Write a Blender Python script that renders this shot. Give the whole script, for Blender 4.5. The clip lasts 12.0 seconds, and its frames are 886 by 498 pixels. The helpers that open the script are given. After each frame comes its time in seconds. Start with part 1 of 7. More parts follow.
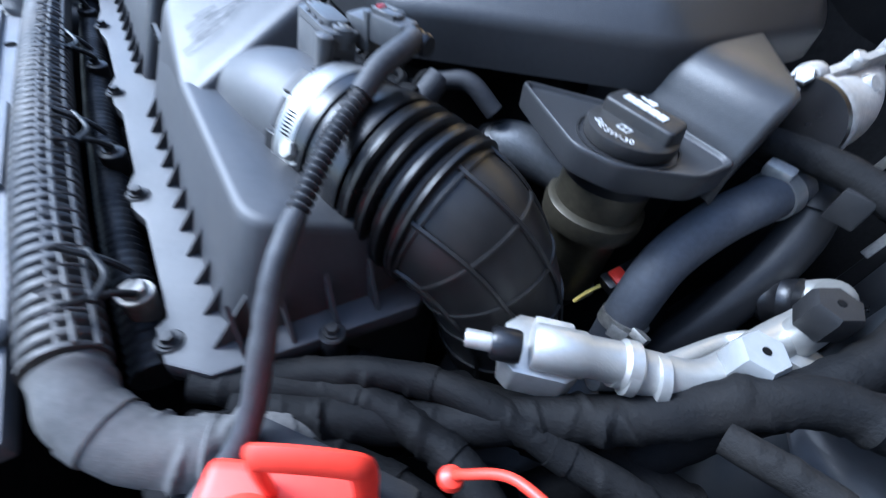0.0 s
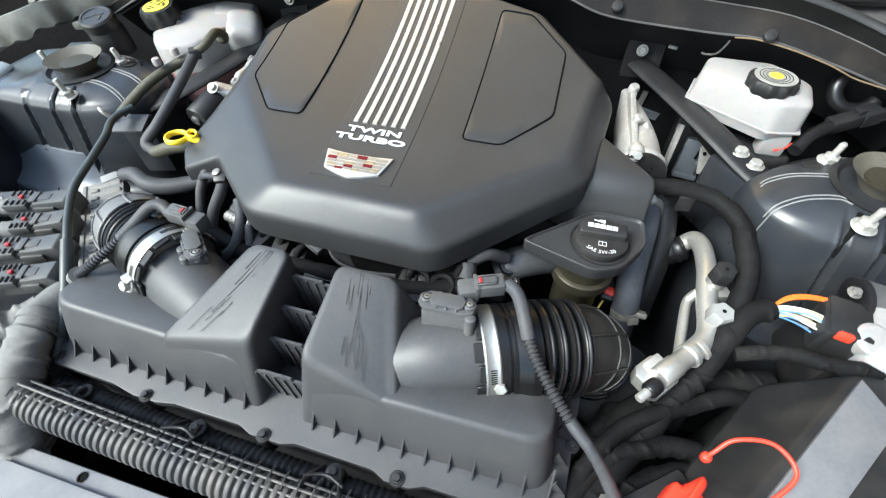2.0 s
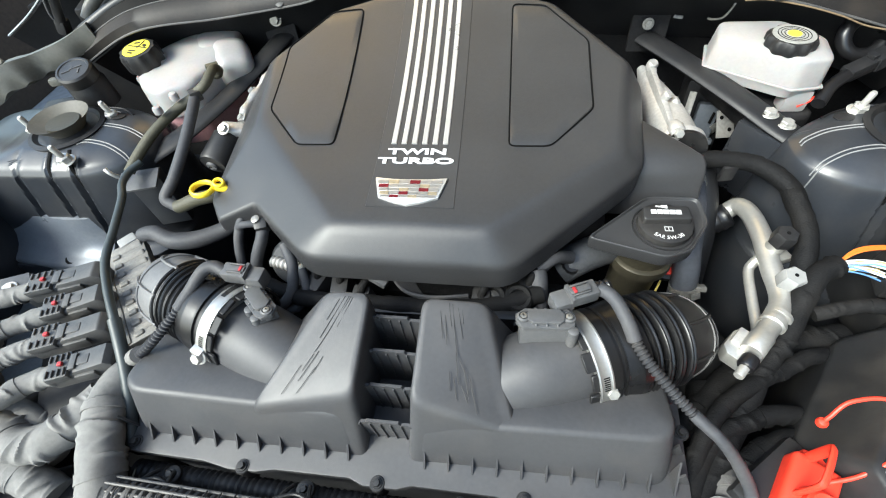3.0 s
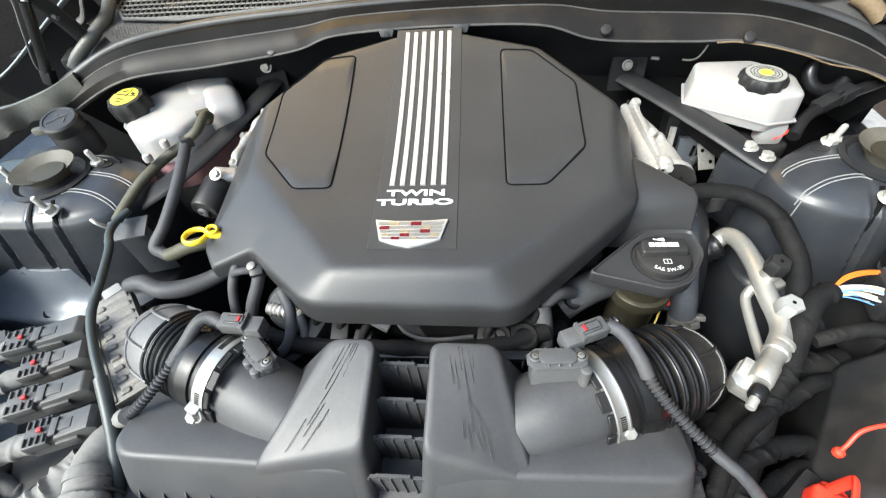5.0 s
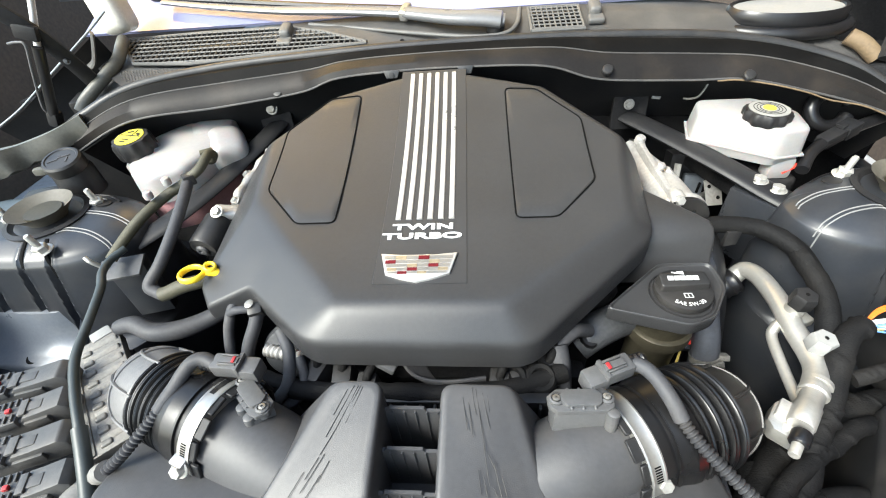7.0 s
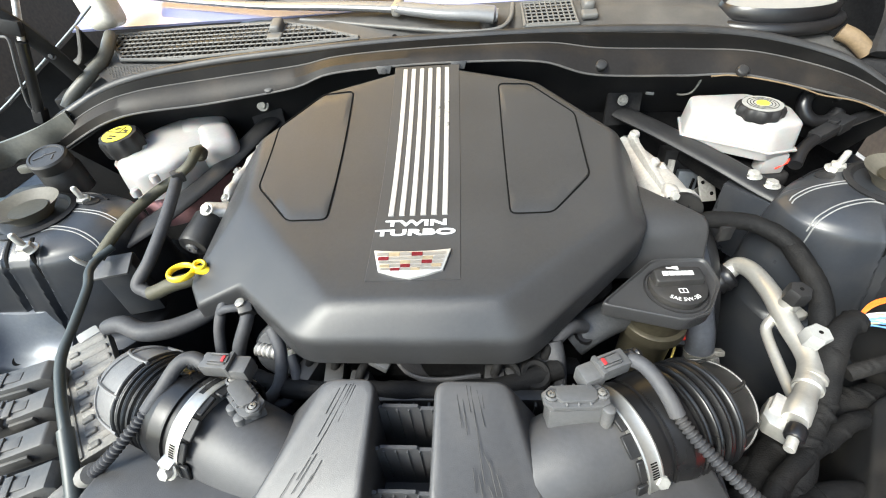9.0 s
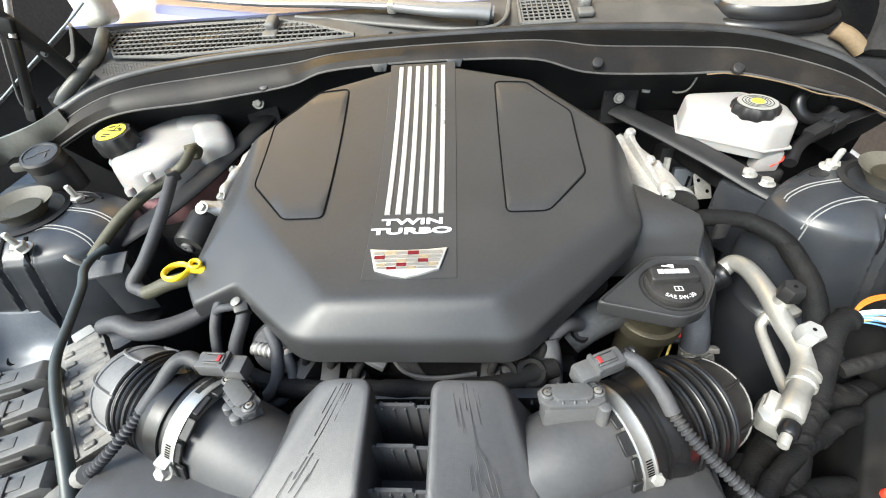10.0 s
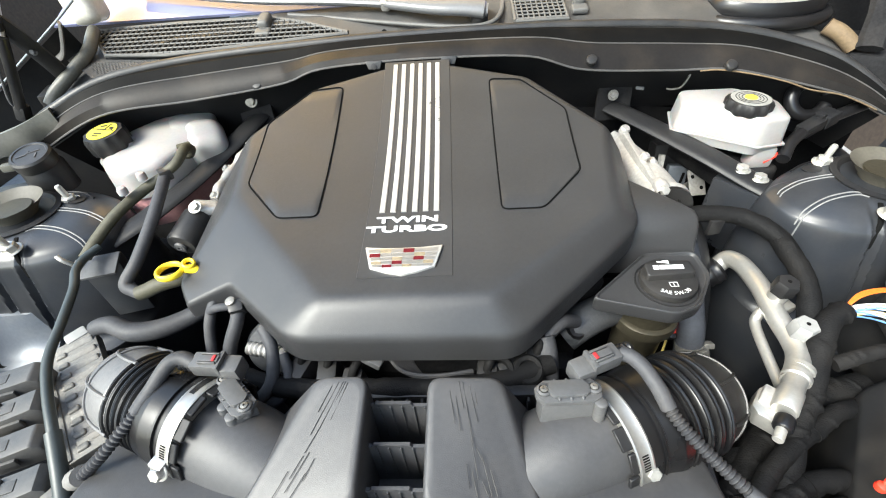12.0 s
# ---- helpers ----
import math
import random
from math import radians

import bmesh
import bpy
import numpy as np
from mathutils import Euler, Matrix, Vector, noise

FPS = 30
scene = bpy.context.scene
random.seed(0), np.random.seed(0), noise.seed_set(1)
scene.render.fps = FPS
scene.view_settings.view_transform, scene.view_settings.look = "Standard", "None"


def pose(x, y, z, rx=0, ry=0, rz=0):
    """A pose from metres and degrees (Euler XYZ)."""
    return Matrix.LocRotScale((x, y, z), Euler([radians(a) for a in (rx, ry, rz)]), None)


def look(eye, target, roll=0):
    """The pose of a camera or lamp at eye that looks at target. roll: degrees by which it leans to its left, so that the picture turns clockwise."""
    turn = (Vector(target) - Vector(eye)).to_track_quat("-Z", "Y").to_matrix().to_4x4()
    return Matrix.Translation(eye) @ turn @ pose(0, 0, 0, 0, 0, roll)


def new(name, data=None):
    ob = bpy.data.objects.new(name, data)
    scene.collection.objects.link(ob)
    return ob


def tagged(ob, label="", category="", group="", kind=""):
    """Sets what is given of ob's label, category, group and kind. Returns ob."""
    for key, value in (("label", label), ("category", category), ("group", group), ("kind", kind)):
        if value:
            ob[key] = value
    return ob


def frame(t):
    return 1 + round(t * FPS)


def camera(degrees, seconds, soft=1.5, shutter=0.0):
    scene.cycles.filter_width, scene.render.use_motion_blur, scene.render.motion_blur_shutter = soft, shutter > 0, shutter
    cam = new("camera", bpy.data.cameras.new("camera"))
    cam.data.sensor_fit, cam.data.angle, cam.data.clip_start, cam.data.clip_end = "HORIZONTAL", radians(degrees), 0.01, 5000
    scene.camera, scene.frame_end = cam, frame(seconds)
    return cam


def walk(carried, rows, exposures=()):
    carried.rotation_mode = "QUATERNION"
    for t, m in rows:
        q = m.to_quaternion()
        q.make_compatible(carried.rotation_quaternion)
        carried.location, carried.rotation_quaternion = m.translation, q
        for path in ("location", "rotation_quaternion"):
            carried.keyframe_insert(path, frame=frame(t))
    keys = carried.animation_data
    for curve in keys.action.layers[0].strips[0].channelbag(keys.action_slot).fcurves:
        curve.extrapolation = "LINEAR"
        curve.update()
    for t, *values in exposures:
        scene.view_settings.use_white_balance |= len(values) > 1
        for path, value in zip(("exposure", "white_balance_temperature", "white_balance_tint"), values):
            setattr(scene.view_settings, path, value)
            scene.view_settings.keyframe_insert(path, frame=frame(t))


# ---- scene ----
cam = camera(92.0, 12.0, soft=1.1, shutter=0.34)
PATH = [
    (0, (0.438, -0.256, 0.969), (-0.653, 0.625, -0.456), 10.5),
    (0.5, (0.408, -0.317, 1.069), (-0.634, 0.608, -0.366), 9.8),
    (1, (0.364, -0.320, 1.145), (-0.503, 0.742, -0.311), 7.1),
    (1.5, (0.285, -0.336, 1.208), (-0.301, 0.819, -0.317), 1.2),
    (2, (0.213, -0.372, 1.220), (-0.156, 0.856, -0.316), -1.3),
    (2.5, (0.165, -0.377, 1.237), (-0.152, 0.846, -0.313), -5.9),
    (3, (0.101, -0.358, 1.239), (-0.147, 0.843, -0.340), -7.1),
    (4.8, (0.079, -0.347, 1.238), (-0.091, 0.936, -0.289), -5.9),
    (5, (0.077, -0.350, 1.243), (-0.090, 0.976, -0.246), -5.7),
    (5.5, (0.070, -0.370, 1.246), (-0.093, 1.048, -0.155), -5.3),
    (6, (0.068, -0.358, 1.240), (-0.094, 1.072, -0.149), -5.4),
    (6.5, (0.067, -0.343, 1.217), (-0.092, 1.122, -0.136), -5.4),
    (7, (0.064, -0.345, 1.218), (-0.095, 1.136, -0.117), -5.4),
    (9, (0.065, -0.343, 1.212), (-0.070, 1.135, -0.127), -5.1),
    (9.5, (0.065, -0.342, 1.212), (-0.063, 1.131, -0.133), -4.9),
    (10, (0.066, -0.342, 1.213), (-0.056, 1.129, -0.137), -4.9),
    (10.5, (0.066, -0.342, 1.212), (-0.050, 1.128, -0.139), -4.8),
    (11, (0.066, -0.342, 1.211), (-0.043, 1.127, -0.143), -4.8),
    (11.5, (0.066, -0.342, 1.211), (-0.037, 1.124, -0.145), -4.7),
    (12, (0.066, -0.342, 1.211), (-0.036, 1.126, -0.144), -4.8),
]
walk(cam, [(t, look(eye, target, roll)) for t, eye, target, roll in PATH], [(0, 1.75, 4750, 7), (0.5, 1.58, 5450, 2), (1, 1.45, 5550, 2), (1.5, 1.68, 5750, 1), (2.5, 1.80, 6030, 0), (5, 1.93, 6200, 2), (6, 2.03, 6270, 2), (12, 2.01, 6300, 2)])

from mathutils.bvhtree import BVHTree

# ---- daylight ----
world = bpy.data.worlds.new("sky")
scene.world = world
world.use_nodes = True
_n = world.node_tree.nodes
_sky = _n.new("ShaderNodeTexSky")
_sky.sky_type = "NISHITA"
_sky.sun_disc = False
_sky.sun_elevation, _sky.sun_rotation = radians(46), radians(230)
_sky.air_density, _sky.dust_density = 1.2, 3.0
world.node_tree.links.new(_sky.outputs[0], _n["Background"].inputs[0])
_n["Background"].inputs[1].default_value = 0.15
sun = new("sun", bpy.data.lights.new("sun", "SUN"))
sun.data.energy, sun.data.angle, sun.data.color = 2.1, radians(24), (1.0, 0.97, 0.93)
sun.matrix_world = look((-2.3, -1.9, 3.7), (0, 0, 0.8))

# ---- small mesh kit ----


def V(*a):
    return Vector(a)


def mat(name, col, rough=0.5, metal=0.0, var=0.15, scale=60.0, bump=0.0, bscale=900.0, coat=0.0, spec=0.5, trans=0.0, sss=0.0, ior=1.45, dirt=None, dirt_amount=0.0):
    """A surface with colour variation at two sizes, uneven gloss and a fine relief."""
    m = bpy.data.materials.new(name)
    m.use_nodes = True
    nt = m.node_tree
    N, L = nt.nodes, nt.links
    b = N["Principled BSDF"]
    tc = N.new("ShaderNodeTexCoord")
    n1 = N.new("ShaderNodeTexNoise")
    n1.inputs["Scale"].default_value, n1.inputs["Detail"].default_value = scale * 0.2, 5
    n2 = N.new("ShaderNodeTexNoise")
    n2.inputs["Scale"].default_value, n2.inputs["Detail"].default_value = scale * 4, 3
    for n in (n1, n2):
        L.new(tc.outputs["Object"], n.inputs["Vector"])
    add = N.new("ShaderNodeMath")
    add.operation = "ADD"
    L.new(n1.outputs[0], add.inputs[0])
    L.new(n2.outputs[0], add.inputs[1])
    ramp = N.new("ShaderNodeMapRange")
    ramp.inputs[1].default_value, ramp.inputs[2].default_value = 0.7, 1.3
    ramp.inputs[3].default_value, ramp.inputs[4].default_value = 1 - var, 1 + var
    L.new(add.outputs[0], ramp.inputs[0])
    mul = N.new("ShaderNodeVectorMath")
    mul.operation = "SCALE"
    mul.inputs[0].default_value = col[:3]
    L.new(ramp.outputs[0], mul.inputs["Scale"])
    out = mul.outputs[0]
    if dirt:
        n3 = N.new("ShaderNodeTexNoise")
        n3.inputs["Scale"].default_value, n3.inputs["Detail"].default_value = 22, 8
        L.new(tc.outputs["Object"], n3.inputs["Vector"])
        r3 = N.new("ShaderNodeMapRange")
        r3.inputs[1].default_value, r3.inputs[2].default_value, r3.inputs[4].default_value = 0.45, 0.75, dirt_amount
        L.new(n3.outputs[0], r3.inputs[0])
        mx = N.new("ShaderNodeMix")
        mx.data_type = "RGBA"
        L.new(r3.outputs[0], mx.inputs[0])
        L.new(out, mx.inputs[6])
        mx.inputs[7].default_value = (*dirt, 1)
        out = mx.outputs[2]
    L.new(out, b.inputs["Base Color"])
    rr = N.new("ShaderNodeMapRange")
    rr.inputs[1].default_value, rr.inputs[2].default_value = 0.3, 0.7
    rr.inputs[3].default_value, rr.inputs[4].default_value = max(rough - 0.06, 0.02), min(rough + 0.08, 1)
    L.new(n1.outputs[0], rr.inputs[0])
    L.new(rr.outputs[0], b.inputs["Roughness"])
    b.inputs["Metallic"].default_value = metal
    b.inputs["Specular IOR Level"].default_value = spec
    b.inputs["Coat Weight"].default_value = coat
    b.inputs["Transmission Weight"].default_value = trans
    b.inputs["Subsurface Weight"].default_value = sss
    b.inputs["Subsurface Scale"].default_value = 0.01
    b.inputs["IOR"].default_value = ior
    if bump:
        nb = N.new("ShaderNodeTexNoise")
        nb.inputs["Scale"].default_value, nb.inputs["Detail"].default_value = bscale, 3
        L.new(tc.outputs["Object"], nb.inputs["Vector"])
        bp = N.new("ShaderNodeBump")
        bp.inputs["Strength"].default_value, bp.inputs["Distance"].default_value = bump, 0.0006
        L.new(nb.outputs[0], bp.inputs["Height"])
        L.new(bp.outputs[0], b.inputs["Normal"])
    return m


DUST = (0.16, 0.14, 0.115)
M_COVER = mat("cover_plastic", (0.030, 0.030, 0.031), 0.34, spec=0.43, var=0.10, bump=0.35, bscale=1500, dirt=DUST, dirt_amount=0.015)
M_BAND = mat("band_plastic", (0.030, 0.030, 0.031), 0.42, var=0.08, bump=0.15, bscale=1500)
M_BLACK = mat("satin_black", (0.013, 0.013, 0.0138), 0.45, var=0.2, bump=0.25, spec=0.3, dirt=DUST, dirt_amount=0.05)
M_PALELINE = mat("pale_edge_line", (0.17, 0.17, 0.167), 0.5, var=0.2, bump=0.4)
M_DUSTY = mat("dusty_grey_metal", (0.080, 0.078, 0.066), 0.45, var=0.2, bump=0.2, dirt=(0.17, 0.155, 0.125), dirt_amount=0.4)
M_FAIR = mat("pale_body_paint", (0.55, 0.53, 0.47), 0.3, var=0.1, dirt=(0.35, 0.31, 0.24), dirt_amount=0.35)
M_DULLGREY = mat("grey_print", (0.24, 0.24, 0.225), 0.4, var=0.1)
# Near-black for joints and print, and for shade inside holes and grooves.
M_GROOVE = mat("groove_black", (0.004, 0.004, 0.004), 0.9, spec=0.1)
M_AIRBOX = mat("airbox_plastic", (0.042, 0.042, 0.044), 0.48, var=0.12, bump=0.25, bscale=1400, dirt=DUST, dirt_amount=0.10)
M_RUBBER = mat("black_rubber", (0.008, 0.008, 0.009), 0.32, var=0.2, bump=0.2, dirt=DUST, dirt_amount=0.04)
M_BEAD = mat("bulb_seal_rubber", (0.018, 0.018, 0.0185), 0.42, var=0.2, bump=0.2, dirt=DUST, dirt_amount=0.12)
M_WIPER = mat("satin_wiper_paint", (0.12, 0.122, 0.126), 0.30, var=0.1, coat=0.2)
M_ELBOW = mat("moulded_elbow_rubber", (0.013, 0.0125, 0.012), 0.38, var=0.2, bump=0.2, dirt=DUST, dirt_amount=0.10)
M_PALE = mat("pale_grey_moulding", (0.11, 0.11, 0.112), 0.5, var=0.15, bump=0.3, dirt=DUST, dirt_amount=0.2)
M_SEAL = mat("seal_rubber", (0.004, 0.004, 0.004), 0.55, var=0.2, bump=0.2, spec=0.06, dirt=DUST, dirt_amount=0.02)
M_BELLOWS = mat("glossy_bellows_rubber", (0.006, 0.006, 0.0065), 0.30, var=0.2, bump=0.1, dirt=DUST, dirt_amount=0.03)
M_HOSE = mat("grey_hose_rubber", (0.042, 0.043, 0.047), 0.6, var=0.2, bump=0.3, spec=0.35, dirt=DUST, dirt_amount=0.14)
M_TAPE = mat("cloth_tape", (0.0055, 0.0055, 0.0058), 0.7, var=0.3, bump=0.9, bscale=500, spec=0.16, dirt=DUST, dirt_amount=0.04)
M_CABLE = mat("dark_green_grey_sheath", (0.026, 0.033, 0.034), 0.42, var=0.15, dirt=DUST, dirt_amount=0.08)
M_TAPED = mat("dusty_brown_tape", (0.088, 0.084, 0.080), 0.8, var=0.2, bump=0.5, bscale=700, dirt=(0.14, 0.125, 0.105), dirt_amount=0.35)
M_TAPEG = mat("dusty_cloth_tape", (0.130, 0.127, 0.120), 0.78, var=0.16, bump=0.4, bscale=900, dirt=(0.17, 0.155, 0.135), dirt_amount=0.30)
M_PLASTIC = mat("black_plastic", (0.015, 0.015, 0.0155), 0.42, var=0.15, bump=0.2, spec=0.4, dirt=DUST, dirt_amount=0.12)
M_RIBD = mat("dusty_ribbed_plastic", (0.050, 0.050, 0.052), 0.5, var=0.2, bump=0.3, spec=0.4, dirt=DUST, dirt_amount=0.45)
M_HOSEB = mat("blue_grey_hose_rubber", (0.052, 0.056, 0.066), 0.55, var=0.2, bump=0.3, spec=0.35, dirt=DUST, dirt_amount=0.12)
M_FELT = mat("black_sound_felt", (0.007, 0.007, 0.0075), 0.95, var=0.4, bump=0.8, bscale=250, spec=0.1)
M_RIB = mat("ribbed_plastic", (0.028, 0.028, 0.030), 0.5, var=0.15, bump=0.2, spec=0.4, dirt=DUST, dirt_amount=0.2)
M_DARK = mat("dark_cast_iron", (0.014, 0.014, 0.015), 0.8, spec=0.12, var=0.4, bump=0.6, bscale=300, dirt=(0.05, 0.045, 0.04), dirt_amount=0.3)
M_PAINT = mat("black_body_paint", (0.019, 0.021, 0.025), 0.33, var=0.12, coat=0.04, bump=0.05, dirt=DUST, dirt_amount=0.08)
M_FLANGE = mat("pale_primer", (0.22, 0.24, 0.245), 0.35, metal=0.3, var=0.12, dirt=(0.3, 0.28, 0.25), dirt_amount=0.3)
M_DULL = mat("dull_zinc", (0.22, 0.21, 0.19), 0.45, metal=0.6, var=0.3)
M_SILVER = mat("silver_trim", (0.50, 0.495, 0.48), 0.32, metal=0.55, var=0.04)
M_SENSOR = mat("sensor_plastic", (0.066, 0.067, 0.069), 0.45, var=0.15, bump=0.3, dirt=DUST, dirt_amount=0.2)
M_ALU = mat("aluminium", (0.46, 0.45, 0.42), 0.40, metal=0.7, var=0.08, bump=0.25, bscale=700, dirt=(0.36, 0.33, 0.27), dirt_amount=0.3)
M_CAPG = mat("grey_cap_plastic", (0.22, 0.22, 0.212), 0.5, var=0.08)
M_CAST = mat("cast_aluminium", (0.42, 0.41, 0.39), 0.5, metal=0.45, var=0.2, bump=0.9, bscale=350, dirt=(0.3, 0.26, 0.22), dirt_amount=0.4)
M_ECU = mat("dusty_cast_aluminium", (0.165, 0.16, 0.148), 0.62, metal=0.25, var=0.22, bump=0.8, bscale=350, dirt=(0.22, 0.19, 0.16), dirt_amount=0.45)
M_ZINC = mat("zinc_steel", (0.42, 0.41, 0.38), 0.38, metal=0.55, var=0.2)
M_CONN = mat("dusty_connector_plastic", (0.055, 0.055, 0.055), 0.5, var=0.15, bump=0.3, dirt=DUST, dirt_amount=0.25)
M_BANDZ = mat("band_steel", (0.36, 0.352, 0.33), 0.38, metal=0.75, var=0.08)
M_WHITE = mat("milky_plastic", (0.26, 0.25, 0.246), 0.38, var=0.05, sss=0.25, dirt=(0.5, 0.44, 0.33), dirt_amount=0.18)
M_PINK = mat("coolant_tinted_plastic", (0.30, 0.165, 0.17), 0.4, var=0.15, sss=0.1)
M_YELLOW = mat("yellow_plastic", (0.80, 0.58, 0.03), 0.38, var=0.06)
M_CAPYEL = mat("yellow_print", (0.72, 0.62, 0.05), 0.5, var=0.08)
M_SHELF = mat("blue_grey_primer_and_sheen", (0.115, 0.128, 0.148), 0.33, metal=0.2, var=0.1, dirt=(0.24, 0.23, 0.21), dirt_amount=0.25)
M_GUTTER = mat("satin_grey_paint", (0.15, 0.16, 0.165), 0.35, metal=0.2, var=0.12, dirt=(0.22, 0.2, 0.18), dirt_amount=0.3)
M_CASTD = mat("grey_casting", (0.075, 0.078, 0.083), 0.45, metal=0.3, var=0.2, bump=0.6, bscale=350)
M_REDD = mat("dull_red_plastic", (0.30, 0.022, 0.025), 0.45, var=0.1)
M_RED = mat("red_plastic", (0.78, 0.045, 0.022), 0.4, var=0.08, sss=0.05)
M_PRINT = mat("white_print", (0.50, 0.50, 0.49), 0.5, var=0.08)
M_TILE = mat("badge_silver", (0.48, 0.47, 0.45), 0.3, metal=0.8, var=0.06)
M_CRESTR = mat("badge_red", (0.13, 0.015, 0.02), 0.25, metal=0.3)
M_CRESTG = mat("badge_gold", (0.42, 0.35, 0.24), 0.28, metal=0.6)
M_COWL = mat("grey_cowl_plastic", (0.048, 0.047, 0.046), 0.5, var=0.12, bump=0.4, dirt=(0.16, 0.145, 0.125), dirt_amount=0.2)
M_GRILLE = mat("dusty_grille_plastic", (0.085, 0.084, 0.081), 0.55, var=0.12, bump=0.3)
# Grey base carries the sky's sheen on black satin plastic.
M_SHIELD = mat("sheen_grey_plastic", (0.125, 0.126, 0.133), 0.50, var=0.1, bump=0.3, bscale=1000, dirt=(0.3, 0.28, 0.26), dirt_amount=0.25)
# The brown mottling also stands in for a warm reflection on the apron.
M_APRON = mat("apron_plastic", (0.012, 0.011, 0.0105), 0.40, spec=0.16, var=0.15, bump=0.3, dirt=(0.09, 0.07, 0.05), dirt_amount=0.12)
M_REFLECTOR = mat("warm_reflector_tan", (0.80, 0.52, 0.20), 0.42, metal=0.85, var=0.12, bump=0.2, bscale=200)
M_LINER = mat("hood_liner_grey", (0.046, 0.045, 0.044), 0.9, var=0.25, bump=0.8, bscale=200)
M_TAN = mat("tan_cord_and_reflection", (0.12, 0.085, 0.048), 0.7, var=0.2, bump=0.5)
M_GLASS = mat("windshield_reflection", (0.20, 0.21, 0.33), 0.06, var=0.05, spec=0.35)
M_SHADEWALL = mat("shade_wall_brown", (0.05, 0.036, 0.026), 0.9, var=0.3, scale=12, bump=0.8, bscale=60)
M_GROUND = mat("concrete", (0.30, 0.29, 0.28), 0.85, var=0.2, scale=8, bump=0.8, bscale=80)
M_OLIVE = mat("aged_rubber", (0.045, 0.042, 0.026), 0.6, var=0.25, bump=0.3)
M_CUP = mat("dusty_brown_rubber", (0.070, 0.064, 0.050), 0.55, var=0.2, dirt=DUST, dirt_amount=0.3)
M_BRASS = mat("aged_filler_neck", (0.055, 0.049, 0.034), 0.4, metal=0.5, var=0.25)
M_ORANGE = mat("orange_insulation", (0.62, 0.13, 0.015), 0.45)
M_BLUE = mat("blue_insulation", (0.10, 0.22, 0.45), 0.45)
M_WWIRE = mat("white_insulation", (0.50, 0.50, 0.49), 0.45)
M_YWIRE = mat("yellow_insulation", (0.60, 0.46, 0.12), 0.45)
M_LABEL = mat("label_paper", (0.65, 0.65, 0.66), 0.55)
M_LORANGE = mat("label_orange", (0.8, 0.24, 0.03), 0.5)


def crisp(bm, sharp):
    bmesh.ops.recalc_face_normals(bm, faces=bm.faces)
    for f in bm.faces:
        f.smooth = True
    lim = radians(sharp)
    for e in bm.edges:
        if len(e.link_faces) == 2 and e.calc_face_angle(0) > lim:
            e.smooth = False


def part(name, bm, material, parent=None, label="", sharp=38):
    """Links a bmesh as one mesh object under a thing or a part."""
    crisp(bm, sharp)
    me = bpy.data.meshes.new(name)
    bm.to_mesh(me)
    bm.free()
    me.materials.append(material)
    ob = new(name, me)
    if parent is not None:
        ob.parent = parent
        if parent.type == "EMPTY":
            ob.matrix_parent_inverse = Matrix.Translation(parent.location).inverted()
    if label:
        tagged(ob, label)
    return ob


def thing(name, at, label, category, group="", kind=""):
    ob = new(name)
    ob.location = at
    ob.empty_display_size = 0.02
    return tagged(ob, label, category, group, kind)


def solo(name, bm, material, label, category, group="", kind="", sharp=38):
    return tagged(part(name, bm, material, None, "", sharp), label, category, group, kind)


def curve_through(pts, n=8):
    """A smooth polyline through the points."""
    p = [Vector(q) for q in pts]
    if len(p) < 3:
        return [p[0].lerp(p[1], i / n) for i in range(n + 1)]
    p = [p[0] * 2 - p[1]] + p + [p[-1] * 2 - p[-2]]
    out = []
    for i in range(1, len(p) - 2):
        a, b, c, d = p[i - 1 : i + 3]
        for k in range(n):
            t = k / n
            out.append(0.5 * ((2 * b) + (c - a) * t + (2 * a - 5 * b + 4 * c - d) * t * t + (3 * b - a - 3 * c + d) * t**3))
    out.append(p[-2].copy())
    return out


def rings_to(bm, rings, cap=(True, True), closed=True):
    vs = [[bm.verts.new(p) for p in r] for r in rings]
    k = len(vs[0])
    for a, b in zip(vs, vs[1:]):
        for i in range(k if closed else k - 1):
            j = (i + 1) % k
            bm.faces.new((a[i], a[j], b[j], b[i]))
    if cap[0]:
        bm.faces.new(list(reversed(vs[0])))
    if cap[1]:
        bm.faces.new(vs[-1])
    return vs


def resample(path, step):
    out, acc = [path[0]], 0.0
    for a, b in zip(path, path[1:]):
        d = (b - a).length
        if d < 1e-9:
            continue
        pos = step - acc
        while pos <= d:
            out.append(a.lerp(b, pos / d))
            pos += step
        acc = (acc + d) % step if step else 0
    return out


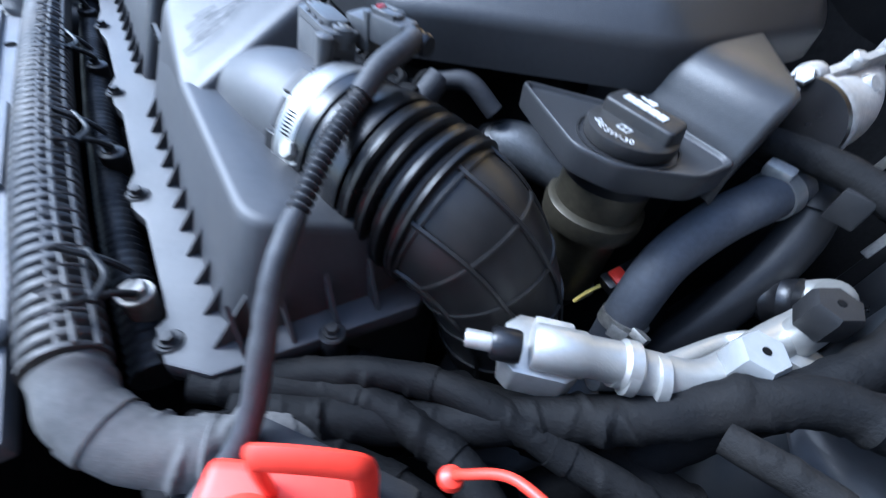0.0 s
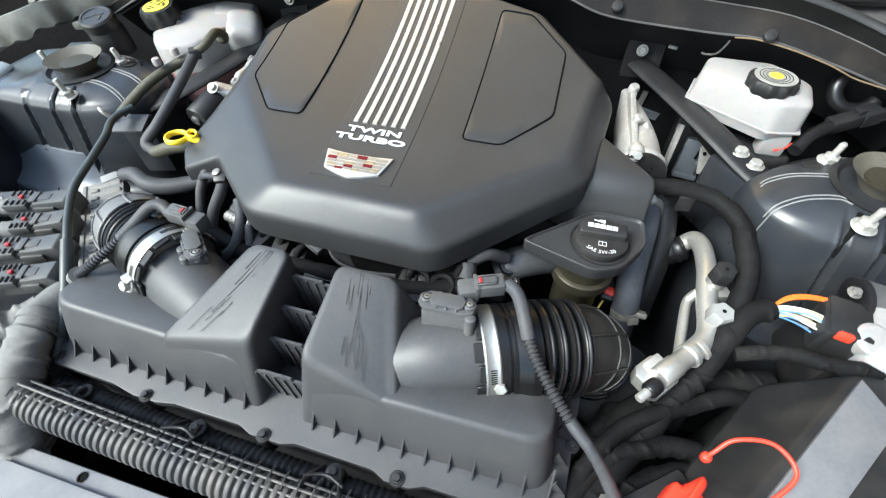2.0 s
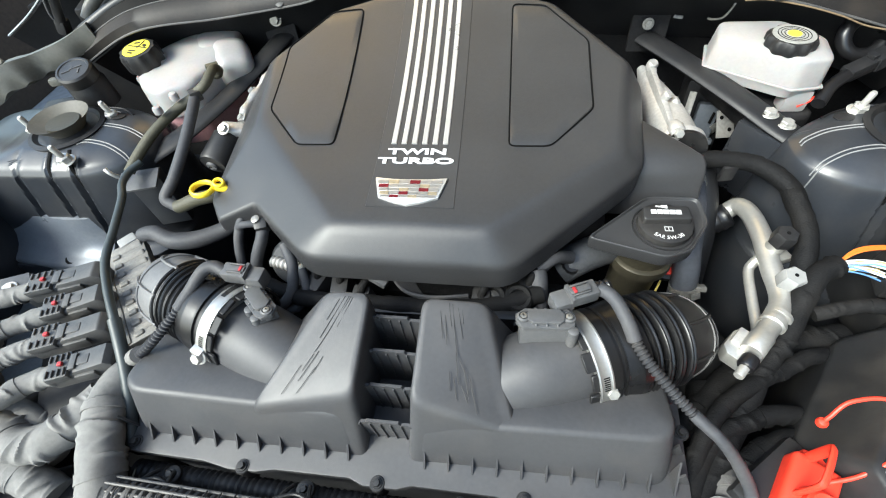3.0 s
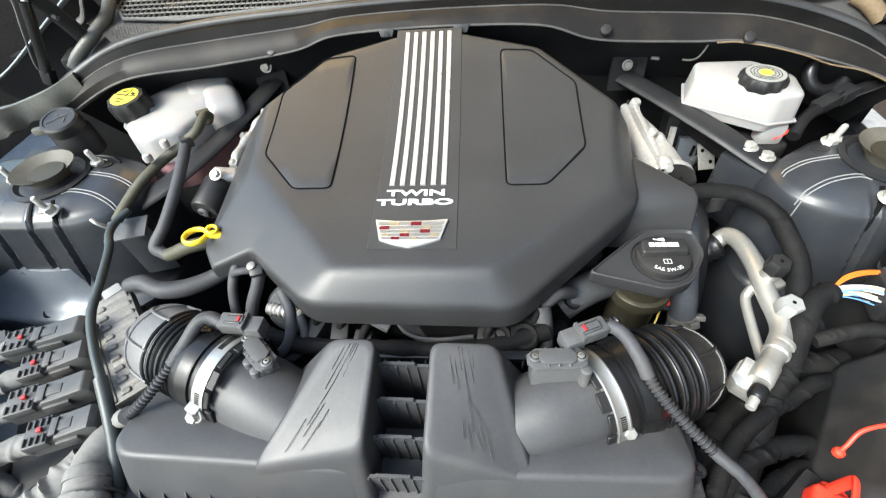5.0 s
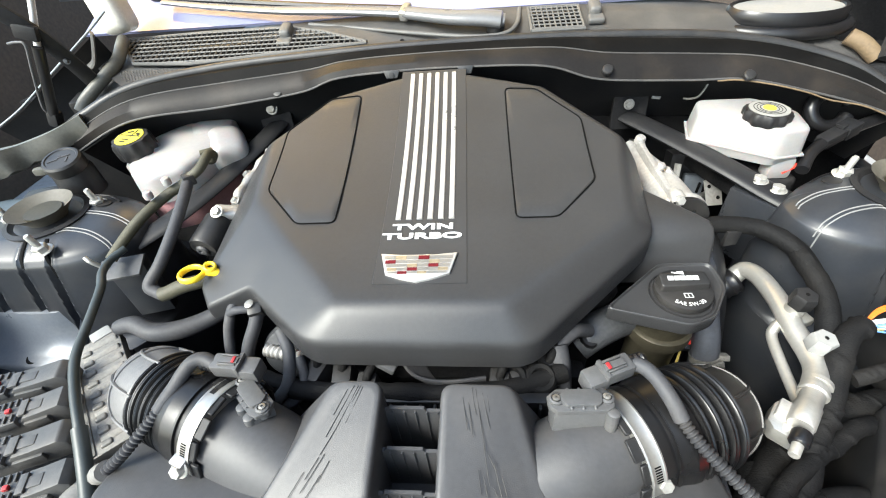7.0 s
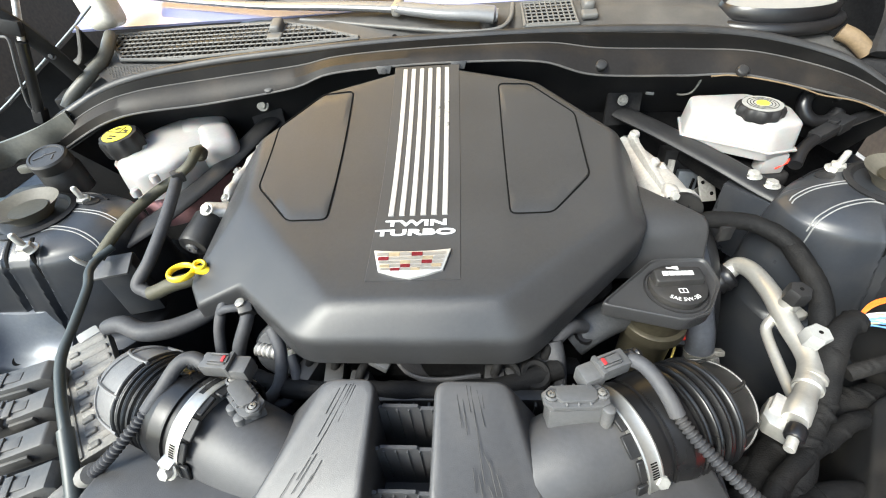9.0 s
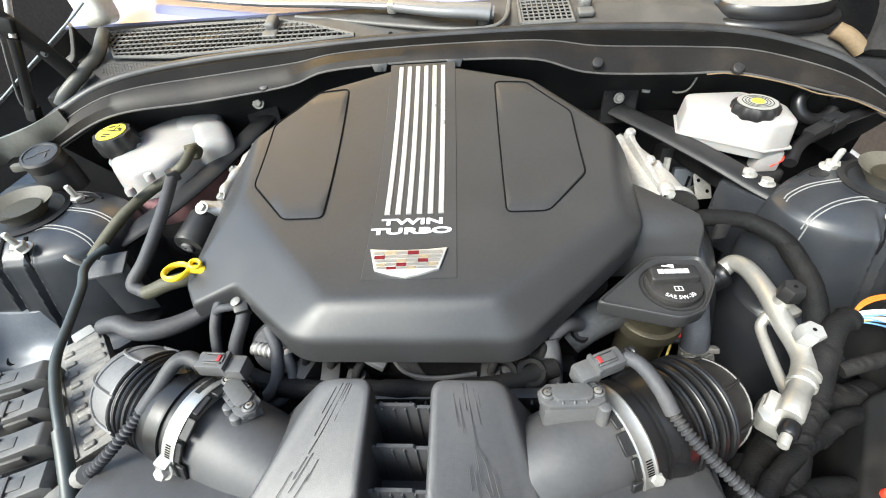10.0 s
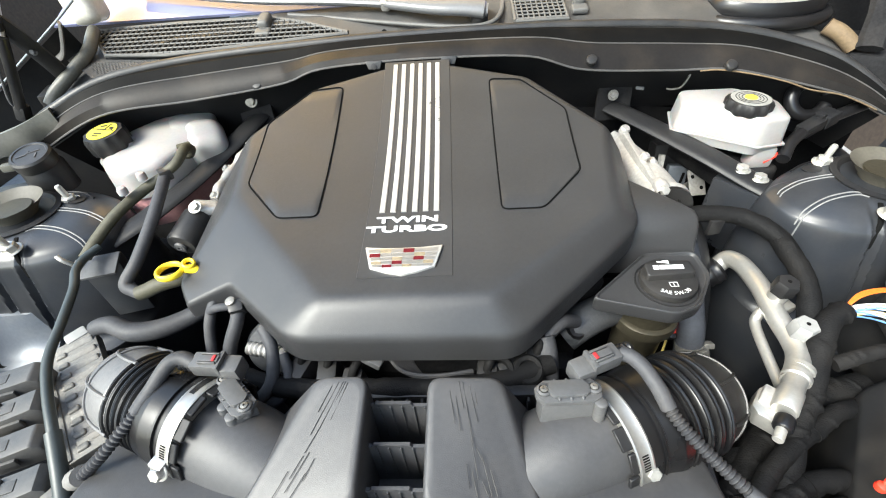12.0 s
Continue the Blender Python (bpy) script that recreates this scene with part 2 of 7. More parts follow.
def tube(bm, pts, r, seg=12, n=8, rf=None, step=None, caps=True, flat=1.0, smooth=True, wrinkle=0.0):
    """A tube along a smooth path. rf(s, whole): the radius at s metres. flat: the height of the section over its width."""
    path = curve_through(pts, n) if smooth else [Vector(p) for p in pts]
    if step:
        path = resample(path, step)
    whole = sum((b - a).length for a, b in zip(path, path[1:]))
    t0 = (path[1] - path[0]).normalized()
    u = t0.orthogonal().normalized()
    if abs(t0.z) < 0.9:
        u = (V(0, 0, 1) - t0 * t0.z).normalized()
    rings, s = [], 0.0
    for i, p in enumerate(path):
        t = (path[min(i + 1, len(path) - 1)] - path[max(i - 1, 0)]).normalized()
        u = (u - t * u.dot(t)).normalized()
        w = t.cross(u)
        if i:
            s += (p - path[i - 1]).length
        rad = rf(s, whole) if rf else r
        ring = [(u * math.cos(a) * flat + w * math.sin(a)) * rad for a in (2 * math.pi * k / seg for k in range(seg))]
        if wrinkle:
            ring = [q * (1 + wrinkle * noise.noise((p + q) * 95) + 0.6 * wrinkle * noise.noise((p + q) * 260)) for q in ring]
        rings.append([p + q for q in ring])
    rings_to(bm, rings, (caps, caps))
    return bm


def tubed(pts, r, **kw):
    return tube(bmesh.new(), pts, r, **kw)


def corrugated(r, pitch, depth):
    return lambda s, whole: r + depth * (0.5 + 0.5 * math.cos(2 * math.pi * s / pitch))


def taped(r, amount=0.12):
    """The uneven radius of a wrapped loom: lumps, and the laps of the tape."""
    o = random.uniform(0, 50)
    return lambda s, whole: r * (1 + 1.6 * amount * noise.noise(V(s / 0.03, o, 0)) + 0.05 * (((s + 0.004 * noise.noise(V(s / 0.02, o, 5))) / 0.013) % 1.0 - 0.5))


def wrapped(pts, r, seed, folds=75.0, deep=0.24):
    """A cloth-wrapped bundle: soft lumps and short, sharp, slanting folds."""
    rnd = random.Random(seed)
    path = resample(curve_through(pts, 16), 0.0014)
    whole = 0.0014 * len(path)
    seg = 44
    creases = [(rnd.uniform(0, whole), rnd.uniform(0, 6.28), rnd.uniform(-1, 1) * 0.6 * r, rnd.uniform(0.7, 1.5), rnd.uniform(0.0010, 0.0024), rnd.uniform(0.3, 1.0)) for _ in range(int(whole * folds * 2))]
    t = (path[1] - path[0]).normalized()
    u = t.orthogonal().normalized()
    rings = []
    for i, p in enumerate(path):
        t = (path[min(i + 1, len(path) - 1)] - path[max(i - 1, 0)]).normalized()
        u = (u - t * u.dot(t)).normalized()
        w, d = t.cross(u), i * 0.0014
        near = [c for c in creases if abs(c[0] - d) < 0.9 * r + 0.01]
        ring = []
        for k in range(seg):
            a = 2 * math.pi * k / seg
            q = u * math.cos(a) + w * math.sin(a)
            f = 1 + 0.10 * noise.noise((p + q * r) * 45)
            for s0, a0, lean, span, thin, h in near:
                da = (a - a0 + math.pi) % (2 * math.pi) - math.pi
                if abs(da) < span:
                    x = (d - s0 - lean * math.sin(da)) / thin
                    if abs(x) < 3:
                        f += deep * h * math.exp(-x * x if x < 0 else -x * x * 0.25) * (1 - (da / span) ** 2)
            ring.append(p + q * r * f)
        rings.append(ring)
    bm = bmesh.new()
    rings_to(bm, rings)
    return bm


def place(bm, m, verts=None):
    bmesh.ops.transform(bm, matrix=m, verts=verts or bm.verts)
    return bm


def box(bm, size, m=Matrix(), bevel=0.0, seg=2):
    b2 = bmesh.new()
    bmesh.ops.create_cube(b2, size=1)
    bmesh.ops.scale(b2, vec=size, verts=b2.verts)
    if bevel:
        bmesh.ops.bevel(b2, geom=b2.edges[:], offset=bevel, segments=seg, profile=0.6, affect="EDGES")
    join(bm, b2, m)
    return bm


def join(bm, other, m=Matrix()):
    bmesh.ops.transform(other, matrix=m, verts=other.verts)
    me = bpy.data.meshes.new("tmp")
    other.to_mesh(me)
    other.free()
    bm.from_mesh(me)
    bpy.data.meshes.remove(me)


def boxed(size, m=Matrix(), bevel=0.0, seg=2):
    return box(bmesh.new(), size, m, bevel, seg)


def lathe(bm, prof, m=Matrix(), seg=32, rf=None):
    """Turns a profile of (radius, height) round z. rf(angle): scales the radius."""
    rings = []
    for r, z in prof:
        rings.append([m @ V(r * (rf(a, r) if rf else 1) * math.cos(a), r * (rf(a, r) if rf else 1) * math.sin(a), z) for a in (2 * math.pi * k / seg for k in range(seg))])
    rings_to(bm, rings)
    return bm


def lathed(prof, m=Matrix(), seg=32, rf=None):
    return lathe(bmesh.new(), prof, m, seg, rf)


def prism(bm, poly, z0, z1, m=Matrix(), bevel=0.0, seg=2):
    b2 = bmesh.new()
    rings_to(b2, [[V(x, y, z0) for x, y in poly], [V(x, y, z1) for x, y in poly]])
    if bevel:
        bmesh.ops.recalc_face_normals(b2, faces=b2.faces)
        bmesh.ops.bevel(b2, geom=b2.edges[:], offset=bevel, segments=seg, profile=0.6, affect="EDGES", clamp_overlap=True)
    join(bm, b2, m)
    return bm


def prismed(poly, z0, z1, m=Matrix(), bevel=0.0, seg=2):
    return prism(bmesh.new(), poly, z0, z1, m, bevel, seg)


def soften(poly, r, k=4):
    """A closed 3D polygon with its corners rounded by r (a number, or one for each corner)."""
    out, c = [], len(poly)
    for i in range(c):
        p, a, b = Vector(poly[i]), Vector(poly[i - 1]), Vector(poly[(i + 1) % c])
        rr = r[i] if isinstance(r, (list, tuple)) else r
        pa = p + (a - p).normalized() * min(rr, (a - p).length * 0.45)
        pb = p + (b - p).normalized() * min(rr, (b - p).length * 0.45)
        for j in range(k + 1):
            t = j / k
            out.append(pa * (1 - t) ** 2 + p * 2 * t * (1 - t) + pb * t * t)
    return out


def soft_loft(bm, levels, r, cap=(True, True), edge=0.006, k=4, ek=3):
    """A body through closed polygons, whose corners and whose edges between levels are rounded."""
    L = [soften(p, r, k) for p in levels]
    prof = []
    for col in zip(*L):
        line = [col[0]]
        for a, p, b in zip(col, col[1:], col[2:]):
            pa = p + (a - p).normalized() * min(edge, (a - p).length * 0.45)
            pb = p + (b - p).normalized() * min(edge, (b - p).length * 0.45)
            line += [pa * (1 - t) ** 2 + p * 2 * t * (1 - t) + pb * t * t for t in (j / ek for j in range(ek + 1))]
        line.append(col[-1])
        prof.append(line)
    rings_to(bm, [list(c) for c in zip(*prof)], cap)
    return bm


def aim(at, direction, spin=0.0):
    """The pose whose z looks along direction."""
    return Matrix.Translation(at) @ Vector(direction).to_track_quat("Z", "Y").to_matrix().to_4x4() @ pose(0, 0, 0, 0, 0, spin)


def hexbolt(bm, m, r=0.006, washer=True, h=0.005):
    if washer:
        lathe(bm, [(r * 1.5, 0), (r * 1.55, 0.0008), (r * 1.45, 0.0016)], m, 20)
    lathe(bm, [(r * 1.08, 0.0015), (r * 1.1, h), (r * 0.95, h + 0.0012), (r * 0.4, h + 0.0013)], m, 6)
    return bm


def lettering(text, size, depth=0.0006, wide=1.0, bold=0.0):
    """A mesh of letters, centred, lying flat."""
    cu = bpy.data.curves.new("letters", "FONT")
    cu.offset = bold
    cu.body, cu.size, cu.extrude, cu.align_x, cu.align_y = text, size, depth, "CENTER", "CENTER"
    ob = new("letters", cu)
    me = bpy.data.meshes.new_from_object(ob.evaluated_get(bpy.context.evaluated_depsgraph_get()))
    bm = bmesh.new()
    bm.from_mesh(me)
    bmesh.ops.scale(bm, vec=(wide, 1, 1), verts=bm.verts)
    bpy.data.objects.remove(ob)
    bpy.data.meshes.remove(me)
    return bm

# ---- setting ----
bm = bmesh.new()
bmesh.ops.create_grid(bm, x_segments=4, y_segments=4, size=400)
solo("ground", bm, M_GROUND, "pale concrete ground under the car", "ground", kind="structure")

# Walls added to block sky and bright ground; none is known there.
for x, h, name in ((-2.6, 1.0, "shade_wall_west"), (2.1, 5.0, "shade_wall_east")):
    solo(name, boxed((0.2, 9, h), pose(x, 0.5, h / 2), 0.01), M_SHADEWALL, "dark brown wall added beside the car to block light", "wall", kind="structure")

# front body, bay walls
bay = thing("car_body", (0, 0, 0.3), "black painted car front with inner fenders and firewall", "car body", kind="structure")
part("under_tray", boxed((1.7, 1.5, 0.02), pose(0, 0.05, 0.36)), M_FELT, bay)
for s in (-1, 1):
    part("inner_fender", boxed((0.03, 1.5, 0.40), pose(s * 0.815, 0.0, 0.53), 0.008), M_PAINT, bay)
    RAIL = [(0.44, -0.44, 0.742), (0.515, -0.345, 0.757), (0.632, -0.228, 0.780), (0.695, -0.113, 0.820), (0.722, 0.0, 0.846), (0.735, 0.12, 0.862), (0.742, 0.28, 0.870)]
    if s < 0:
        RAIL = RAIL[:6]
    bm = bmesh.new()
    tube(bm, [(s * x, y, z) for x, y, z in RAIL], 0.021, seg=12, n=8, flat=0.3)
    part("fender_rail", bm, M_FLANGE, bay, "pale satin fender rail")
    for k in (0.3, 0.5, 0.72):
        q = curve_through(RAIL, 10)[int(k * 10 * (len(RAIL) - 1))]
        part("rail_slot", boxed((0.012, 0.006, 0.001), pose(s * q.x, q.y, q.z + 0.0092, 0, 0, s * 50), 0), M_GROOVE, bay)
    bm = bmesh.new()
    rings_to(bm, [[V(s * x, y, z - 0.004) for x, y, z in RAIL], [V(s * (x - 0.012), y, z - 0.05) for x, y, z in RAIL], [V(s * (x + 0.01), y, 0.45) for x, y, z in RAIL]], (False, False), closed=False)
    part("rail_wall", bm, M_PAINT, bay)
    bm = bmesh.new()
    rings_to(bm, [[V(s * (x + 0.024), y, z - 0.003) for x, y, z in RAIL], [V(s * (x + 0.06), y, z - 0.03) for x, y, z in RAIL], [V(s * (x + 0.085), y + 0.0, z - 0.025) for x, y, z in RAIL], [V(s * (x + 0.11), y, z + 0.01) for x, y, z in RAIL], [V(s * (x + 0.15), y, z + 0.03) for x, y, z in RAIL], [V(s * (x + 0.17), y, z - 0.1) for x, y, z in RAIL]], (False, False), closed=False)
    part("fender_edge", bm, M_GUTTER if s < 0 else M_PAINT, bay)
    if s < 0:
        for off, up in ((0.058, -0.024), (0.098, 0.002), (0.128, 0.026)):
            part("gutter_line", tubed([(s * (x + off), y, z + up) for x, y, z in RAIL], 0.0022, seg=6, n=8), M_PALELINE, bay)
        part("gutter_clip", boxed((0.020, 0.030, 0.016), pose(-0.738, -0.095, 0.818, 0, 0, 20), 0.005), M_LABEL, bay, "white plastic clip")
        part("gutter_clip", boxed((0.016, 0.022, 0.014), pose(-0.752, -0.050, 0.832, 0, 0, 20), 0.005), M_LABEL, bay, "white plastic clip")
        # Cove is paler than the tower shell, with sky sheen in its colour.
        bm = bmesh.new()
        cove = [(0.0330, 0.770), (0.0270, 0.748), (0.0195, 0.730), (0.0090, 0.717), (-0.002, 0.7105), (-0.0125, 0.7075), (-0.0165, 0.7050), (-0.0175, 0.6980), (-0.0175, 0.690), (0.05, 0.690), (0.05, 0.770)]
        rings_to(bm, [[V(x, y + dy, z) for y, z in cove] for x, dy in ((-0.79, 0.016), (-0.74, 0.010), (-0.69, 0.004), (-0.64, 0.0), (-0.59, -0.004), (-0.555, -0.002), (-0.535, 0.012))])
        part("inner_shelf", bm, M_SHELF, bay, "coved inner fender shelf, blue-grey with sky sheen in its colour", sharp=50)
        part("splash_panel", prismed([(-0.79, -0.26), (-0.50, -0.26), (-0.46, -0.05), (-0.46, 0.03), (-0.79, 0.03)], 0.645, 0.655, Matrix(), 0.003), M_GUTTER, bay, "dusty grey splash panel")
part("firewall", boxed((1.66, 0.03, 0.62), pose(0, 0.45, 0.62), 0.005), M_FELT, bay, "black felt-covered firewall")
for x, z, w in ((0.375, 0.915, 0.016), (0.378, 0.893, 0.014), (0.432, 0.922, 0.012)):
    part("firewall_slot", boxed((w, 0.004, 0.005), pose(x, 0.394, z, -12, 8, 0), 0.001), M_PALELINE, bay, "pale edge of a slot")
part("firewall_wire", tubed([(0.455, 0.388, 0.935), (0.449, 0.380, 0.915), (0.440, 0.378, 0.898), (0.428, 0.382, 0.893), (0.420, 0.386, 0.893)], 0.0018, seg=8, n=6), M_DULL, bay, "thin bent wire")

# ---- engine cover ----


def zc(y):
    """The height of the cover's top."""
    if y < 0:
        return 0.897 + 0.06 * y
    return 0.897 + 0.06 * y + 0.5 * y * y if y < 0.3 else 0.960 + 0.36 * (y - 0.3)


def on_cover(bm, h=0.0):
    for v in bm.verts:
        v.co.z += zc(v.co.y) + h
    return bm


cover = thing("engine_cover", (0.01, 0.13, 0.84), "matte black plastic engine cover with silver stripes", "engine cover")
TOP = [(-0.083, -0.066), (0.092, -0.068), (0.242, 0.050), (0.264, 0.20), (0.166, 0.305), (0.052, 0.338), (-0.045, 0.338), (-0.150, 0.305), (-0.236, 0.215), (-0.224, 0.100), (-0.205, 0.078), (-0.165, 0.030)]
LIP = [(-0.114, -0.095, 0.853), (0.117, -0.095, 0.846), (0.274, 0.050, 0.866), (0.294, 0.215, 0.885), (0.188, 0.332, 0.925), (0.055, 0.360, 0.95), (-0.048, 0.360, 0.95), (-0.172, 0.332, 0.925), (-0.286, 0.235, 0.878), (-0.276, 0.000, 0.852), (-0.259, -0.027, 0.846), (-0.203, -0.017, 0.862)]
bm = bmesh.new()
mid = V(0.010, 0.135, 0)
top = [V(x, y, zc(y)) for x, y in TOP]


def dense(ring, k=6):
    """The ring with each of its long sides split."""
    out = []
    for i, (a, b) in enumerate(zip(ring, ring[1:] + ring[:1])):
        n = k if i % 6 == 5 else 1
        out += [a.lerp(b, j / n) for j in range(n)]
    return out


def shrunk(f):
    out = []
    for p in top:
        q = mid.lerp(V(p.x, p.y, 0), f)
        out.append(V(q.x, q.y, zc(q.y)))
    return out


RAISE = [0.013, 0.015, 0.012, 0, 0, 0, 0, 0, 0, 0.002, 0.0, 0.006]
levels = [[V(p.x, p.y, p.z - 0.004) + (mid - V(p.x, p.y, 0)).normalized() * 0.02 for p in (V(*q[:2], q[2] - 0.016) for q in LIP)]]
levels += [[V(*q[:2], q[2] - 0.022) for q in LIP], [V(q[0], q[1], q[2] + r) for q, r in zip(LIP, RAISE)], top, shrunk(0.9)]
BEND = [0.022] * 9 + [0.006, 0.004, 0.007]
L = [dense(soften(p, r, 5)) for p, r in zip(levels, (BEND, BEND, BEND, 0.008, 0.008))]
prof = []
for col in zip(*L):
    line = [col[0], col[1]]
    for a, p, b, e in ((col[1], col[2], col[3], 0.0075), (col[2], col[3], col[4], 0.014)):
        pa = p + (a - p).normalized() * min(e, (a - p).length * 0.45)
        pb = p + (b - p).normalized() * min(e, (b - p).length * 0.45)
        line += [pa * (1 - t) ** 2 + p * 2 * t * (1 - t) + pb * t * t for t in (j / 5 for j in range(6))]
    line.append(col[4])
    prof.append(line)
rings = [list(c) for c in zip(*prof)] + [dense(soften(shrunk(f), 0.008 * f, 5)) for f in (0.8, 0.7, 0.6, 0.5, 0.4, 0.3, 0.2, 0.1, 0.02)]
for r in rings[-10:]:
    for p in r:
        p.z = zc(p.y)
rings_to(bm, rings)
shell = part("shell", bm, M_COVER, cover)

# inset side panels with their joint
for s, ox in ((-1, 0.0), (1, 0.002)):
    pan = [(0.109, 0.057), (0.158, 0.057), (0.212, 0.119), (0.212, 0.234), (0.155, 0.296), (0.109, 0.300)]
    pan = [(s * x + ox, y) for x, y in pan]
    cxp, cyp = sum(p[0] for p in pan) / 6, sum(p[1] for p in pan) / 6
    bm = bmesh.new()
    ringp = soften([V(x, y, 0) for x, y in pan], 0.008, 3)
    fine = []
    for a, b in zip(ringp, ringp[1:] + ringp[:1]):
        fine += [a.lerp(b, j / 4) for j in range(4)]
    c = V(cxp, cyp, 0)
    rr = [[c.lerp(p, 1 - 0.0016 / (p - c).length) + V(0, 0, -0.003) for p in fine], [c.lerp(p, 1 - 0.0016 / (p - c).length) for p in fine]]
    rr += [[c.lerp(p, 0.975) + V(0, 0, 0.0006) for p in fine]] + [[c.lerp(p, f) + V(0, 0, 0.0006) for p in fine] for f in (0.8, 0.6, 0.4, 0.2, 0.02)]
    rings_to(bm, rr, (False, True))
    part("inset_panel", on_cover(bm, 0.0004), M_COVER, cover)
    part("panel_joint", tubed([V(p.x, p.y, zc(p.y) + 0.0008) for p in fine + fine[:2]], 0.0010, seg=8, smooth=False, caps=False), M_GROOVE, cover, "dark joint round the inset panel")

# centre band, stripes, badge pocket


def plate(x0, x1, y0, y1, h, n=14, t=0.0, edge=0.0006):
    b = bmesh.new()
    rows = []
    for i in range(n + 1):
        y = y0 + (y1 - y0) * i / n
        e = edge if 0 < i < n else 0.0
        rows.append([V(x0, y, -0.002), V(x0, y, h - edge), V(x0 + edge, y, h), V(x1 - edge, y, h), V(x1, y, h - edge), V(x1, y, -0.002)])
    rings_to(b, rows, (True, True))
    return on_cover(b)


part("centre_band", plate(-0.0475, 0.0530, -0.0400, 0.345, 0.0007, 24), M_BAND, cover)
for i in range(6):
    x = -0.0335 + i * 0.0129
    part("silver_stripe", plate(x, x + 0.0068, 0.0585, 0.338, 0.0022, 22, edge=0.0008), M_SILVER, cover, "raised silver stripe")
for word, y in (("TWIN", 0.0450), ("TURBO", 0.0300)):
    bm = lettering(word, 0.0126, 0.0005, 1.5, 0.00042)
    wd = max(v.co.x for v in bm.verts) - min(v.co.x for v in bm.verts)
    want = 0.072 if word == "TWIN" else 0.093
    cxw = (max(v.co.x for v in bm.verts) + min(v.co.x for v in bm.verts)) / 2
    for v in bm.verts:
        v.co.x = (v.co.x - cxw) * want / wd
    place(bm, pose(0.0005, y, 0))
    part("lettering", on_cover(bm, 0.0016), M_PRINT, cover, "raised white letters")

# shield badge: rim and coloured fields
crest = part("badge_rim", on_cover(prismed([(-0.0425, 0.0015), (-0.020, -0.0008), (0, -0.0012), (0.020, -0.0008), (0.0425, 0.0015), (0.0345, -0.0285), (0.016, -0.0355), (0, -0.0395), (-0.016, -0.0355), (-0.0345, -0.0285)], 0.0, 0.0034, Matrix(), 0.0009), 0.0004), M_SILVER, cover, "silver shield badge")
ROWS_B = [(-0.0032, -0.0085), (-0.0094, -0.0142), (-0.0151, -0.0196), (-0.0205, -0.0248), (-0.0257, -0.0292)]
for j, (ya, yb) in enumerate(ROWS_B):
    half = 0.0385 + (ya / 0.0285) * 0.0075
    cells = 6
    for i in range(cells):
        xa = -half + 2 * half * i / cells
        xb = xa + 2 * half / cells - 0.0006
        red = (j, i) in ((0, 3), (1, 0), (3, 2), (4, 1), (2, 4))
        gold = (i + 2 * j) % 5 == 1 and not red
        part("badge_field", on_cover(prismed([(xa, ya), (xb, ya), (xb, yb), (xa, yb)], 0.002, 0.0041), 0.0004), M_CRESTR if red else (M_CRESTG if gold else M_TILE), crest)

# shroud that rolls over the filler pipe, and the thin rimmed plate round the cap
bm = bmesh.new()
ROLL = [(0.046, 0.800), (0.046, 0.8345), (0.049, 0.842), (0.052, 0.850), (0.054, 0.858), (0.058, 0.866), (0.065, 0.8725), (0.074, 0.8765), (0.086, 0.879), (0.110, 0.8815), (0.135, 0.884), (0.160, 0.886)]
taper = lambda y: 1.05 * max(0, y - 0.072)
rows = [[V(0.215, y, z) for y, z in ROLL]]
for x, back in ((0.300, 0.0), (0.3440, 0.0), (0.3475, 0.0012), (0.3490, 0.0040)):
    rows.append([V(x - taper(y), y + back * 0.5, z - back) for y, z in ROLL])
rows.append([V(p.x - 0.0008, p.y + 0.001, max(p.z - 0.012, 0.80)) for p in rows[-1]])
rows.append([V(p.x - 0.006, p.y, 0.80) for p in rows[-1]])
rings_to(bm, rows, (False, False), closed=False)
part("filler_shroud", bm, M_COVER, cover, sharp=50)
PL = [(0.206, -0.024), (0.286, 0.046), (0.349, 0.046), (0.350, 0.004), (0.322, -0.038), (0.292, -0.050)]
PC = (0.292, 0.002)
ring = lambda f, z: [V(PC[0] + (x - PC[0]) * f, PC[1] + (y - PC[1]) * f, z) for x, y in PL]
bm = bmesh.new()
soft_loft(bm, [ring(0.93, 0.8140), ring(0.99, 0.8150), ring(1.0, 0.8320), ring(0.985, 0.8345), ring(0.955, 0.8345), ring(0.925, 0.8312), ring(0.90, 0.8310), ring(0.70, 0.8308)], 0.009, edge=0.0012)
part("filler_plate", bm, M_COVER, cover)
part("cap_recess", lathed([(0.0350, 0.8306), (0.0352, 0.8322), (0.0338, 0.8322), (0.0332, 0.8302), (0.002, 0.8302)], pose(0.297, -0.003, 0), 48), M_BLACK, cover)
# ---- oil filler cap ----
cap = thing("oil_filler_cap", (0.297, -0.003, 0.832), "black ribbed-grip oil filler cap with white print", "oil cap")
CM = pose(0.297, -0.003, 0.832)
base = part("cap_disc", lathed([(0.0305, 0.0), (0.0315, 0.004), (0.0305, 0.0085), (0.0275, 0.0095), (0.02, 0.0098), (0.002, 0.0098)], CM, 48), M_PLASTIC, cap)
bm = bmesh.new()
soft_loft(bm, [[V(-0.0275, -0.004, 0.008), V(0.0275, -0.004, 0.008), V(0.0275, 0.016, 0.008), V(-0.0275, 0.016, 0.008)], [V(-0.027, -0.003, 0.018), V(0.027, -0.003, 0.018), V(0.026, 0.0145, 0.021), V(-0.026, 0.0145, 0.021)], [V(-0.024, 0.0, 0.0185), V(0.024, 0.0, 0.0185), V(0.023, 0.012, 0.0212), V(-0.023, 0.012, 0.0212)]], 0.004, edge=0.002)
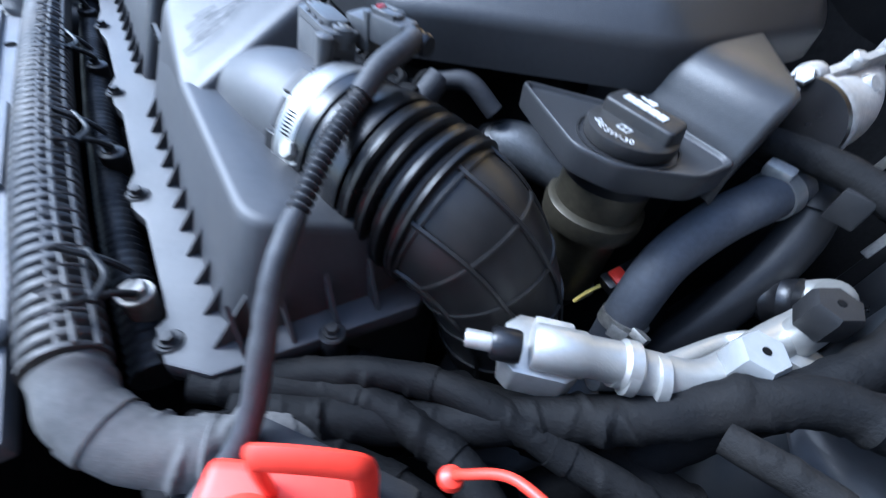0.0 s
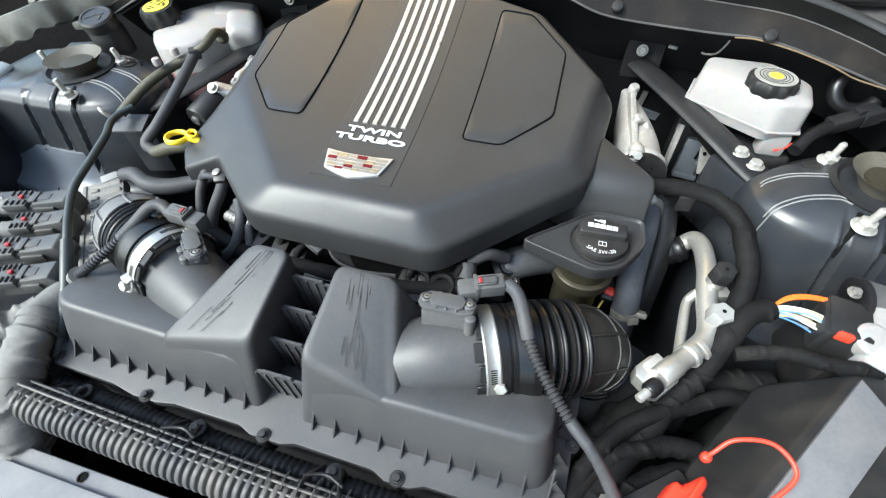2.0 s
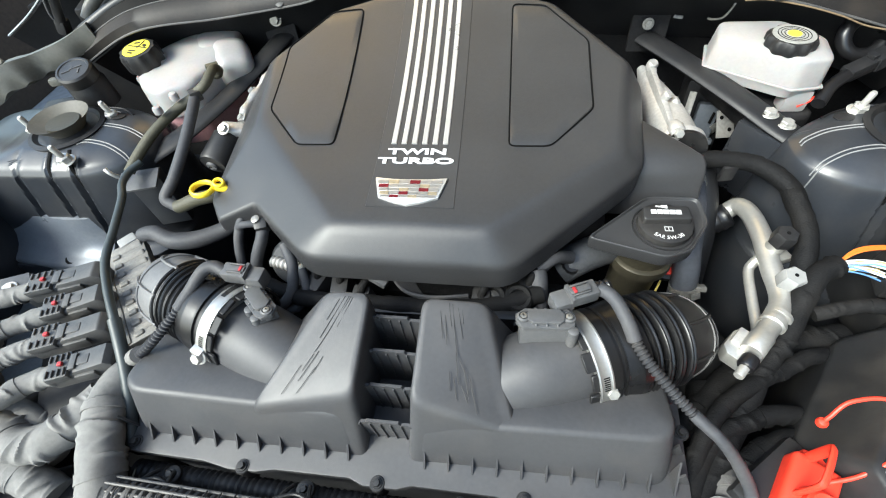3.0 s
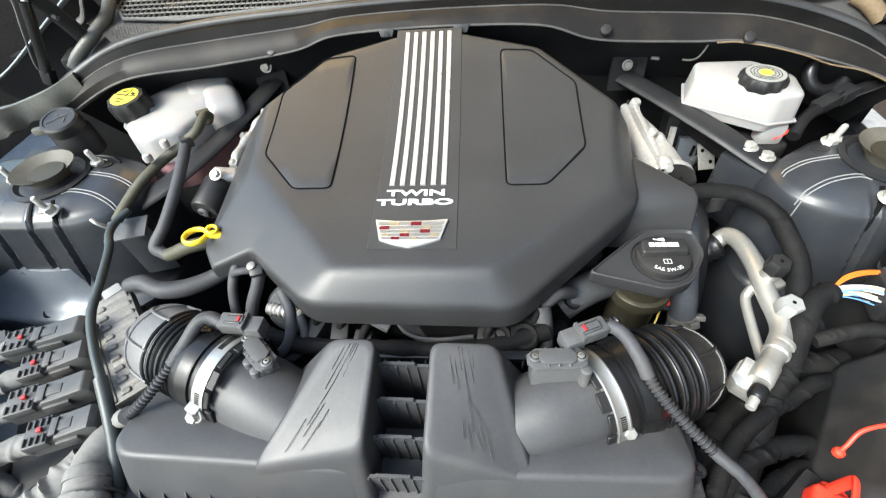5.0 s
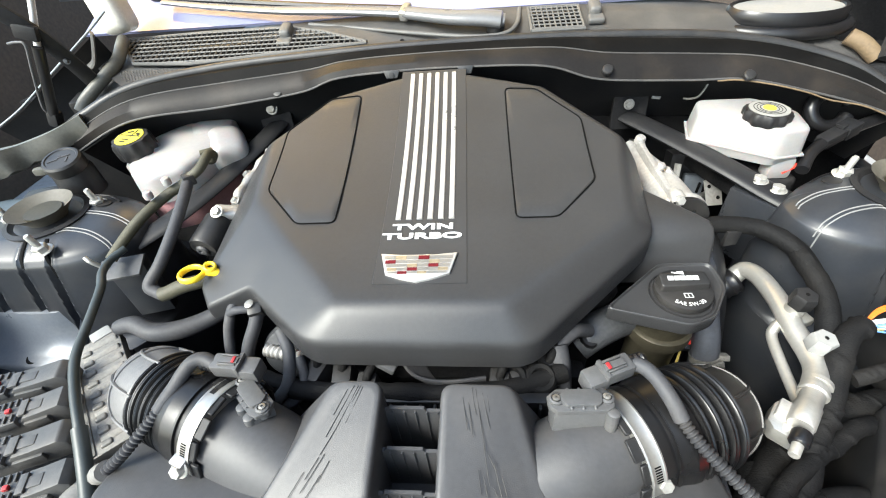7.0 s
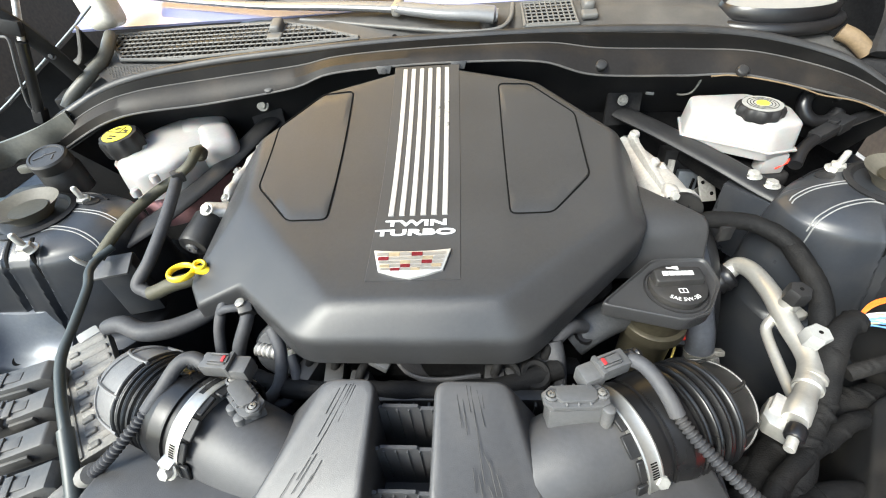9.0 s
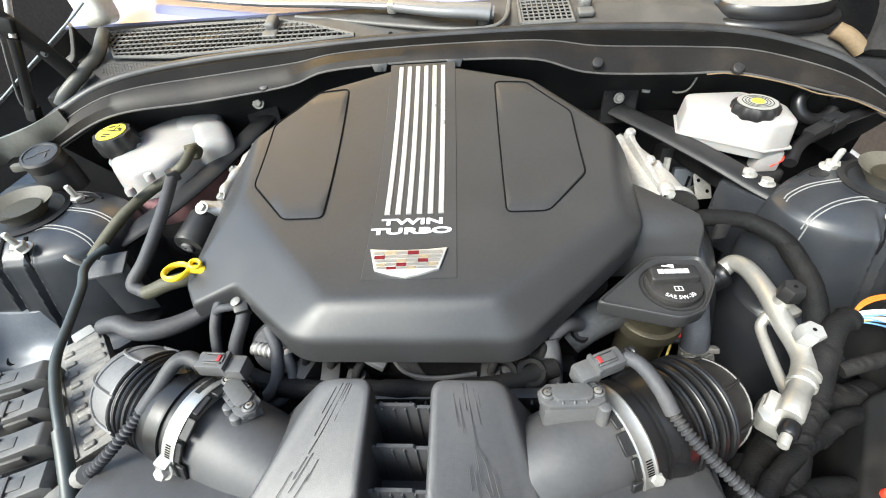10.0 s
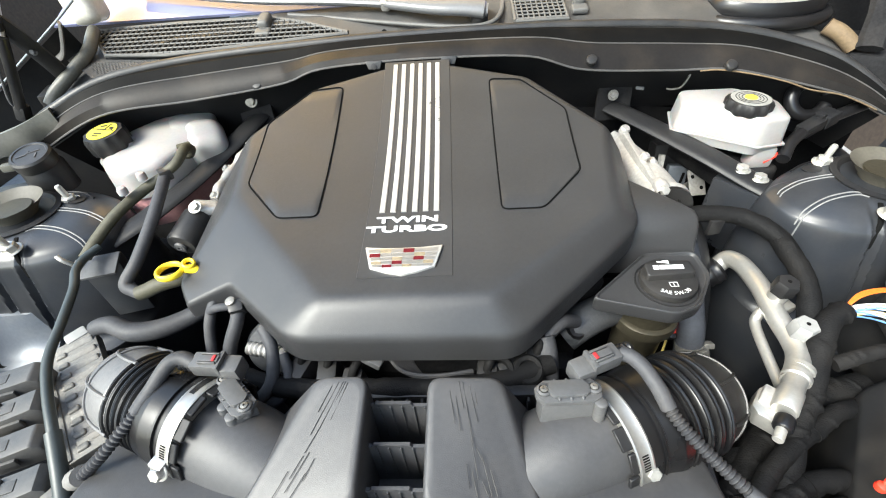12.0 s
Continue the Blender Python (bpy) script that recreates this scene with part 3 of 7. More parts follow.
part("grip", place(bm, CM @ pose(0, 0, 0, 0, 0, 3)), M_PLASTIC, cap)
bm = bmesh.new()
for i, (w, x) in enumerate(((0.0062, -0.0155), (0.0058, -0.0085), (0.0060, -0.0018), (0.0062, 0.0052), (0.0058, 0.0120))):
    box(bm, (w, 0.0058, 0.0006), CM @ pose(x, 0.0058, 0.0203, 8))
part("mark", bm, M_PRINT, cap, "white printed mark")
bm = bmesh.new()
box(bm, (0.013, 0.0016, 0.0006), CM @ pose(-0.006, 0.0125, 0.0212, 8, 0, -12))
box(bm, (0.007, 0.003, 0.0006), CM @ pose(-0.003, 0.0135, 0.0214, 8, 0, 5))
part("oil_can_sign", bm, M_PRINT, cap, "white printed sign")
bm = bmesh.new()
for x in (-0.0042, 0.0, 0.0042):
    box(bm, (0.0008, 0.0062, 0.0004), CM @ pose(x + 0.001, -0.0115, 0.0102))
for y in (-0.0085, -0.0145):
    box(bm, (0.0092, 0.0008, 0.0004), CM @ pose(0.001, y, 0.0102))
part("book_sign", bm, M_PRINT, cap, "white printed sign")
bm = lettering("SAE 5W-30", 0.0072, 0.0002, 1.0)
for v in bm.verts:
    a = -math.pi / 2 + v.co.x / 0.0245
    r = 0.0245 - v.co.y
    v.co = V(r * math.cos(a), r * math.sin(a), 0.0100 + v.co.z)
part("lettering", place(bm, CM), M_PRINT, cap, "white printed letters")

# ---- engine under the cover ----
eng = thing("engine", (0, 0.12, 0.37), "dark cast engine block under its black cover", "engine")
part("block", boxed((0.42, 0.40, 0.36), pose(0, 0.18, 0.57), 0.02), M_DARK, eng)
for s in (-1, 1):
    part("cam_cover", boxed((0.13, 0.33, 0.10), pose(s * 0.17, 0.19, 0.78, 0, s * 22, 0), 0.02, 3), M_DARK, eng)
part("front_cover", boxed((0.40, 0.03, 0.30), pose(0, -0.035, 0.58), 0.012), M_DARK, eng)

# ---- air filter housing ----
abx = thing("air_filter_housing", (0.0, -0.20, 0.60), "black twin-inlet plastic air filter housing, bolted down", "air box")
CX = -0.004


def sag(b):
    for v in b.verts:
        v.co.z -= 0.030 * v.co.x
    return b


def mirrored(pts, s):
    out = [V(CX + s * p[0], p[1], p[2]) for p in pts]
    return out if s > 0 else list(reversed(out))


part("lower_tray", sag(boxed((0.56, 0.16, 0.15), pose(0.005, -0.205, 0.672), 0.012)), M_AIRBOX, abx)
bm = prismed([(-0.285, -0.288), (-0.20, -0.290), (-0.17, -0.295), (-0.14, -0.295), (-0.12, -0.291), (-0.04, -0.291), (-0.025, -0.2965), (0.01, -0.2965), (0.025, -0.292), (0.11, -0.293), (0.125, -0.299), (0.15, -0.299), (0.165, -0.293), (0.25, -0.293), (0.255, -0.300), (0.280, -0.299), (0.297, -0.28), (0.305, -0.16), (0.28, -0.125), (-0.28, -0.12), (-0.295, -0.14), (-0.295, -0.27)], 0.744, 0.757, Matrix(), 0.002)
part("flange", sag(bm), M_AIRBOX, abx)
for s in (-1, 1):
    bm = bmesh.new()
    low = [(0.028, -0.268, 0.756), (0.274, -0.268, 0.756), (0.287, -0.25, 0.756), (0.289, -0.16, 0.756), (0.20, -0.128, 0.756), (0.028, -0.128, 0.756)]
    midl = [(0.028, -0.263, 0.775), (0.271, -0.262, 0.775), (0.284, -0.246, 0.775), (0.286, -0.162, 0.775), (0.20, -0.13, 0.775), (0.028, -0.13, 0.775)]
    hi = [(0.028, -0.246, 0.818), (0.262, -0.243, 0.824), (0.276, -0.228, 0.823), (0.278, -0.170, 0.801), (0.20, -0.14, 0.797), (0.028, -0.14, 0.803)]
    tp = [(0.040, -0.222, 0.815), (0.243, -0.222, 0.821), (0.256, -0.212, 0.820), (0.256, -0.180, 0.802), (0.20, -0.152, 0.797), (0.040, -0.152, 0.802)]
    soft_loft(bm, [mirrored(q, s) for q in (low, midl, hi, tp)], 0.014, edge=0.006)
    low = [(0.022, -0.270, 0.757), (0.152, -0.258, 0.757), (0.150, -0.13, 0.757), (0.024, -0.13, 0.757)]
    if s > 0:
        hi = [(0.030, -0.236, 0.846), (0.131, -0.249, 0.813), (0.098, -0.137, 0.868), (0.033, -0.140, 0.874)]
        tp = [(0.038, -0.222, 0.850), (0.118, -0.235, 0.820), (0.089, -0.146, 0.867), (0.040, -0.148, 0.872)]
    else:
        hi = [(0.023, -0.236, 0.846), (0.131, -0.249, 0.820), (0.066, -0.138, 0.872), (0.019, -0.140, 0.876)]
        tp = [(0.031, -0.222, 0.850), (0.118, -0.235, 0.827), (0.058, -0.147, 0.871), (0.026, -0.148, 0.874)]
    soft_loft(bm, [mirrored(q, s) for q in (low, hi, tp)], 0.012, edge=0.010, k=5, ek=4)
    part("lid", sag(bm), M_AIRBOX, abx)
    # outlet neck
    bm = bmesh.new()
    if s < 0:
        run = [(0.088, -0.200, 0.784), (0.120, -0.187, 0.794), (0.150, -0.174, 0.800), (0.194, -0.155, 0.801)]
    else:
        run = [(0.092, -0.199, 0.786), (0.128, -0.187, 0.798), (0.160, -0.176, 0.805), (0.208, -0.160, 0.806)]
    tube(bm, [(CX + s * x, y, z) for x, y, z in run], 0.0440, seg=40, n=8, rf=lambda q, w: 0.0415 + 0.0025 * min(1, q / w * 2))
    part("outlet_neck", sag(bm), M_AIRBOX, abx)
    # engraved strokes on the sloping top
    def deck(u, w, s=s):
        a = V(0.034, -0.230, 0.848).lerp(V(0.122, -0.242, 0.8175), u) if s > 0 else V(0.027, -0.230, 0.848).lerp(V(0.122, -0.242, 0.8245), u)
        b = V(0.037, -0.144, 0.8725).lerp(V(0.090, -0.142, 0.867), u) if s > 0 else V(0.023, -0.144, 0.8745).lerp(V(0.060, -0.143, 0.871), u)
        p = a.lerp(b, w)
        return V(CX + s * p.x, p.y, p.z + 0.0014 - 0.03 * (CX + s * p.x))
    if s > 0:
        strokes = [(0.28, 0.90, 0.31, 0.62), (0.36, 0.86, 0.37, 0.57), (0.44, 0.99, 0.45, 0.76), (0.50, 0.98, 0.50, 0.48), (0.60, 0.95, 0.61, 0.66), (0.67, 0.93, 0.65, 0.80), (0.49, 0.52, 0.49, 0.22), (0.53, 0.46, 0.58, 0.36), (0.39, 0.32, 0.39, 0.14), (0.44, 0.28, 0.46, 0.06), (0.53, 0.22, 0.58, 0.08), (0.58, 0.40, 0.60, 0.12), (0.64, 0.32, 0.67, 0.01)]
    else:
        strokes = [(0.36, 0.97, 0.44, 0.66), (0.48, 0.98, 0.56, 0.62), (0.58, 0.98, 0.64, 0.70), (0.70, 0.95, 0.72, 0.74), (0.42, 0.98, 0.48, 0.80), (0.56, 0.62, 0.62, 0.42), (0.64, 0.70, 0.66, 0.56), (0.72, 0.30, 0.76, 0.03), (0.56, 0.42, 0.64, 0.14), (0.50, 0.26, 0.58, 0.02), (0.46, 0.36, 0.50, 0.20), (0.62, 0.40, 0.66, 0.24)]
    for u0, w0, u1, w1 in strokes:
        part("engraved_line", tubed([deck(u0 + (u1 - u0) * t, w0 + (w1 - w0) * t) for t in (0, 0.33, 0.66, 1)], 0.0003, seg=6, smooth=False), M_BLACK, abx)
    # gusset fins along the front
    for i in range(11 if s > 0 else 10):
        x = CX + s * (0.040 + i * 0.0245)
        h = 0.789 + 0.002 * math.sin(i * 2.1)
        bm = bmesh.new()
        rings_to(bm, [[V(x + d, -0.2765, 0.756), V(x + d, -0.255, 0.756), V(x + d, -0.252, h)] for d in (-0.0009, 0.0009)])
        part("fin", sag(bm), M_AIRBOX, abx)
    for i in range(4):
        y = -0.262 + i * 0.026
        bm = bmesh.new()
        rings_to(bm, [[V(CX + s * 0.302, y + d, 0.756), V(CX + s * 0.284, y + d, 0.756), V(CX + s * 0.287, y + d, 0.79)] for d in (-0.0011, 0.0011)])
        part("fin", sag(bm), M_AIRBOX, abx)
# stepped ribbed webs between the two halves
for i in range(4):
    y, h = -0.246 + i * 0.031, 0.808 + i * 0.014
    bm = bmesh.new()
    prism(bm, [(-0.036, 0.70), (0.030, 0.70), (0.030, h - 0.004), (0.014, h - 0.004), (0.012, h), (-0.02, h), (-0.022, h - 0.003), (-0.036, h - 0.003)], -0.0015, 0.0015, Matrix.Translation((0, y, 0)) @ pose(0, 0, 0, 90))
    for k in range(6):
        part("web_rib", sag(boxed((0.0014, 0.0024, 0.06), pose(-0.028 + k * 0.0105, y - 0.002, h - 0.034))), M_AIRBOX, abx)
    part("web", sag(bm), M_AIRBOX, abx)
for x, y, z in ((-0.283, -0.279, 0.765), (-0.155, -0.291, 0.761), (-0.010, -0.293, 0.757), (0.137, -0.2935, 0.753), (0.267, -0.2945, 0.749), (0.30, -0.215, 0.748)):
    bm = bmesh.new()
    lathe(bm, [(0.0078, -0.03), (0.0080, 0.0), (0.0070, 0.001)], pose(x, y, z), 20)
    hexbolt(bm, pose(x, y, z + 0.001), 0.0036, True, 0.004)
    part("screw", bm, M_PLASTIC, abx, "black flange screw")

# ---- intake hoses, clamps, sensors ----


def mirror_pts(pts, s, dz=0.0, dx=0.0):
    ox, oy = SHIFT[s]
    return [V(CX + s * (p[0] + dx) - ox, p[1] + oy, p[2] + dz - 0.03 * s * p[0]) for p in pts]


def cuff(q):
    """The radius of the smooth cuff behind the clamp."""
    if q < 0.013:
        return 0.0500
    if q < 0.017:
        return 0.0475
    if q < 0.020:
        return 0.0500
    return 0.0490 + 0.0030 * min(1, (q - 0.020) / 0.014)


def bellows(start, pitch, deep):
    """A radius that runs from the cuff into folds."""
    def at(q, whole):
        if q < start:
            return cuff(q)
        k = ((q - start) / pitch) % 1.0
        return 0.0524 - deep + deep * min(1, max(0, min(k, 1 - k) * 5.0 - 0.5)) ** 0.6 - 0.0010 * math.exp(-(((k - 0.5) / 0.09) ** 2))
    return at


HOSE = [(0.206, -0.1625, 0.803), (0.240, -0.149, 0.802), (0.265, -0.139, 0.800), (0.290, -0.129, 0.797)]
ELBOWS = {1: [(0.280, -0.133, 0.797), (0.298, -0.124, 0.790), (0.314, -0.112, 0.769), (0.325, -0.101, 0.738), (0.331, -0.094, 0.695)],
          -1: [(0.280, -0.133, 0.797), (0.305, -0.122, 0.793), (0.325, -0.108, 0.778), (0.338, -0.090, 0.748), (0.343, -0.075, 0.70)]}
SHIFT = {-1: (-0.023, 0.008), 1: (0.005, 0.0)}
for s in (-1, 1):
    hz = 0.006
    h = thing("intake_hose", (CX + s * 0.29, -0.13, 0.70), "black rubber corrugated intake hose with ribbed elbow", "hose", "intake hoses")
    fold = bellows(0.044, 0.0122, 0.0080) if s > 0 else bellows(0.046, 0.0074, 0.0050)
    part("bellows", tubed(mirror_pts(HOSE, s, hz), 0.05, seg=44, n=70, rf=fold if s > 0 else (lambda q, w: fold(q, w) * (1.0 - 0.08 * min(1, max(0, (q - 0.02) / 0.03)))), step=0.0007), M_BELLOWS, h)
    ER = (lambda f: 0.0485 - 0.007 * f) if s > 0 else (lambda f: 0.0475 - 0.008 * f)
    EL = ELBOWS[s]
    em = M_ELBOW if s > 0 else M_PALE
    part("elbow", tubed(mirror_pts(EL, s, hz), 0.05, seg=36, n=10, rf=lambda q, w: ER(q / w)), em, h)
    path = curve_through(mirror_pts(EL, s, hz), 10)
    last = len(path) - 1
    for i in (4, 12, 20, 28, 36):
        t = (path[min(i + 1, last)] - path[i - 1]).normalized()
        r = ER(i / last)
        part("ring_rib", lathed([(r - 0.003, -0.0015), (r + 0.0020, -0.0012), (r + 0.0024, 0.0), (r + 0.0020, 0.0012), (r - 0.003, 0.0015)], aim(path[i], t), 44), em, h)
    for a in (-2.2, -1.35, -0.55, 0.25, 1.05, 1.85):
        line = []
        for i in range(2, 39, 2):
            t = (path[min(i + 1, last)] - path[i - 1]).normalized()
            u = (V(0, 0, 1) - t * t.z).normalized()
            line.append(path[i] + (u * math.cos(a) + t.cross(u) * math.sin(a)) * (ER(i / last) + 0.0012))
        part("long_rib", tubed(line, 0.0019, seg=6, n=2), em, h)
    # clamp
    cpt, cdir = mirror_pts([(0.2035 if s > 0 else 0.207, -0.1635, 0.803)], s, hz)[0], V(s * 0.93, 0.37, 0)
    cl = thing("hose_clamp", cpt, "bright steel worm-drive hose clamp with screw", "hose clamp", "hose clamps")
    part("band", lathed([(0.0484, -0.0074), (0.0502, -0.0076), (0.0506, -0.006), (0.0501, -0.005), (0.0501, 0.005), (0.0506, 0.006), (0.0502, 0.0076), (0.0484, 0.0074)], aim(cpt, cdir), 72), M_BANDZ, cl)
    sc = V(0.2165, -0.1985, 0.8185) if s > 0 else V(-0.206, -0.2005, 0.833)
    part("screw_housing", boxed((0.016, 0.010, 0.016), aim(sc + V(0, 0.004, 0.002), cdir), 0.003), M_BANDZ, cl)
    bm = bmesh.new()
    hexbolt(bm, aim(sc + V(0, -0.003, -0.001), (s * 0.15, -0.80, 0.55)), 0.0058, True, 0.006)
    part("screw", bm, M_ZINC, cl)
    bm = bmesh.new()
    AX = aim(cpt, cdir)
    best = max(range(72), key=lambda k: (AX @ pose(0, 0, 0, 0, 0, k * 5) @ V(0, 0.05, 0) - cpt).dot(sc - cpt))
    up = lambda d: (AX @ pose(0, 0, 0, 0, 0, best * 5 + d) @ V(0, 0.05, 0)).z
    turn = 1 if up(10) > up(-10) else -1
    for k in range(7):
        box(bm, (0.0010, 0.0008, 0.0060), AX @ pose(0, 0, 0, 0, 0, best * 5 + turn * (k + 3) * 2.6) @ pose(0, 0.0501, 0))
    part("worm_slots", bm, M_GROOVE, cl)
    # notched rubber edge between clamp and neck
    for k in range(14):
        a = k * 360 / 14
        wd = 0.0120 if k % 2 else 0.0075
        part("notched_edge", boxed((0.0185, 0.0035, wd), AX @ pose(0, 0, 0, 0, 0, a) @ pose(0, 0.0470, -0.0080 - wd * 0.25), 0.0008, 1), M_BLACK, h)
    # air flow sensor on the neck with its plug
    q = V(0.151, -0.153, 0.860) if s > 0 else V(-0.153, -0.145, 0.851)
    mf = thing("air_flow_sensor", q, "grey plastic air flow sensor with plugged connector", "sensor", "air flow sensors")
    SM = Matrix.Translation(q) @ pose(0, 0, 0, -8, 0, 2 if s > 0 else -42) @ Matrix.Diagonal((1, 1, 1, 1) if s > 0 else (0.95, 1, 1, 1))
    outline = [(-0.029, -0.005), (-0.022, -0.012), (0.020, -0.012), (0.026, -0.009), (0.029, 0.002), (0.022, 0.011), (-0.020, 0.011), (-0.029, 0.004)]
    part("flange", prismed(outline, 0.0, 0.0055, SM, 0.001), M_SENSOR, mf)
    bm = prismed([(x * 0.62, y * 0.72) for x, y in outline], 0.005, 0.0095, SM, 0.001)
    for x in (-0.010, 0.0, 0.010):
        box(bm, (0.0022, 0.022, 0.0078), SM @ pose(x, 0, 0.0035), 0.0006, 1)
    part("rib_top", bm, M_SENSOR, mf)
    part("body", boxed((0.050, 0.021, 0.036), SM @ pose(0, -0.001, -0.018), 0.003), M_SENSOR, mf)
    for x in (-0.0215, 0.0215):
        sb = part("screw_boss", lathed([(0.0062, -0.004), (0.0064, 0.0075), (0.0045, 0.0085), (0.0042, 0.006), (0.001, 0.006)], SM @ pose(x, 0.0, 0), 18), M_SENSOR, mf)
        part("screw", lathed([(0.0034, 0.006), (0.0034, 0.0088), (0.0012, 0.0094), (0.001, 0.0075)], SM @ pose(x, 0, 0), 12), M_DULL, sb, "dull steel screw")
    for x, y in (((0.0245, -0.0125),) if s > 0 else ((0.004, -0.0125), (0.019, -0.0125))):
        part("drop_tube", lathed([(0.0040, -0.030), (0.0052, -0.029), (0.0054, 0.003), (0.004, 0.004)], SM @ pose(x, y, 0), 16), M_SENSOR, mf)
    ang = 22 if s > 0 else 176
    PC = V(0.183, -0.126, 0.8685) if s > 0 else V(-0.178, -0.120, 0.8675)
    KM = Matrix.Translation(PC) @ pose(0, 0, 0, 0, 0, ang)
    part("socket", boxed((0.020, 0.019, 0.020), KM @ pose(-0.018, 0.0, -0.006), 0.003), M_SENSOR, mf)
    plug = part("plug", boxed((0.030, 0.0175, 0.0165), KM @ pose(0.003, 0, 0), 0.0025), M_SENSOR, mf)
    part("plug_rim", boxed((0.004, 0.0195, 0.0185), KM @ pose(-0.010, 0, 0), 0.001), M_SENSOR, plug)
    part("latch", boxed((0.020, 0.007, 0.003), KM @ pose(0.000, 0, 0.0095), 0.001), M_SENSOR, plug)
    for y in (-0.005, 0.005):
        part("latch_rail", boxed((0.018, 0.0016, 0.004), KM @ pose(0.000, y, 0.0095), 0.0004, 1), M_SENSOR, plug)
    part("lock_clip", boxed((0.0032, 0.0065, 0.0026), KM @ pose(-0.006, 0, 0.0110), 0.0008), M_REDD, plug, "red lock clip")
    part("wire_boot", lathed([(0.0078, 0.0), (0.0080, 0.004), (0.0062, 0.006), (0.0075, 0.008), (0.0060, 0.011), (0.0072, 0.013), (0.006, 0.016)], KM @ pose(0.017, 0, 0, 0, 90, 0), 18), M_RUBBER, plug)

# sensor cables
cb = thing("sensor_cable", (0.26, -0.2, 0.82), "grey wrapped cable with corrugated conduit over the hose", "cable", "sensor cables")
PR = [(0.196, -0.119, 0.867), (0.207, -0.122, 0.871), (0.217, -0.133, 0.871), (0.226, -0.152, 0.866), (0.233, -0.166, 0.856), (0.244, -0.182, 0.848), (0.262, -0.202, 0.838), (0.282, -0.221, 0.828), (0.304, -0.239, 0.819), (0.325, -0.254, 0.796), (0.344, -0.272, 0.765), (0.350, -0.30, 0.735)]
part("sleeve", tubed(PR[:5], 0.0068, n=10), M_HOSE, cb)
part("conduit", tubed(PR[4:8], 0.0085, n=60, seg=14, rf=corrugated(0.0040, 0.0042, 0.0019), step=0.0006), M_RIB, cb)
part("taped_tail", tubed(PR[7:], 0.0088, n=14, rf=taped(0.0058, 0.05), wrinkle=0.06), M_HOSE, cb)
cb = thing("sensor_cable", (-0.25, -0.17, 0.84), "grey wrapped cable with corrugated conduit over the hose", "cable", "sensor cables")
PLF = [(-0.196, -0.119, 0.869), (-0.208, -0.116, 0.873), (-0.219, -0.122, 0.872), (-0.230, -0.142, 0.862), (-0.240, -0.160, 0.853), (-0.262, -0.190, 0.838), (-0.282, -0.203, 0.824), (-0.303, -0.200, 0.806), (-0.318, -0.190, 0.785), (-0.33, -0.17, 0.74)]
part("sleeve", tubed(PLF[:5], 0.0070, n=10), M_HOSE, cb)
part("conduit", tubed(PLF[4:7], 0.008, n=60, seg=14, rf=corrugated(0.0040, 0.0042, 0.0019), step=0.0006), M_HOSE, cb)
part("tail", tubed(PLF[6:], 0.0095, n=14, rf=taped(0.0095, 0.05)), M_TAPEG, cb)

# ---- radiator shield, conduit along the front ----
sh = thing("radiator_shield", (0.0, -0.50, 0.36), "black plastic radiator shield panel with raised ledge, greyed for sky sheen", "shield")
part("panel", prismed([(-0.262, -0.368), (0.285, -0.368), (0.285, -0.50), (-0.262, -0.50)], 0.725, 0.742, Matrix(), 0.003), M_SHIELD, sh)
part("ledge", prismed([(-0.265, -0.384), (-0.040, -0.384), (-0.040, -0.372), (0.084, -0.372), (0.084, -0.394), (0.29, -0.394), (0.29, -0.49), (-0.265, -0.49)], 0.735, 0.748, Matrix(), 0.003), M_SHIELD, sh)
part("front_slope", boxed((0.60, 0.16, 0.02), pose(0.01, -0.565, 0.715, 20), 0.004), M_SHIELD, sh)
part("side_panel", prismed([(-0.272, -0.365), (-0.36, -0.36), (-0.45, -0.42), (-0.47, -0.53), (-0.272, -0.53)], 0.705, 0.722, Matrix(), 0.004), M_GUTTER, sh, "satin grey side panel")
part("support", boxed((1.30, 0.10, 0.36), pose(0.0, -0.47, 0.545), 0.01), M_DARK, sh)
part("hole_grommet", lathed([(0.005, 0.0), (0.0052, 0.0012), (0.0035, 0.0012), (0.0033, 0.0002)], pose(-0.174, -0.3765, 0.742), 20), M_GROOVE, sh)
part("stop_dome", lathed([(0.013, 0), (0.0132, 0.003), (0.0105, 0.0062), (0.004, 0.0075), (0.001, 0.0076)], pose(0.219, -0.379, 0.742), 28), M_SHIELD, sh)
lab = part("label", boxed((0.062, 0.040, 0.0008), pose(0.197, -0.4155, 0.7484)), M_PLASTIC, sh, "black and orange warning label")
part("label_head", boxed((0.012, 0.040, 0.0006), pose(0.172, -0.4155, 0.7491)), M_LORANGE, lab)
bm = bmesh.new()
for i, (x, y, w, l) in enumerate(((0.187, -0.408, 0.004, 0.018), (0.195, -0.408, 0.003, 0.021), (0.203, -0.408, 0.003, 0.016), (0.212, -0.409, 0.004, 0.021), (0.189, -0.427, 0.010, 0.003), (0.202, -0.428, 0.010, 0.003), (0.217, -0.427, 0.006, 0.008))):
    box(bm, (w, l, 0.0005), pose(x, y, 0.7491))
part("label_print", bm, M_LABEL, lab)
bm = boxed((0.05, 0.022, 0.004), pose(0.295, -0.405, 0.756, 0, 0, 8), 0.0015)
tg = solo("hood_latch_plate", bm, M_ZINC, "bright zinc plate bolted at the shield's end", "bracket")
part("slot", prismed([(-0.009, -0.004), (0.009, -0.004), (0.009, 0.004), (-0.009, 0.004)], 0, 0.0008, pose(0.293, -0.405, 0.758, 0, 0, 8)), M_GROOVE, tg)

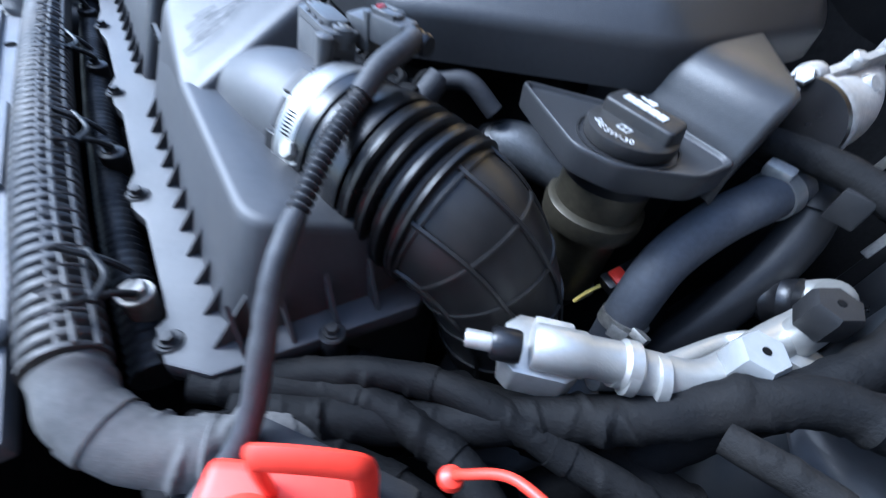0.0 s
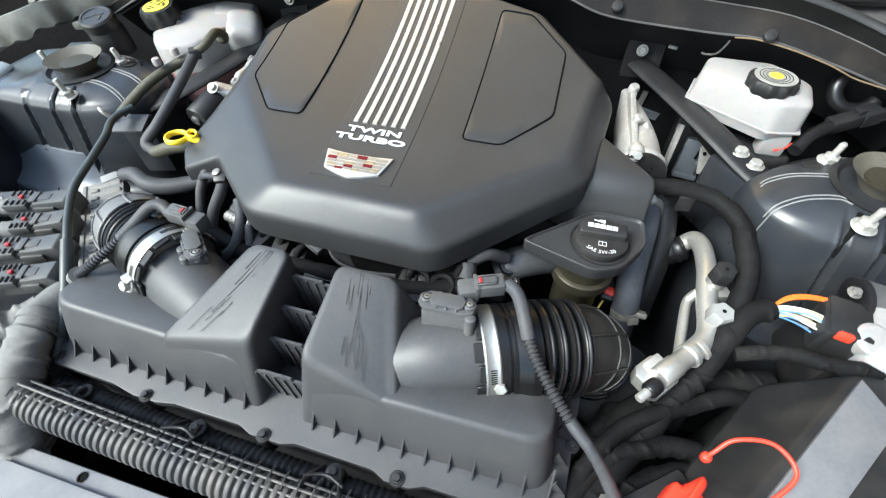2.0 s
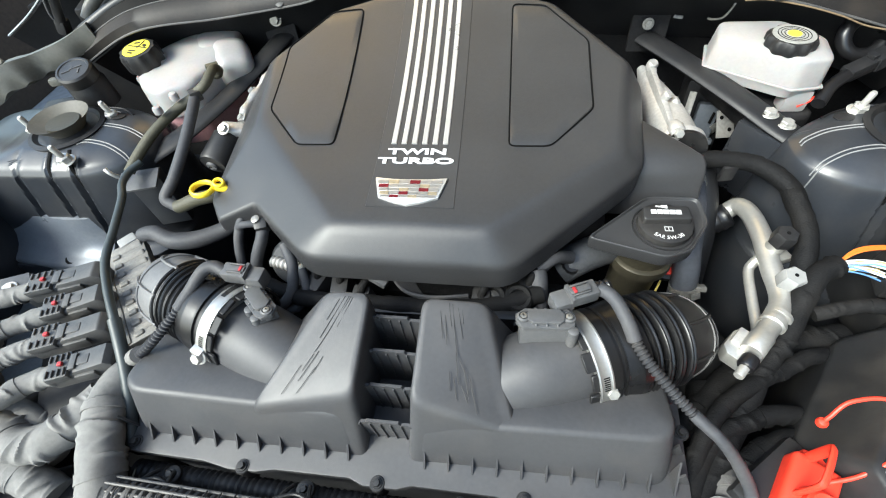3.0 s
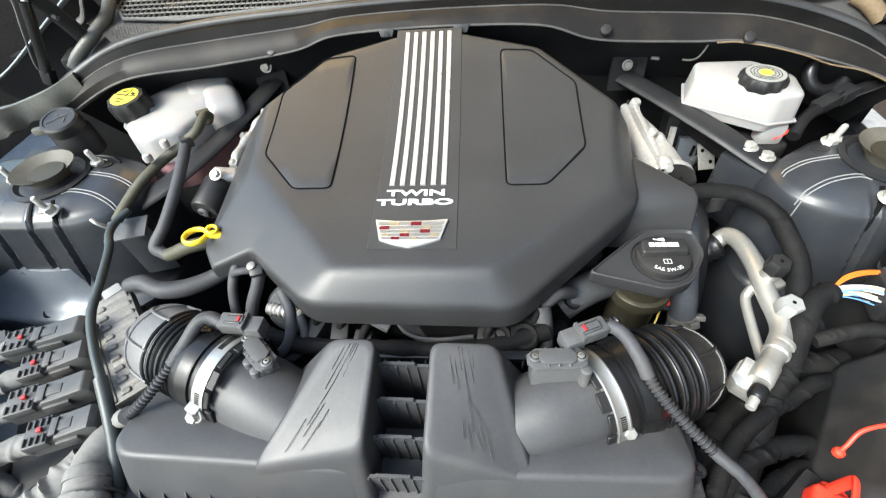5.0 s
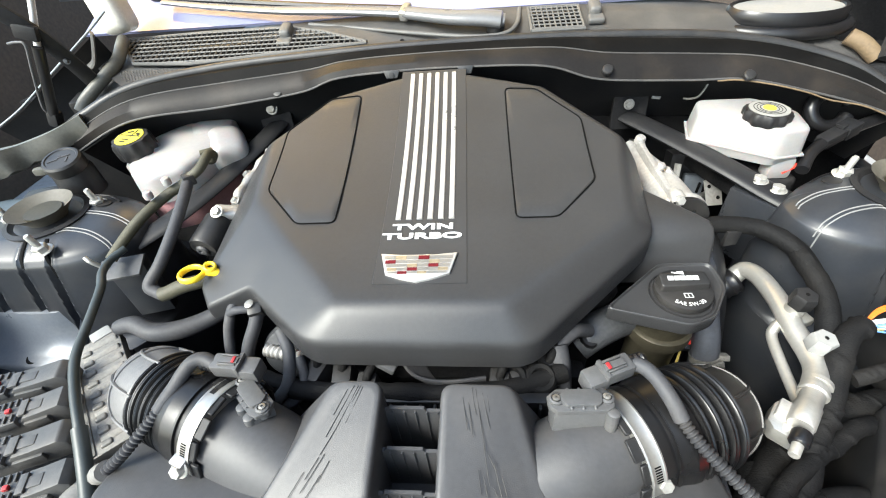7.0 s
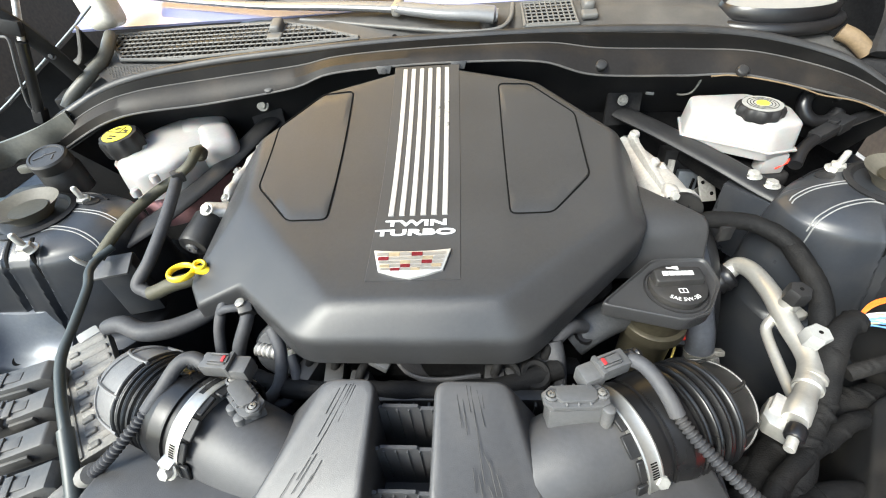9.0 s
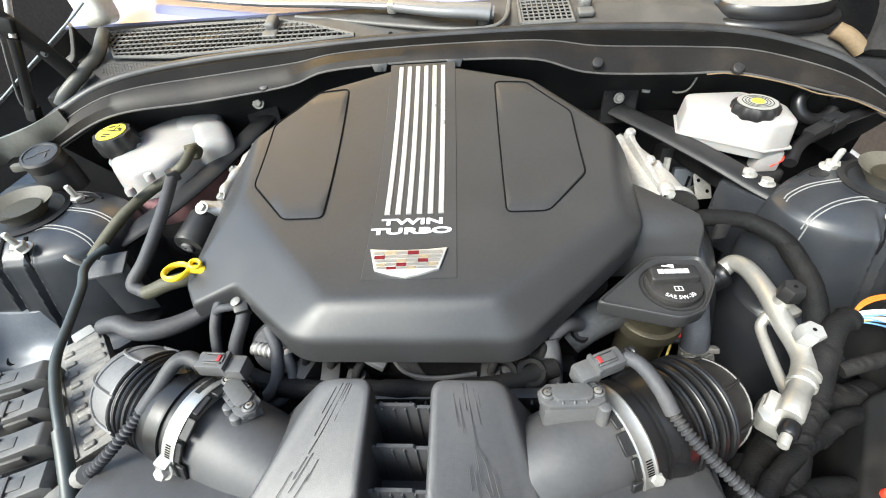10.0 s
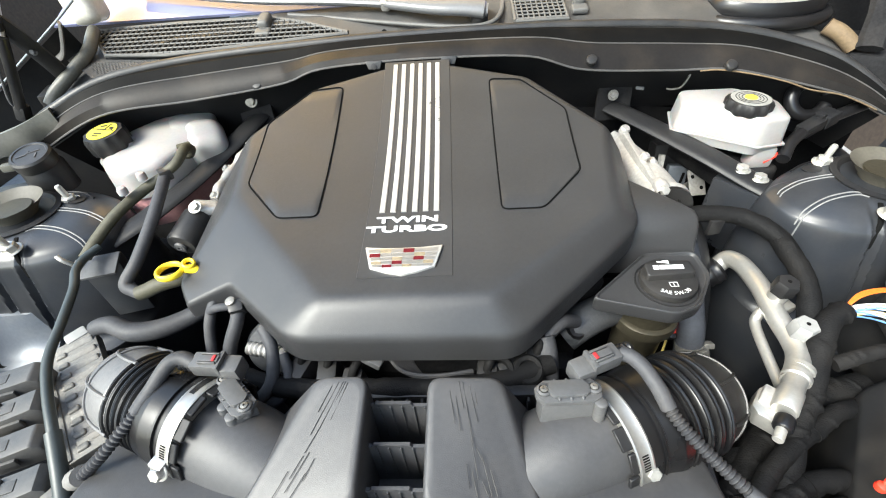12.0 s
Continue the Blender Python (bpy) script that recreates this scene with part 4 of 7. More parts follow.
cd = thing("ribbed_conduit", (0, -0.34, 0.72), "black ribbed plastic conduit clipped along the radiator support", "conduit")
LINE = [(-0.288, -0.331, 0.767), (-0.15, -0.336, 0.767), (0.0, -0.340, 0.765), (0.15, -0.341, 0.761), (0.268, -0.337, 0.755)]
part("conduit_body", tubed(LINE, 0.02, seg=24, n=40, rf=lambda d, w: 0.0188 - 0.0042 * math.exp(-(((d / 0.0088) % 1.0 - 0.5) / 0.17) ** 2), step=0.0011), M_RIBD, cd)
for a in (0.010, 0.0, -0.010):
    part("rail", tubed([(x, y + 0.010 + a * 0.7, z + 0.0185 - abs(a) * 0.2 - max(a, 0) * 0.5) for x, y, z in LINE], 0.0015, seg=8, n=6), M_RIBD, cd)
for i in range(36):
    x = -0.278 + i * 0.0153
    part("rung", tubed([(x, -0.336, 0.7855), (x, -0.327, 0.787), (x, -0.3185, 0.7815)], 0.0009, seg=6, n=3), M_RIB, cd)
part("back_tube", tubed([(x, y + 0.028, z - 0.032) for x, y, z in LINE], 0.014, seg=14, n=40, rf=corrugated(0.0115, 0.0075, 0.0016), step=0.0018), M_BLACK, cd)
for x in (-0.235, -0.085, 0.075, 0.229):
    bm = bmesh.new()
    for d in (-0.022, 0.022):
        tube(bm, [(x + d, -0.330, 0.782), (x + d * 0.6, -0.312, 0.772), (x + d * 0.4, -0.303, 0.762)], 0.0022, seg=8, n=4)
    tube(bm, [(x - 0.02, -0.318, 0.777), (x, -0.312, 0.774), (x + 0.02, -0.318, 0.777)], 0.0018, seg=8, n=4)
    part("bracket", bm, M_BLACK, cd)
    bright = x > 0.2
    bm = bmesh.new()
    lathe(bm, [(0.009, -0.02), (0.0095, 0.0), (0.008, 0.001)], pose(x, -0.305, 0.752), 20)
    hexbolt(bm, pose(x, -0.305, 0.753), 0.0066 if bright else 0.0036, True, 0.005)
    part("bolt" if bright else "clip", bm, M_DULL if bright else M_PLASTIC, cd, "dull zinc hex bolt" if bright else "")


# ---- strut towers ----


def tower(cx, cy, s):
    """A pressed strut tower with grooves down its wall; s: the side of the car."""
    t = thing("strut_tower", (cx, cy, 0.37), "glossy black painted strut tower with pressed grooves and rubber mount", "strut tower", "strut towers", "structure")
    prof = curve_through([(rx, ry, z) for rx, ry, z in ((0.048, 0.046, 0.8695), (0.058, 0.052, 0.869), (0.085, 0.064, 0.8635), (0.104, 0.076, 0.856), (0.113, 0.082, 0.849), (0.118, 0.086, 0.840), (0.122, 0.091, 0.81), (0.128, 0.098, 0.77), (0.134, 0.102, 0.740), (0.142, 0.108, 0.720), (0.158, 0.120, 0.707), (0.20, 0.142, 0.700), (0.212, 0.149, 0.694), (0.215, 0.151, 0.65), (0.22, 0.155, 0.40))], 5)
    grooves = ((0.008, -0.008), (0.048, 0.034), (-0.048, -0.068))
    n, rings = 400, []
    for p in prof:
        rx, ry, z = p
        low = min(max((0.85 - z) / 0.13, 0), 1)
        ring = []
        for k in range(n):
            a = 2 * math.pi * k / n
            c, q = math.cos(a), math.sin(a)
            e = 2.4 if c > 0 else 2.4 + (1.6 if s > 0 else 5.0) * min(1, -3 * c)
            if s > 0 and c > 0 and q > 0:
                e = 2.4 - 0.9 * min(1, 4 * c * q)
            f = (abs(c) ** e + abs(q) ** e) ** (-1 / e)
            wide = min(rx, 0.128) if c > 0 else (rx if s > 0 or rx < 0.09 else rx + 0.090 * min(1, (rx - 0.09) / 0.03))
            u, v = wide * c * f * (1.13 if c > 0 else 1.0), ry * q * f
            if v < -0.030 and z > 0.688:
                for g0, g1 in grooves:
                    d = (u - (g0 + (g1 - g0) * low)) / 0.0042
                    if abs(d) < 3:
                        cut = math.exp(-(d**4))
                        edge = math.exp(-(((abs(d) - 1.5) / 0.45) ** 2))
                        v += 0.0062 * cut * min(1, low * 2 + 0.4) - 0.0010 * edge
            ring.append(V(cx - s * u, cy + v, z))
        rings.append(ring)
    bm = bmesh.new()
    rings_to(bm, rings[::-1])
    tree = BVHTree.FromBMesh(bm)
    part("shell", bm, M_PAINT, t)

    def deck(u, v, h):
        """The point of the pressing under an offset from its axis, raised by h."""
        hit = tree.ray_cast(V(cx - s * u, cy + v, 1.0), V(0, 0, -1))[0]
        return V(cx - s * u, cy + v, (hit.z if hit else 0.8) + h)

    # Black strips draw the grooves' shade on across the deck.
    for g in (0, 1):
        line = [(grooves[g][0] * (0.75 + 0.25 * k / 5), -0.050 - 0.032 * k / 5) for k in range(6)]
        part("groove_shade", tubed([deck(u, v, 0.0003) for u, v in line], 0.0030, seg=8, n=3, flat=0.5), M_GROOVE, t, "shade of a pressed groove, drawn as a black strip")
    # Pale twin lines paint the highlights along each raised seam rib.
    for ends in (((0.054, 0.010), (0.090, 0.008), (0.116, 0.0), (0.124, -0.006)), ((0.042, -0.036), (0.052, -0.030), (0.082, -0.032), (0.110, -0.042), (0.120, -0.050))):
        path = curve_through([(u, v, 0) for u, v in ends], 6)
        for off in (-0.0028, 0.0028):
            part("seam_edge", tubed([deck(q.x, q.y + off, 0.0004) for q in path ], 0.0009, seg=6, n=2), M_PALELINE, t, "highlight on a seam rib's edge, drawn as a pale line")
    rear = [(0.082, 0.044), (0.060, 0.058), (0.040, 0.062), (0.020, 0.058)]
    part("seam_edge", tubed([deck(u, v, 0.001) for u, v in rear], 0.0018, seg=6, n=4), M_RUBBER, t)
    part("plug", lathed([(0.011, 0), (0.011, 0.0015), (0.009, 0.002), (0.001, 0.002)], aim(deck(0.064, 0.034, 0), (-s * 0.15, 0.15, 1)), 24), M_BLACK, t)
    part("drain_hole", lathed([(0.014, 0), (0.014, 0.002), (0.012, 0.0025), (0.001, 0.002)], aim((cx + s * 0.034, cy - 0.134, 0.7085), (0, -0.25, 1)), 24), M_GROOVE, t)
    part("mount_ring", lathed([(0.054, 0.866), (0.056, 0.872), (0.049, 0.874), (0.042, 0.868), (0.034, 0.866), (0.030, 0.858), (0.002, 0.858)], pose(cx, cy, 0), 40), M_BLACK, t)
    part("mount_cup", lathed([(0.022, 0.858), (0.026, 0.872), (0.041, 0.889), (0.043, 0.891), (0.0405, 0.8895), (0.026, 0.880), (0.021, 0.878), (0.002, 0.8785)], pose(cx, cy, 0), 44), M_CUP, t)
    part("inner_disc", lathed([(0.025, 0.879), (0.0245, 0.8825), (0.002, 0.883)], pose(cx, cy, 0), 32), M_BRASS, t, "dull tan inner disc")
    return t


tower(-0.570, 0.132, -1)
tower(0.606, 0.132, 1)
for x, y in ((-0.524, 0.060), (-0.515, 0.166), (-0.628, 0.128), (0.568, 0.062), (0.562, 0.178), (0.668, 0.13)):
    st = thing("stud_nut", (x, y, 0.862), "zinc stud with flange nut on the strut tower", "nut", "strut mount nuts")
    lean = 0.12
    part("nut", hexbolt(bmesh.new(), aim((x, y, 0.866), (0, -lean, 1)), 0.0085, True, 0.009), M_ZINC, st)
    bm = lathed([(0.0042, 0.0), (0.0042, 0.026), (0.003, 0.028)], aim((x, y, 0.868), (0, -lean, 1)), 14)
    part("stud", bm, M_ZINC, st)

# ---- cowl, weatherstrip, wipers, windshield ----
ST = [(-0.600, 0.288, 0.941), (-0.584, 0.300, 0.949), (-0.503, 0.340, 0.978), (-0.364, 0.380, 0.989), (-0.166, 0.400, 0.995), (-0.009, 0.410, 0.997), (0.222, 0.415, 0.995), (0.406, 0.410, 0.988), (0.512, 0.400, 0.977), (0.597, 0.380, 0.960), (0.659, 0.350, 0.940), (0.711, 0.320, 0.905), (0.745, 0.29, 0.872)]
SB = [(-0.612, 0.262, 0.897), (-0.601, 0.270, 0.902), (-0.495, 0.290, 0.942), (-0.357, 0.320, 0.945), (-0.220, 0.340, 0.955), (-0.158, 0.345, 0.972), (-0.062, 0.350, 0.977), (0.050, 0.350, 0.978), (0.178, 0.350, 0.972), (0.262, 0.345, 0.949), (0.398, 0.345, 0.940), (0.481, 0.335, 0.941), (0.566, 0.320, 0.925), (0.668, 0.300, 0.899), (0.735, 0.285, 0.868)]


def along(pts, n):
    c = curve_through(pts, 12)
    whole = [0.0]
    for a, b in zip(c, c[1:]):
        whole.append(whole[-1] + (b - a).length)
    out = []
    for i in range(n):
        d = whole[-1] * i / (n - 1)
        k = max(j for j in range(len(whole)) if whole[j] <= d + 1e-9)
        k = min(k, len(c) - 2)
        out.append(c[k].lerp(c[k + 1], (d - whole[k]) / max(whole[k + 1] - whole[k], 1e-9)))
    return out


A, C = along(ST, 90), along(SB, 90)
B = [a.lerp(c, 0.48) + V(0, -0.004, 0.006) for a, c in zip(A, C)]
B0 = [a.lerp(b, 0.5) + V(0, -0.003, 0.006) for a, b in zip(A, B)]
C0 = [b.lerp(c, 0.55) + V(0, -0.006, 0.002) for b, c in zip(B, C)]
ws = thing("cowl_seal", (0, 0.38, 0.95), "long black rubber weatherstrip along the cowl edge", "weatherstrip", kind="structure")
bm = bmesh.new()
rings_to(bm, [A, B0, B, [b + V(0, 0.01, -0.01) for b in B]], (False, False), closed=False)
part("seal_band", bm, M_SEAL, ws)
part("seal_bead", tubed(A, 0.0080, seg=16, smooth=False), M_BEAD, ws)
part("seal_fin", tubed([a + V(0, -0.010, -0.004) for a in A], 0.0030, seg=10, smooth=False), M_BEAD, ws)
part("seal_line", tubed(B, 0.0012, seg=8, smooth=False), M_COWL, ws)
ap = thing("cowl_apron", (0, 0.34, 0.9), "black plastic apron under the cowl seal with push clips", "apron", kind="structure")
bm = bmesh.new()
rings_to(bm, [B, C0, C, [c + V(0, 0.03, -0.004) for c in C]], (False, False), closed=False)
part("panel", bm, M_APRON, ap)
bm = bmesh.new()
rings_to(bm, [[c + V(0, 0.028, -0.006) for c in C], [c + V(0, 0.09, -0.10) for c in C]], (False, False), closed=False)
part("return_panel", bm, M_BLACK, ap)
part("lip", tubed(C, 0.0018, seg=8, smooth=False), M_COWL, ap)
for x, y, z in ((-0.259, 0.341, 0.963), (0.273, 0.346, 0.970), (0.481, 0.331, 0.956), (-0.440, 0.318, 0.957)):
    part("push_clip", lathed([(0.008, -0.006), (0.0085, 0.0), (0.007, 0.0018), (0.002, 0.0026)], aim((x, y - 0.001, z - 0.006), (0, -0.6, 0.8)), 20), M_PLASTIC, ap)

for x, z in ((-0.066, 0.9735), (0.052, 0.9745)):
    tab = part("tab", prismed([(-0.013, 0.006), (0.013, 0.006), (0.009, -0.006), (-0.009, -0.006)], -0.002, 0.002, pose(x, 0.347, z, 70), 0.001), M_BEAD, ap)
    part("tab_clip", lathed([(0.0045, 0), (0.0045, 0.0012), (0.001, 0.0016)], pose(x, 0.3445, z - 0.001, 70), 14), M_BLACK, tab)

cw = thing("cowl_panel", (0, 0.46, 0.95), "dusty grey plastic cowl panel below the windshield", "cowl panel", kind="structure")
D = [V(p.x * 1.02, p.y + 0.055 + 0.02 * (1 - (p.x / 0.75) ** 2), p.z + 0.010 + 0.014 * (1 - (p.x / 0.75) ** 2)) for p in A]
bm = bmesh.new()
rings_to(bm, [[a + V(0, 0.004, -0.012) for a in A], [a + V(0, 0.012, -0.008) for a in A], [d + V(0, -0.01, -0.004) for d in D], D, [d + V(0, 0.06, 0.004) for d in D], [d + V(0, 0.06, -0.12) for d in D]], (False, False), closed=False)
part("panel", bm, M_COWL, cw)


def on_cowl(x, y, lift=0.0):
    return V(x, y, 0.993 + 0.22 * (y - 0.40) + lift)


def between(line, x):
    """The height of a polyline of (x, y) over x."""
    for (xa, ya), (xb, yb) in zip(line, line[1:]):
        if xa <= x <= xb:
            return ya + (yb - ya) * (x - xa) / (xb - xa)
    return line[0][1] if x < line[0][0] else line[-1][1]


def grille(low, high, px, py, bar, lift):
    """Upright and level bars over the field between two polylines of (x, y)."""
    b = bmesh.new()
    x = low[0][0] + px * 0.5
    while x < low[-1][0]:
        a, c = between(low, x), between(high, x)
        if c - a > 0.004:
            tube(b, [on_cowl(x, a, lift), on_cowl(x, c, lift)], bar, seg=4, n=1)
        x += px
    y = min(q[1] for q in low) + py * 0.5
    while y < max(q[1] for q in high):
        run = [low[0][0] + (low[-1][0] - low[0][0]) * k / 160 for k in range(161)]
        run = [x for x in run if between(low, x) <= y <= between(high, x)]
        if len(run) > 2:
            tube(b, [on_cowl(run[0], y, lift), on_cowl(run[-1], y, lift)], bar, seg=4, n=1)
        y += py
    return b


def grille_field(low, high, px, py, bar):
    rim = [on_cowl(x, y, 0.007) for x, y in low + high[::-1] + low[:1]]
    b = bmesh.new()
    # Black sheet laid in for the shade behind the grille's holes.
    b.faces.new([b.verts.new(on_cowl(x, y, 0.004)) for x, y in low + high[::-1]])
    part("grille_shade", b, M_GROOVE, cw)
    tagged(part("grille", grille(low, high, px, py, bar, 0.008), M_GRILLE, cw), "fine square-hole grille", kind="stuff")
    part("grille_rim", tubed(rim, 0.0032, seg=8, smooth=False), M_GRILLE, cw)


grille_field([(-0.579, 0.470), (-0.520, 0.394), (-0.415, 0.384), (-0.263, 0.400), (-0.114, 0.417)], [(-0.579, 0.476), (-0.420, 0.484), (-0.262, 0.483), (-0.200, 0.462), (-0.114, 0.419)], 0.0098, 0.0128, 0.0015)
grille_field([(0.162, 0.420), (0.246, 0.420)], [(0.162, 0.496), (0.246, 0.494)], 0.0088, 0.0108, 0.0016)
bm = bmesh.new()
bm.faces.new([bm.verts.new(on_cowl(x, y, 0.002)) for x, y in ((-0.592, 0.396), (-0.520, 0.340), (-0.440, 0.366), (-0.415, 0.380), (-0.520, 0.390), (-0.578, 0.466))])
part("corner_mesh_bed", bm, M_COWL, cw)
bm = bmesh.new()
for k in range(26):
    for j in range(9):
        x, y = -0.566 + k * 0.0055 + 0.0027 * (j % 2), 0.352 + j * 0.0042
        if y < 0.384 and x > -0.52 - (y - 0.352) * 0.9 and x < -0.425 + (y - 0.366) * 1.5:
            lathe(bm, [(0.0017, 0.0), (0.0015, 0.0008)], Matrix.Translation(on_cowl(x, y, 0.002)), 6)
tagged(part("corner_mesh", bm, M_GRILLE, cw), "fine punched mesh", kind="stuff")
part("trough_lip", tubed([on_cowl(x, y, 0.006) for x, y in ((-0.230, 0.492), (-0.150, 0.472), (-0.069, 0.449), (0.030, 0.424), (0.087, 0.416), (0.122, 0.424), (0.140, 0.452), (0.148, 0.50))], 0.0042, seg=12, n=8, flat=0.8), M_GRILLE, cw)
part("drain_plug", lathed([(0.004, 0), (0.004, 0.001), (0.001, 0.0012)], aim(on_cowl(-0.055, 0.428, 0.0), (0, -0.6, 0.8)), 12), M_GROOVE, cw)
for x, y in ((-0.262, 0.458), (0.272, 0.480)):
    noz = part("nozzle", boxed((0.020, 0.034, 0.020), pose(x, y, 1.018, 14), 0.007, 3), M_GRILLE, cw)
    part("nozzle_foot", boxed((0.027, 0.020, 0.010), pose(x, y - 0.022, 1.007, 14), 0.004, 3), M_GRILLE, noz)
# right-hand moulded dome with its rubber
DM0 = Matrix.Translation((0.586, 0.475, 0.978)) @ Matrix.Diagonal((1, 0.62, 1, 1))
part("bowl_rim", lathed([(0.088, 0.0), (0.094, 0.010), (0.094, 0.024), (0.090, 0.029), (0.085, 0.028), (0.082, 0.022)], DM0, 48), M_RUBBER, cw, "black rolled rim of a moulded bowl")
# Pale colour here paints the white reflection inside the dark bowl.
part("bowl", lathed([(0.0835, 0.0255), (0.078, 0.017), (0.060, 0.0125), (0.030, 0.011), (0.002, 0.011)], DM0, 48), M_CAPG, cw, "inside of the bowl, pale for its white reflection")
part("dome_seal", tubed([(0.586 + 0.098 * math.cos(a), 0.475 + 0.064 * math.sin(a), 0.978) for a in (math.pi * 2 * k / 24 for k in range(25))], 0.010, seg=10, n=2), M_RUBBER, cw)
# The stop's tan is a warm reflection put into the rubber's colour.
part("corner_stop", tubed([(0.655, 0.408, 0.972), (0.672, 0.395, 0.964), (0.692, 0.380, 0.946)], 0.012, seg=16, n=6), M_TAN, cw, "rubber stop, tan colour standing in for a warm reflection")
part("orange_cord", tubed([(x, y - 0.004, z - 0.002) for x, y, z in ((0.44, 0.340, 0.942), (0.47, 0.337, 0.943), (0.52, 0.329, 0.936), (0.566, 0.319, 0.926), (0.60, 0.313, 0.915), (0.64, 0.304, 0.909), (0.672, 0.299, 0.898), (0.70, 0.293, 0.886))], 0.0012, seg=8, n=8), M_TAN, ap)

# Opaque lavender base stands in for the bright reflection in the glass.
solo("windshield", prismed([(-0.68, 0.0), (0.68, 0.0), (0.56, 0.75), (-0.56, 0.75)], 0, 0.005, pose(0, 0.512, 1.018, 27)), M_GLASS, "windshield glass, lavender colour standing in for reflected daylight", "windshield", kind="structure")
wp = thing("wiper", (-0.10, 0.47, 1.0), "black windshield wiper arm resting on the cowl", "wiper")
ARM = [(0.118, 0.440, 1.019), (0.085, 0.443, 1.023), (0.030, 0.450, 1.026), (-0.050, 0.474, 1.032), (-0.150, 0.490, 1.037), (-0.280, 0.504, 1.042), (-0.420, 0.530, 1.051), (-0.520, 0.548, 1.060)]
part("arm", tubed(ARM[:4], 0.015, seg=20, n=10, flat=0.55, rf=lambda q, w: 0.0235 - 0.006 * q / w if q > 0.004 else 0.017), M_WIPER, wp)
part("arm_bar", tubed(ARM[3:], 0.010, seg=16, n=8, flat=0.5, rf=lambda q, w: 0.0165 - 0.008 * q / w), M_WIPER, wp)
part("joint", boxed((0.016, 0.034, 0.018), pose(-0.050, 0.474, 1.033, 14, 0, -14), 0.005, 3), M_BANDZ, wp, "bright joint clip")
part("blade", tubed([(-0.06, 0.512, 1.030), (-0.22, 0.530, 1.040), (-0.42, 0.560, 1.054), (-0.56, 0.580, 1.064)], 0.006, seg=8, n=6), M_RUBBER, wp)
part("pivot", lathed([(0.014, 0), (0.015, 0.01), (0.011, 0.016), (0.002, 0.017)], pose(0.104, 0.442, 1.002), 24), M_PLASTIC, wp)

# raised hood, its struts and hinges
hd = thing("hood", (0, 0.60, 1.05), "raised hood with added tan reflector panel and dark liner", "hood")
HM = pose(0, 0.60, 1.08, 100)
# Tan panel added out of view, to warm the engine cover's reflection.
part("warm_reflector", prismed([(-0.70, 0.0), (0.70, 0.0), (0.687, 0.265), (-0.687, 0.265)], -0.006, 0.006, HM, 0.003), M_REFLECTOR, hd, "unseen tan panel added to throw warm reflections on the cover")
part("upper_lining", prismed([(-0.687, 0.267), (0.687, 0.267), (0.62, 1.15), (-0.62, 1.15)], -0.006, 0.006, HM, 0.003), M_LINER, hd, "grey felt lining")
part("hood_skin", prismed([(-0.78, -0.02), (0.78, -0.02), (0.70, 1.22), (-0.70, 1.22)], -0.035, -0.008, HM, 0.004), M_PAINT, hd)
part("hinge_arm", tubed([(-0.581, 0.362, 0.980), (-0.573, 0.335, 1.022), (-0.577, 0.305, 1.078), (-0.60, 0.285, 1.12)], 0.014, seg=10, n=6, flat=0.4), M_BLACK, hd)
part("hinge_knuckle", boxed((0.030, 0.012, 0.022), pose(-0.580, 0.298, 1.080, 0, 20, 10), 0.004), M_BLACK, hd)
part("hinge_bolt", hexbolt(bmesh.new(), aim((-0.572, 0.326, 1.030), (0.3, -1, 0.2)), 0.0035), M_SENSOR, hd)
part("hinge_base", boxed((0.05, 0.06, 0.05), pose(-0.615, 0.37, 0.935, 0, 0, 20), 0.006), M_BLACK, hd)
part("hinge_arm", tubed([(0.70, 0.36, 0.95), (0.73, 0.43, 1.02), (0.72, 0.58, 1.11)], 0.018, seg=8, n=5, flat=0.5), M_DARK, hd)
part("hinge_base", boxed((0.09, 0.14, 0.08), pose(0.745, 0.42, 0.90, 0, 0, -20), 0.01), M_DARK, hd)
# Black panel added to keep the far right corner dark.
part("corner_blackout", boxed((0.27, 0.012, 0.26), pose(0.825, 0.555, 0.945, -6, 0, -14), 0.005), M_FELT, hd, "black panel added to fill the dark corner, standing for pillar trim")
gs = thing("gas_strut", (-0.63, 0.30, 0.95), "glossy black gas strut holding up the hood", "gas strut")
part("cylinder", tubed([(-0.630, 0.300, 0.955), (-0.606, 0.300, 1.003), (-0.577, 0.298, 1.060)], 0.0075, seg=14, n=3), M_RUBBER, gs)
part("stay", tubed([(-0.636, 0.302, 0.955), (-0.634, 0.296, 0.972), (-0.608, 0.293, 1.025), (-0.590, 0.293, 1.063), (-0.602, 0.295, 1.068), (-0.62, 0.298, 1.066)], 0.0019, seg=8, n=5), M_SENSOR, gs, "bright edge of the stay")
part("foot", boxed((0.016, 0.018, 0.026), pose(-0.633, 0.302, 0.948, 0, 25, 0), 0.004), M_BLACK, gs)
part("rod", tubed([(-0.577, 0.298, 1.060), (-0.548, 0.410, 1.27), (-0.520, 0.520, 1.48)], 0.0045, seg=10, n=3), M_ZINC, gs)
arm = thing("fender_brace", (-0.63, 0.26, 0.93), "dusty grey folded metal brace beside the cowl", "brace")
bm = bmesh.new()
F = curve_through([(-0.800, 0.150, 0.895), (-0.755, 0.165, 0.908), (-0.711, 0.182, 0.920), (-0.674, 0.207, 0.931), (-0.6525, 0.236, 0.929), (-0.617, 0.262, 0.935), (-0.576, 0.292, 0.949)], 8)
sec = []
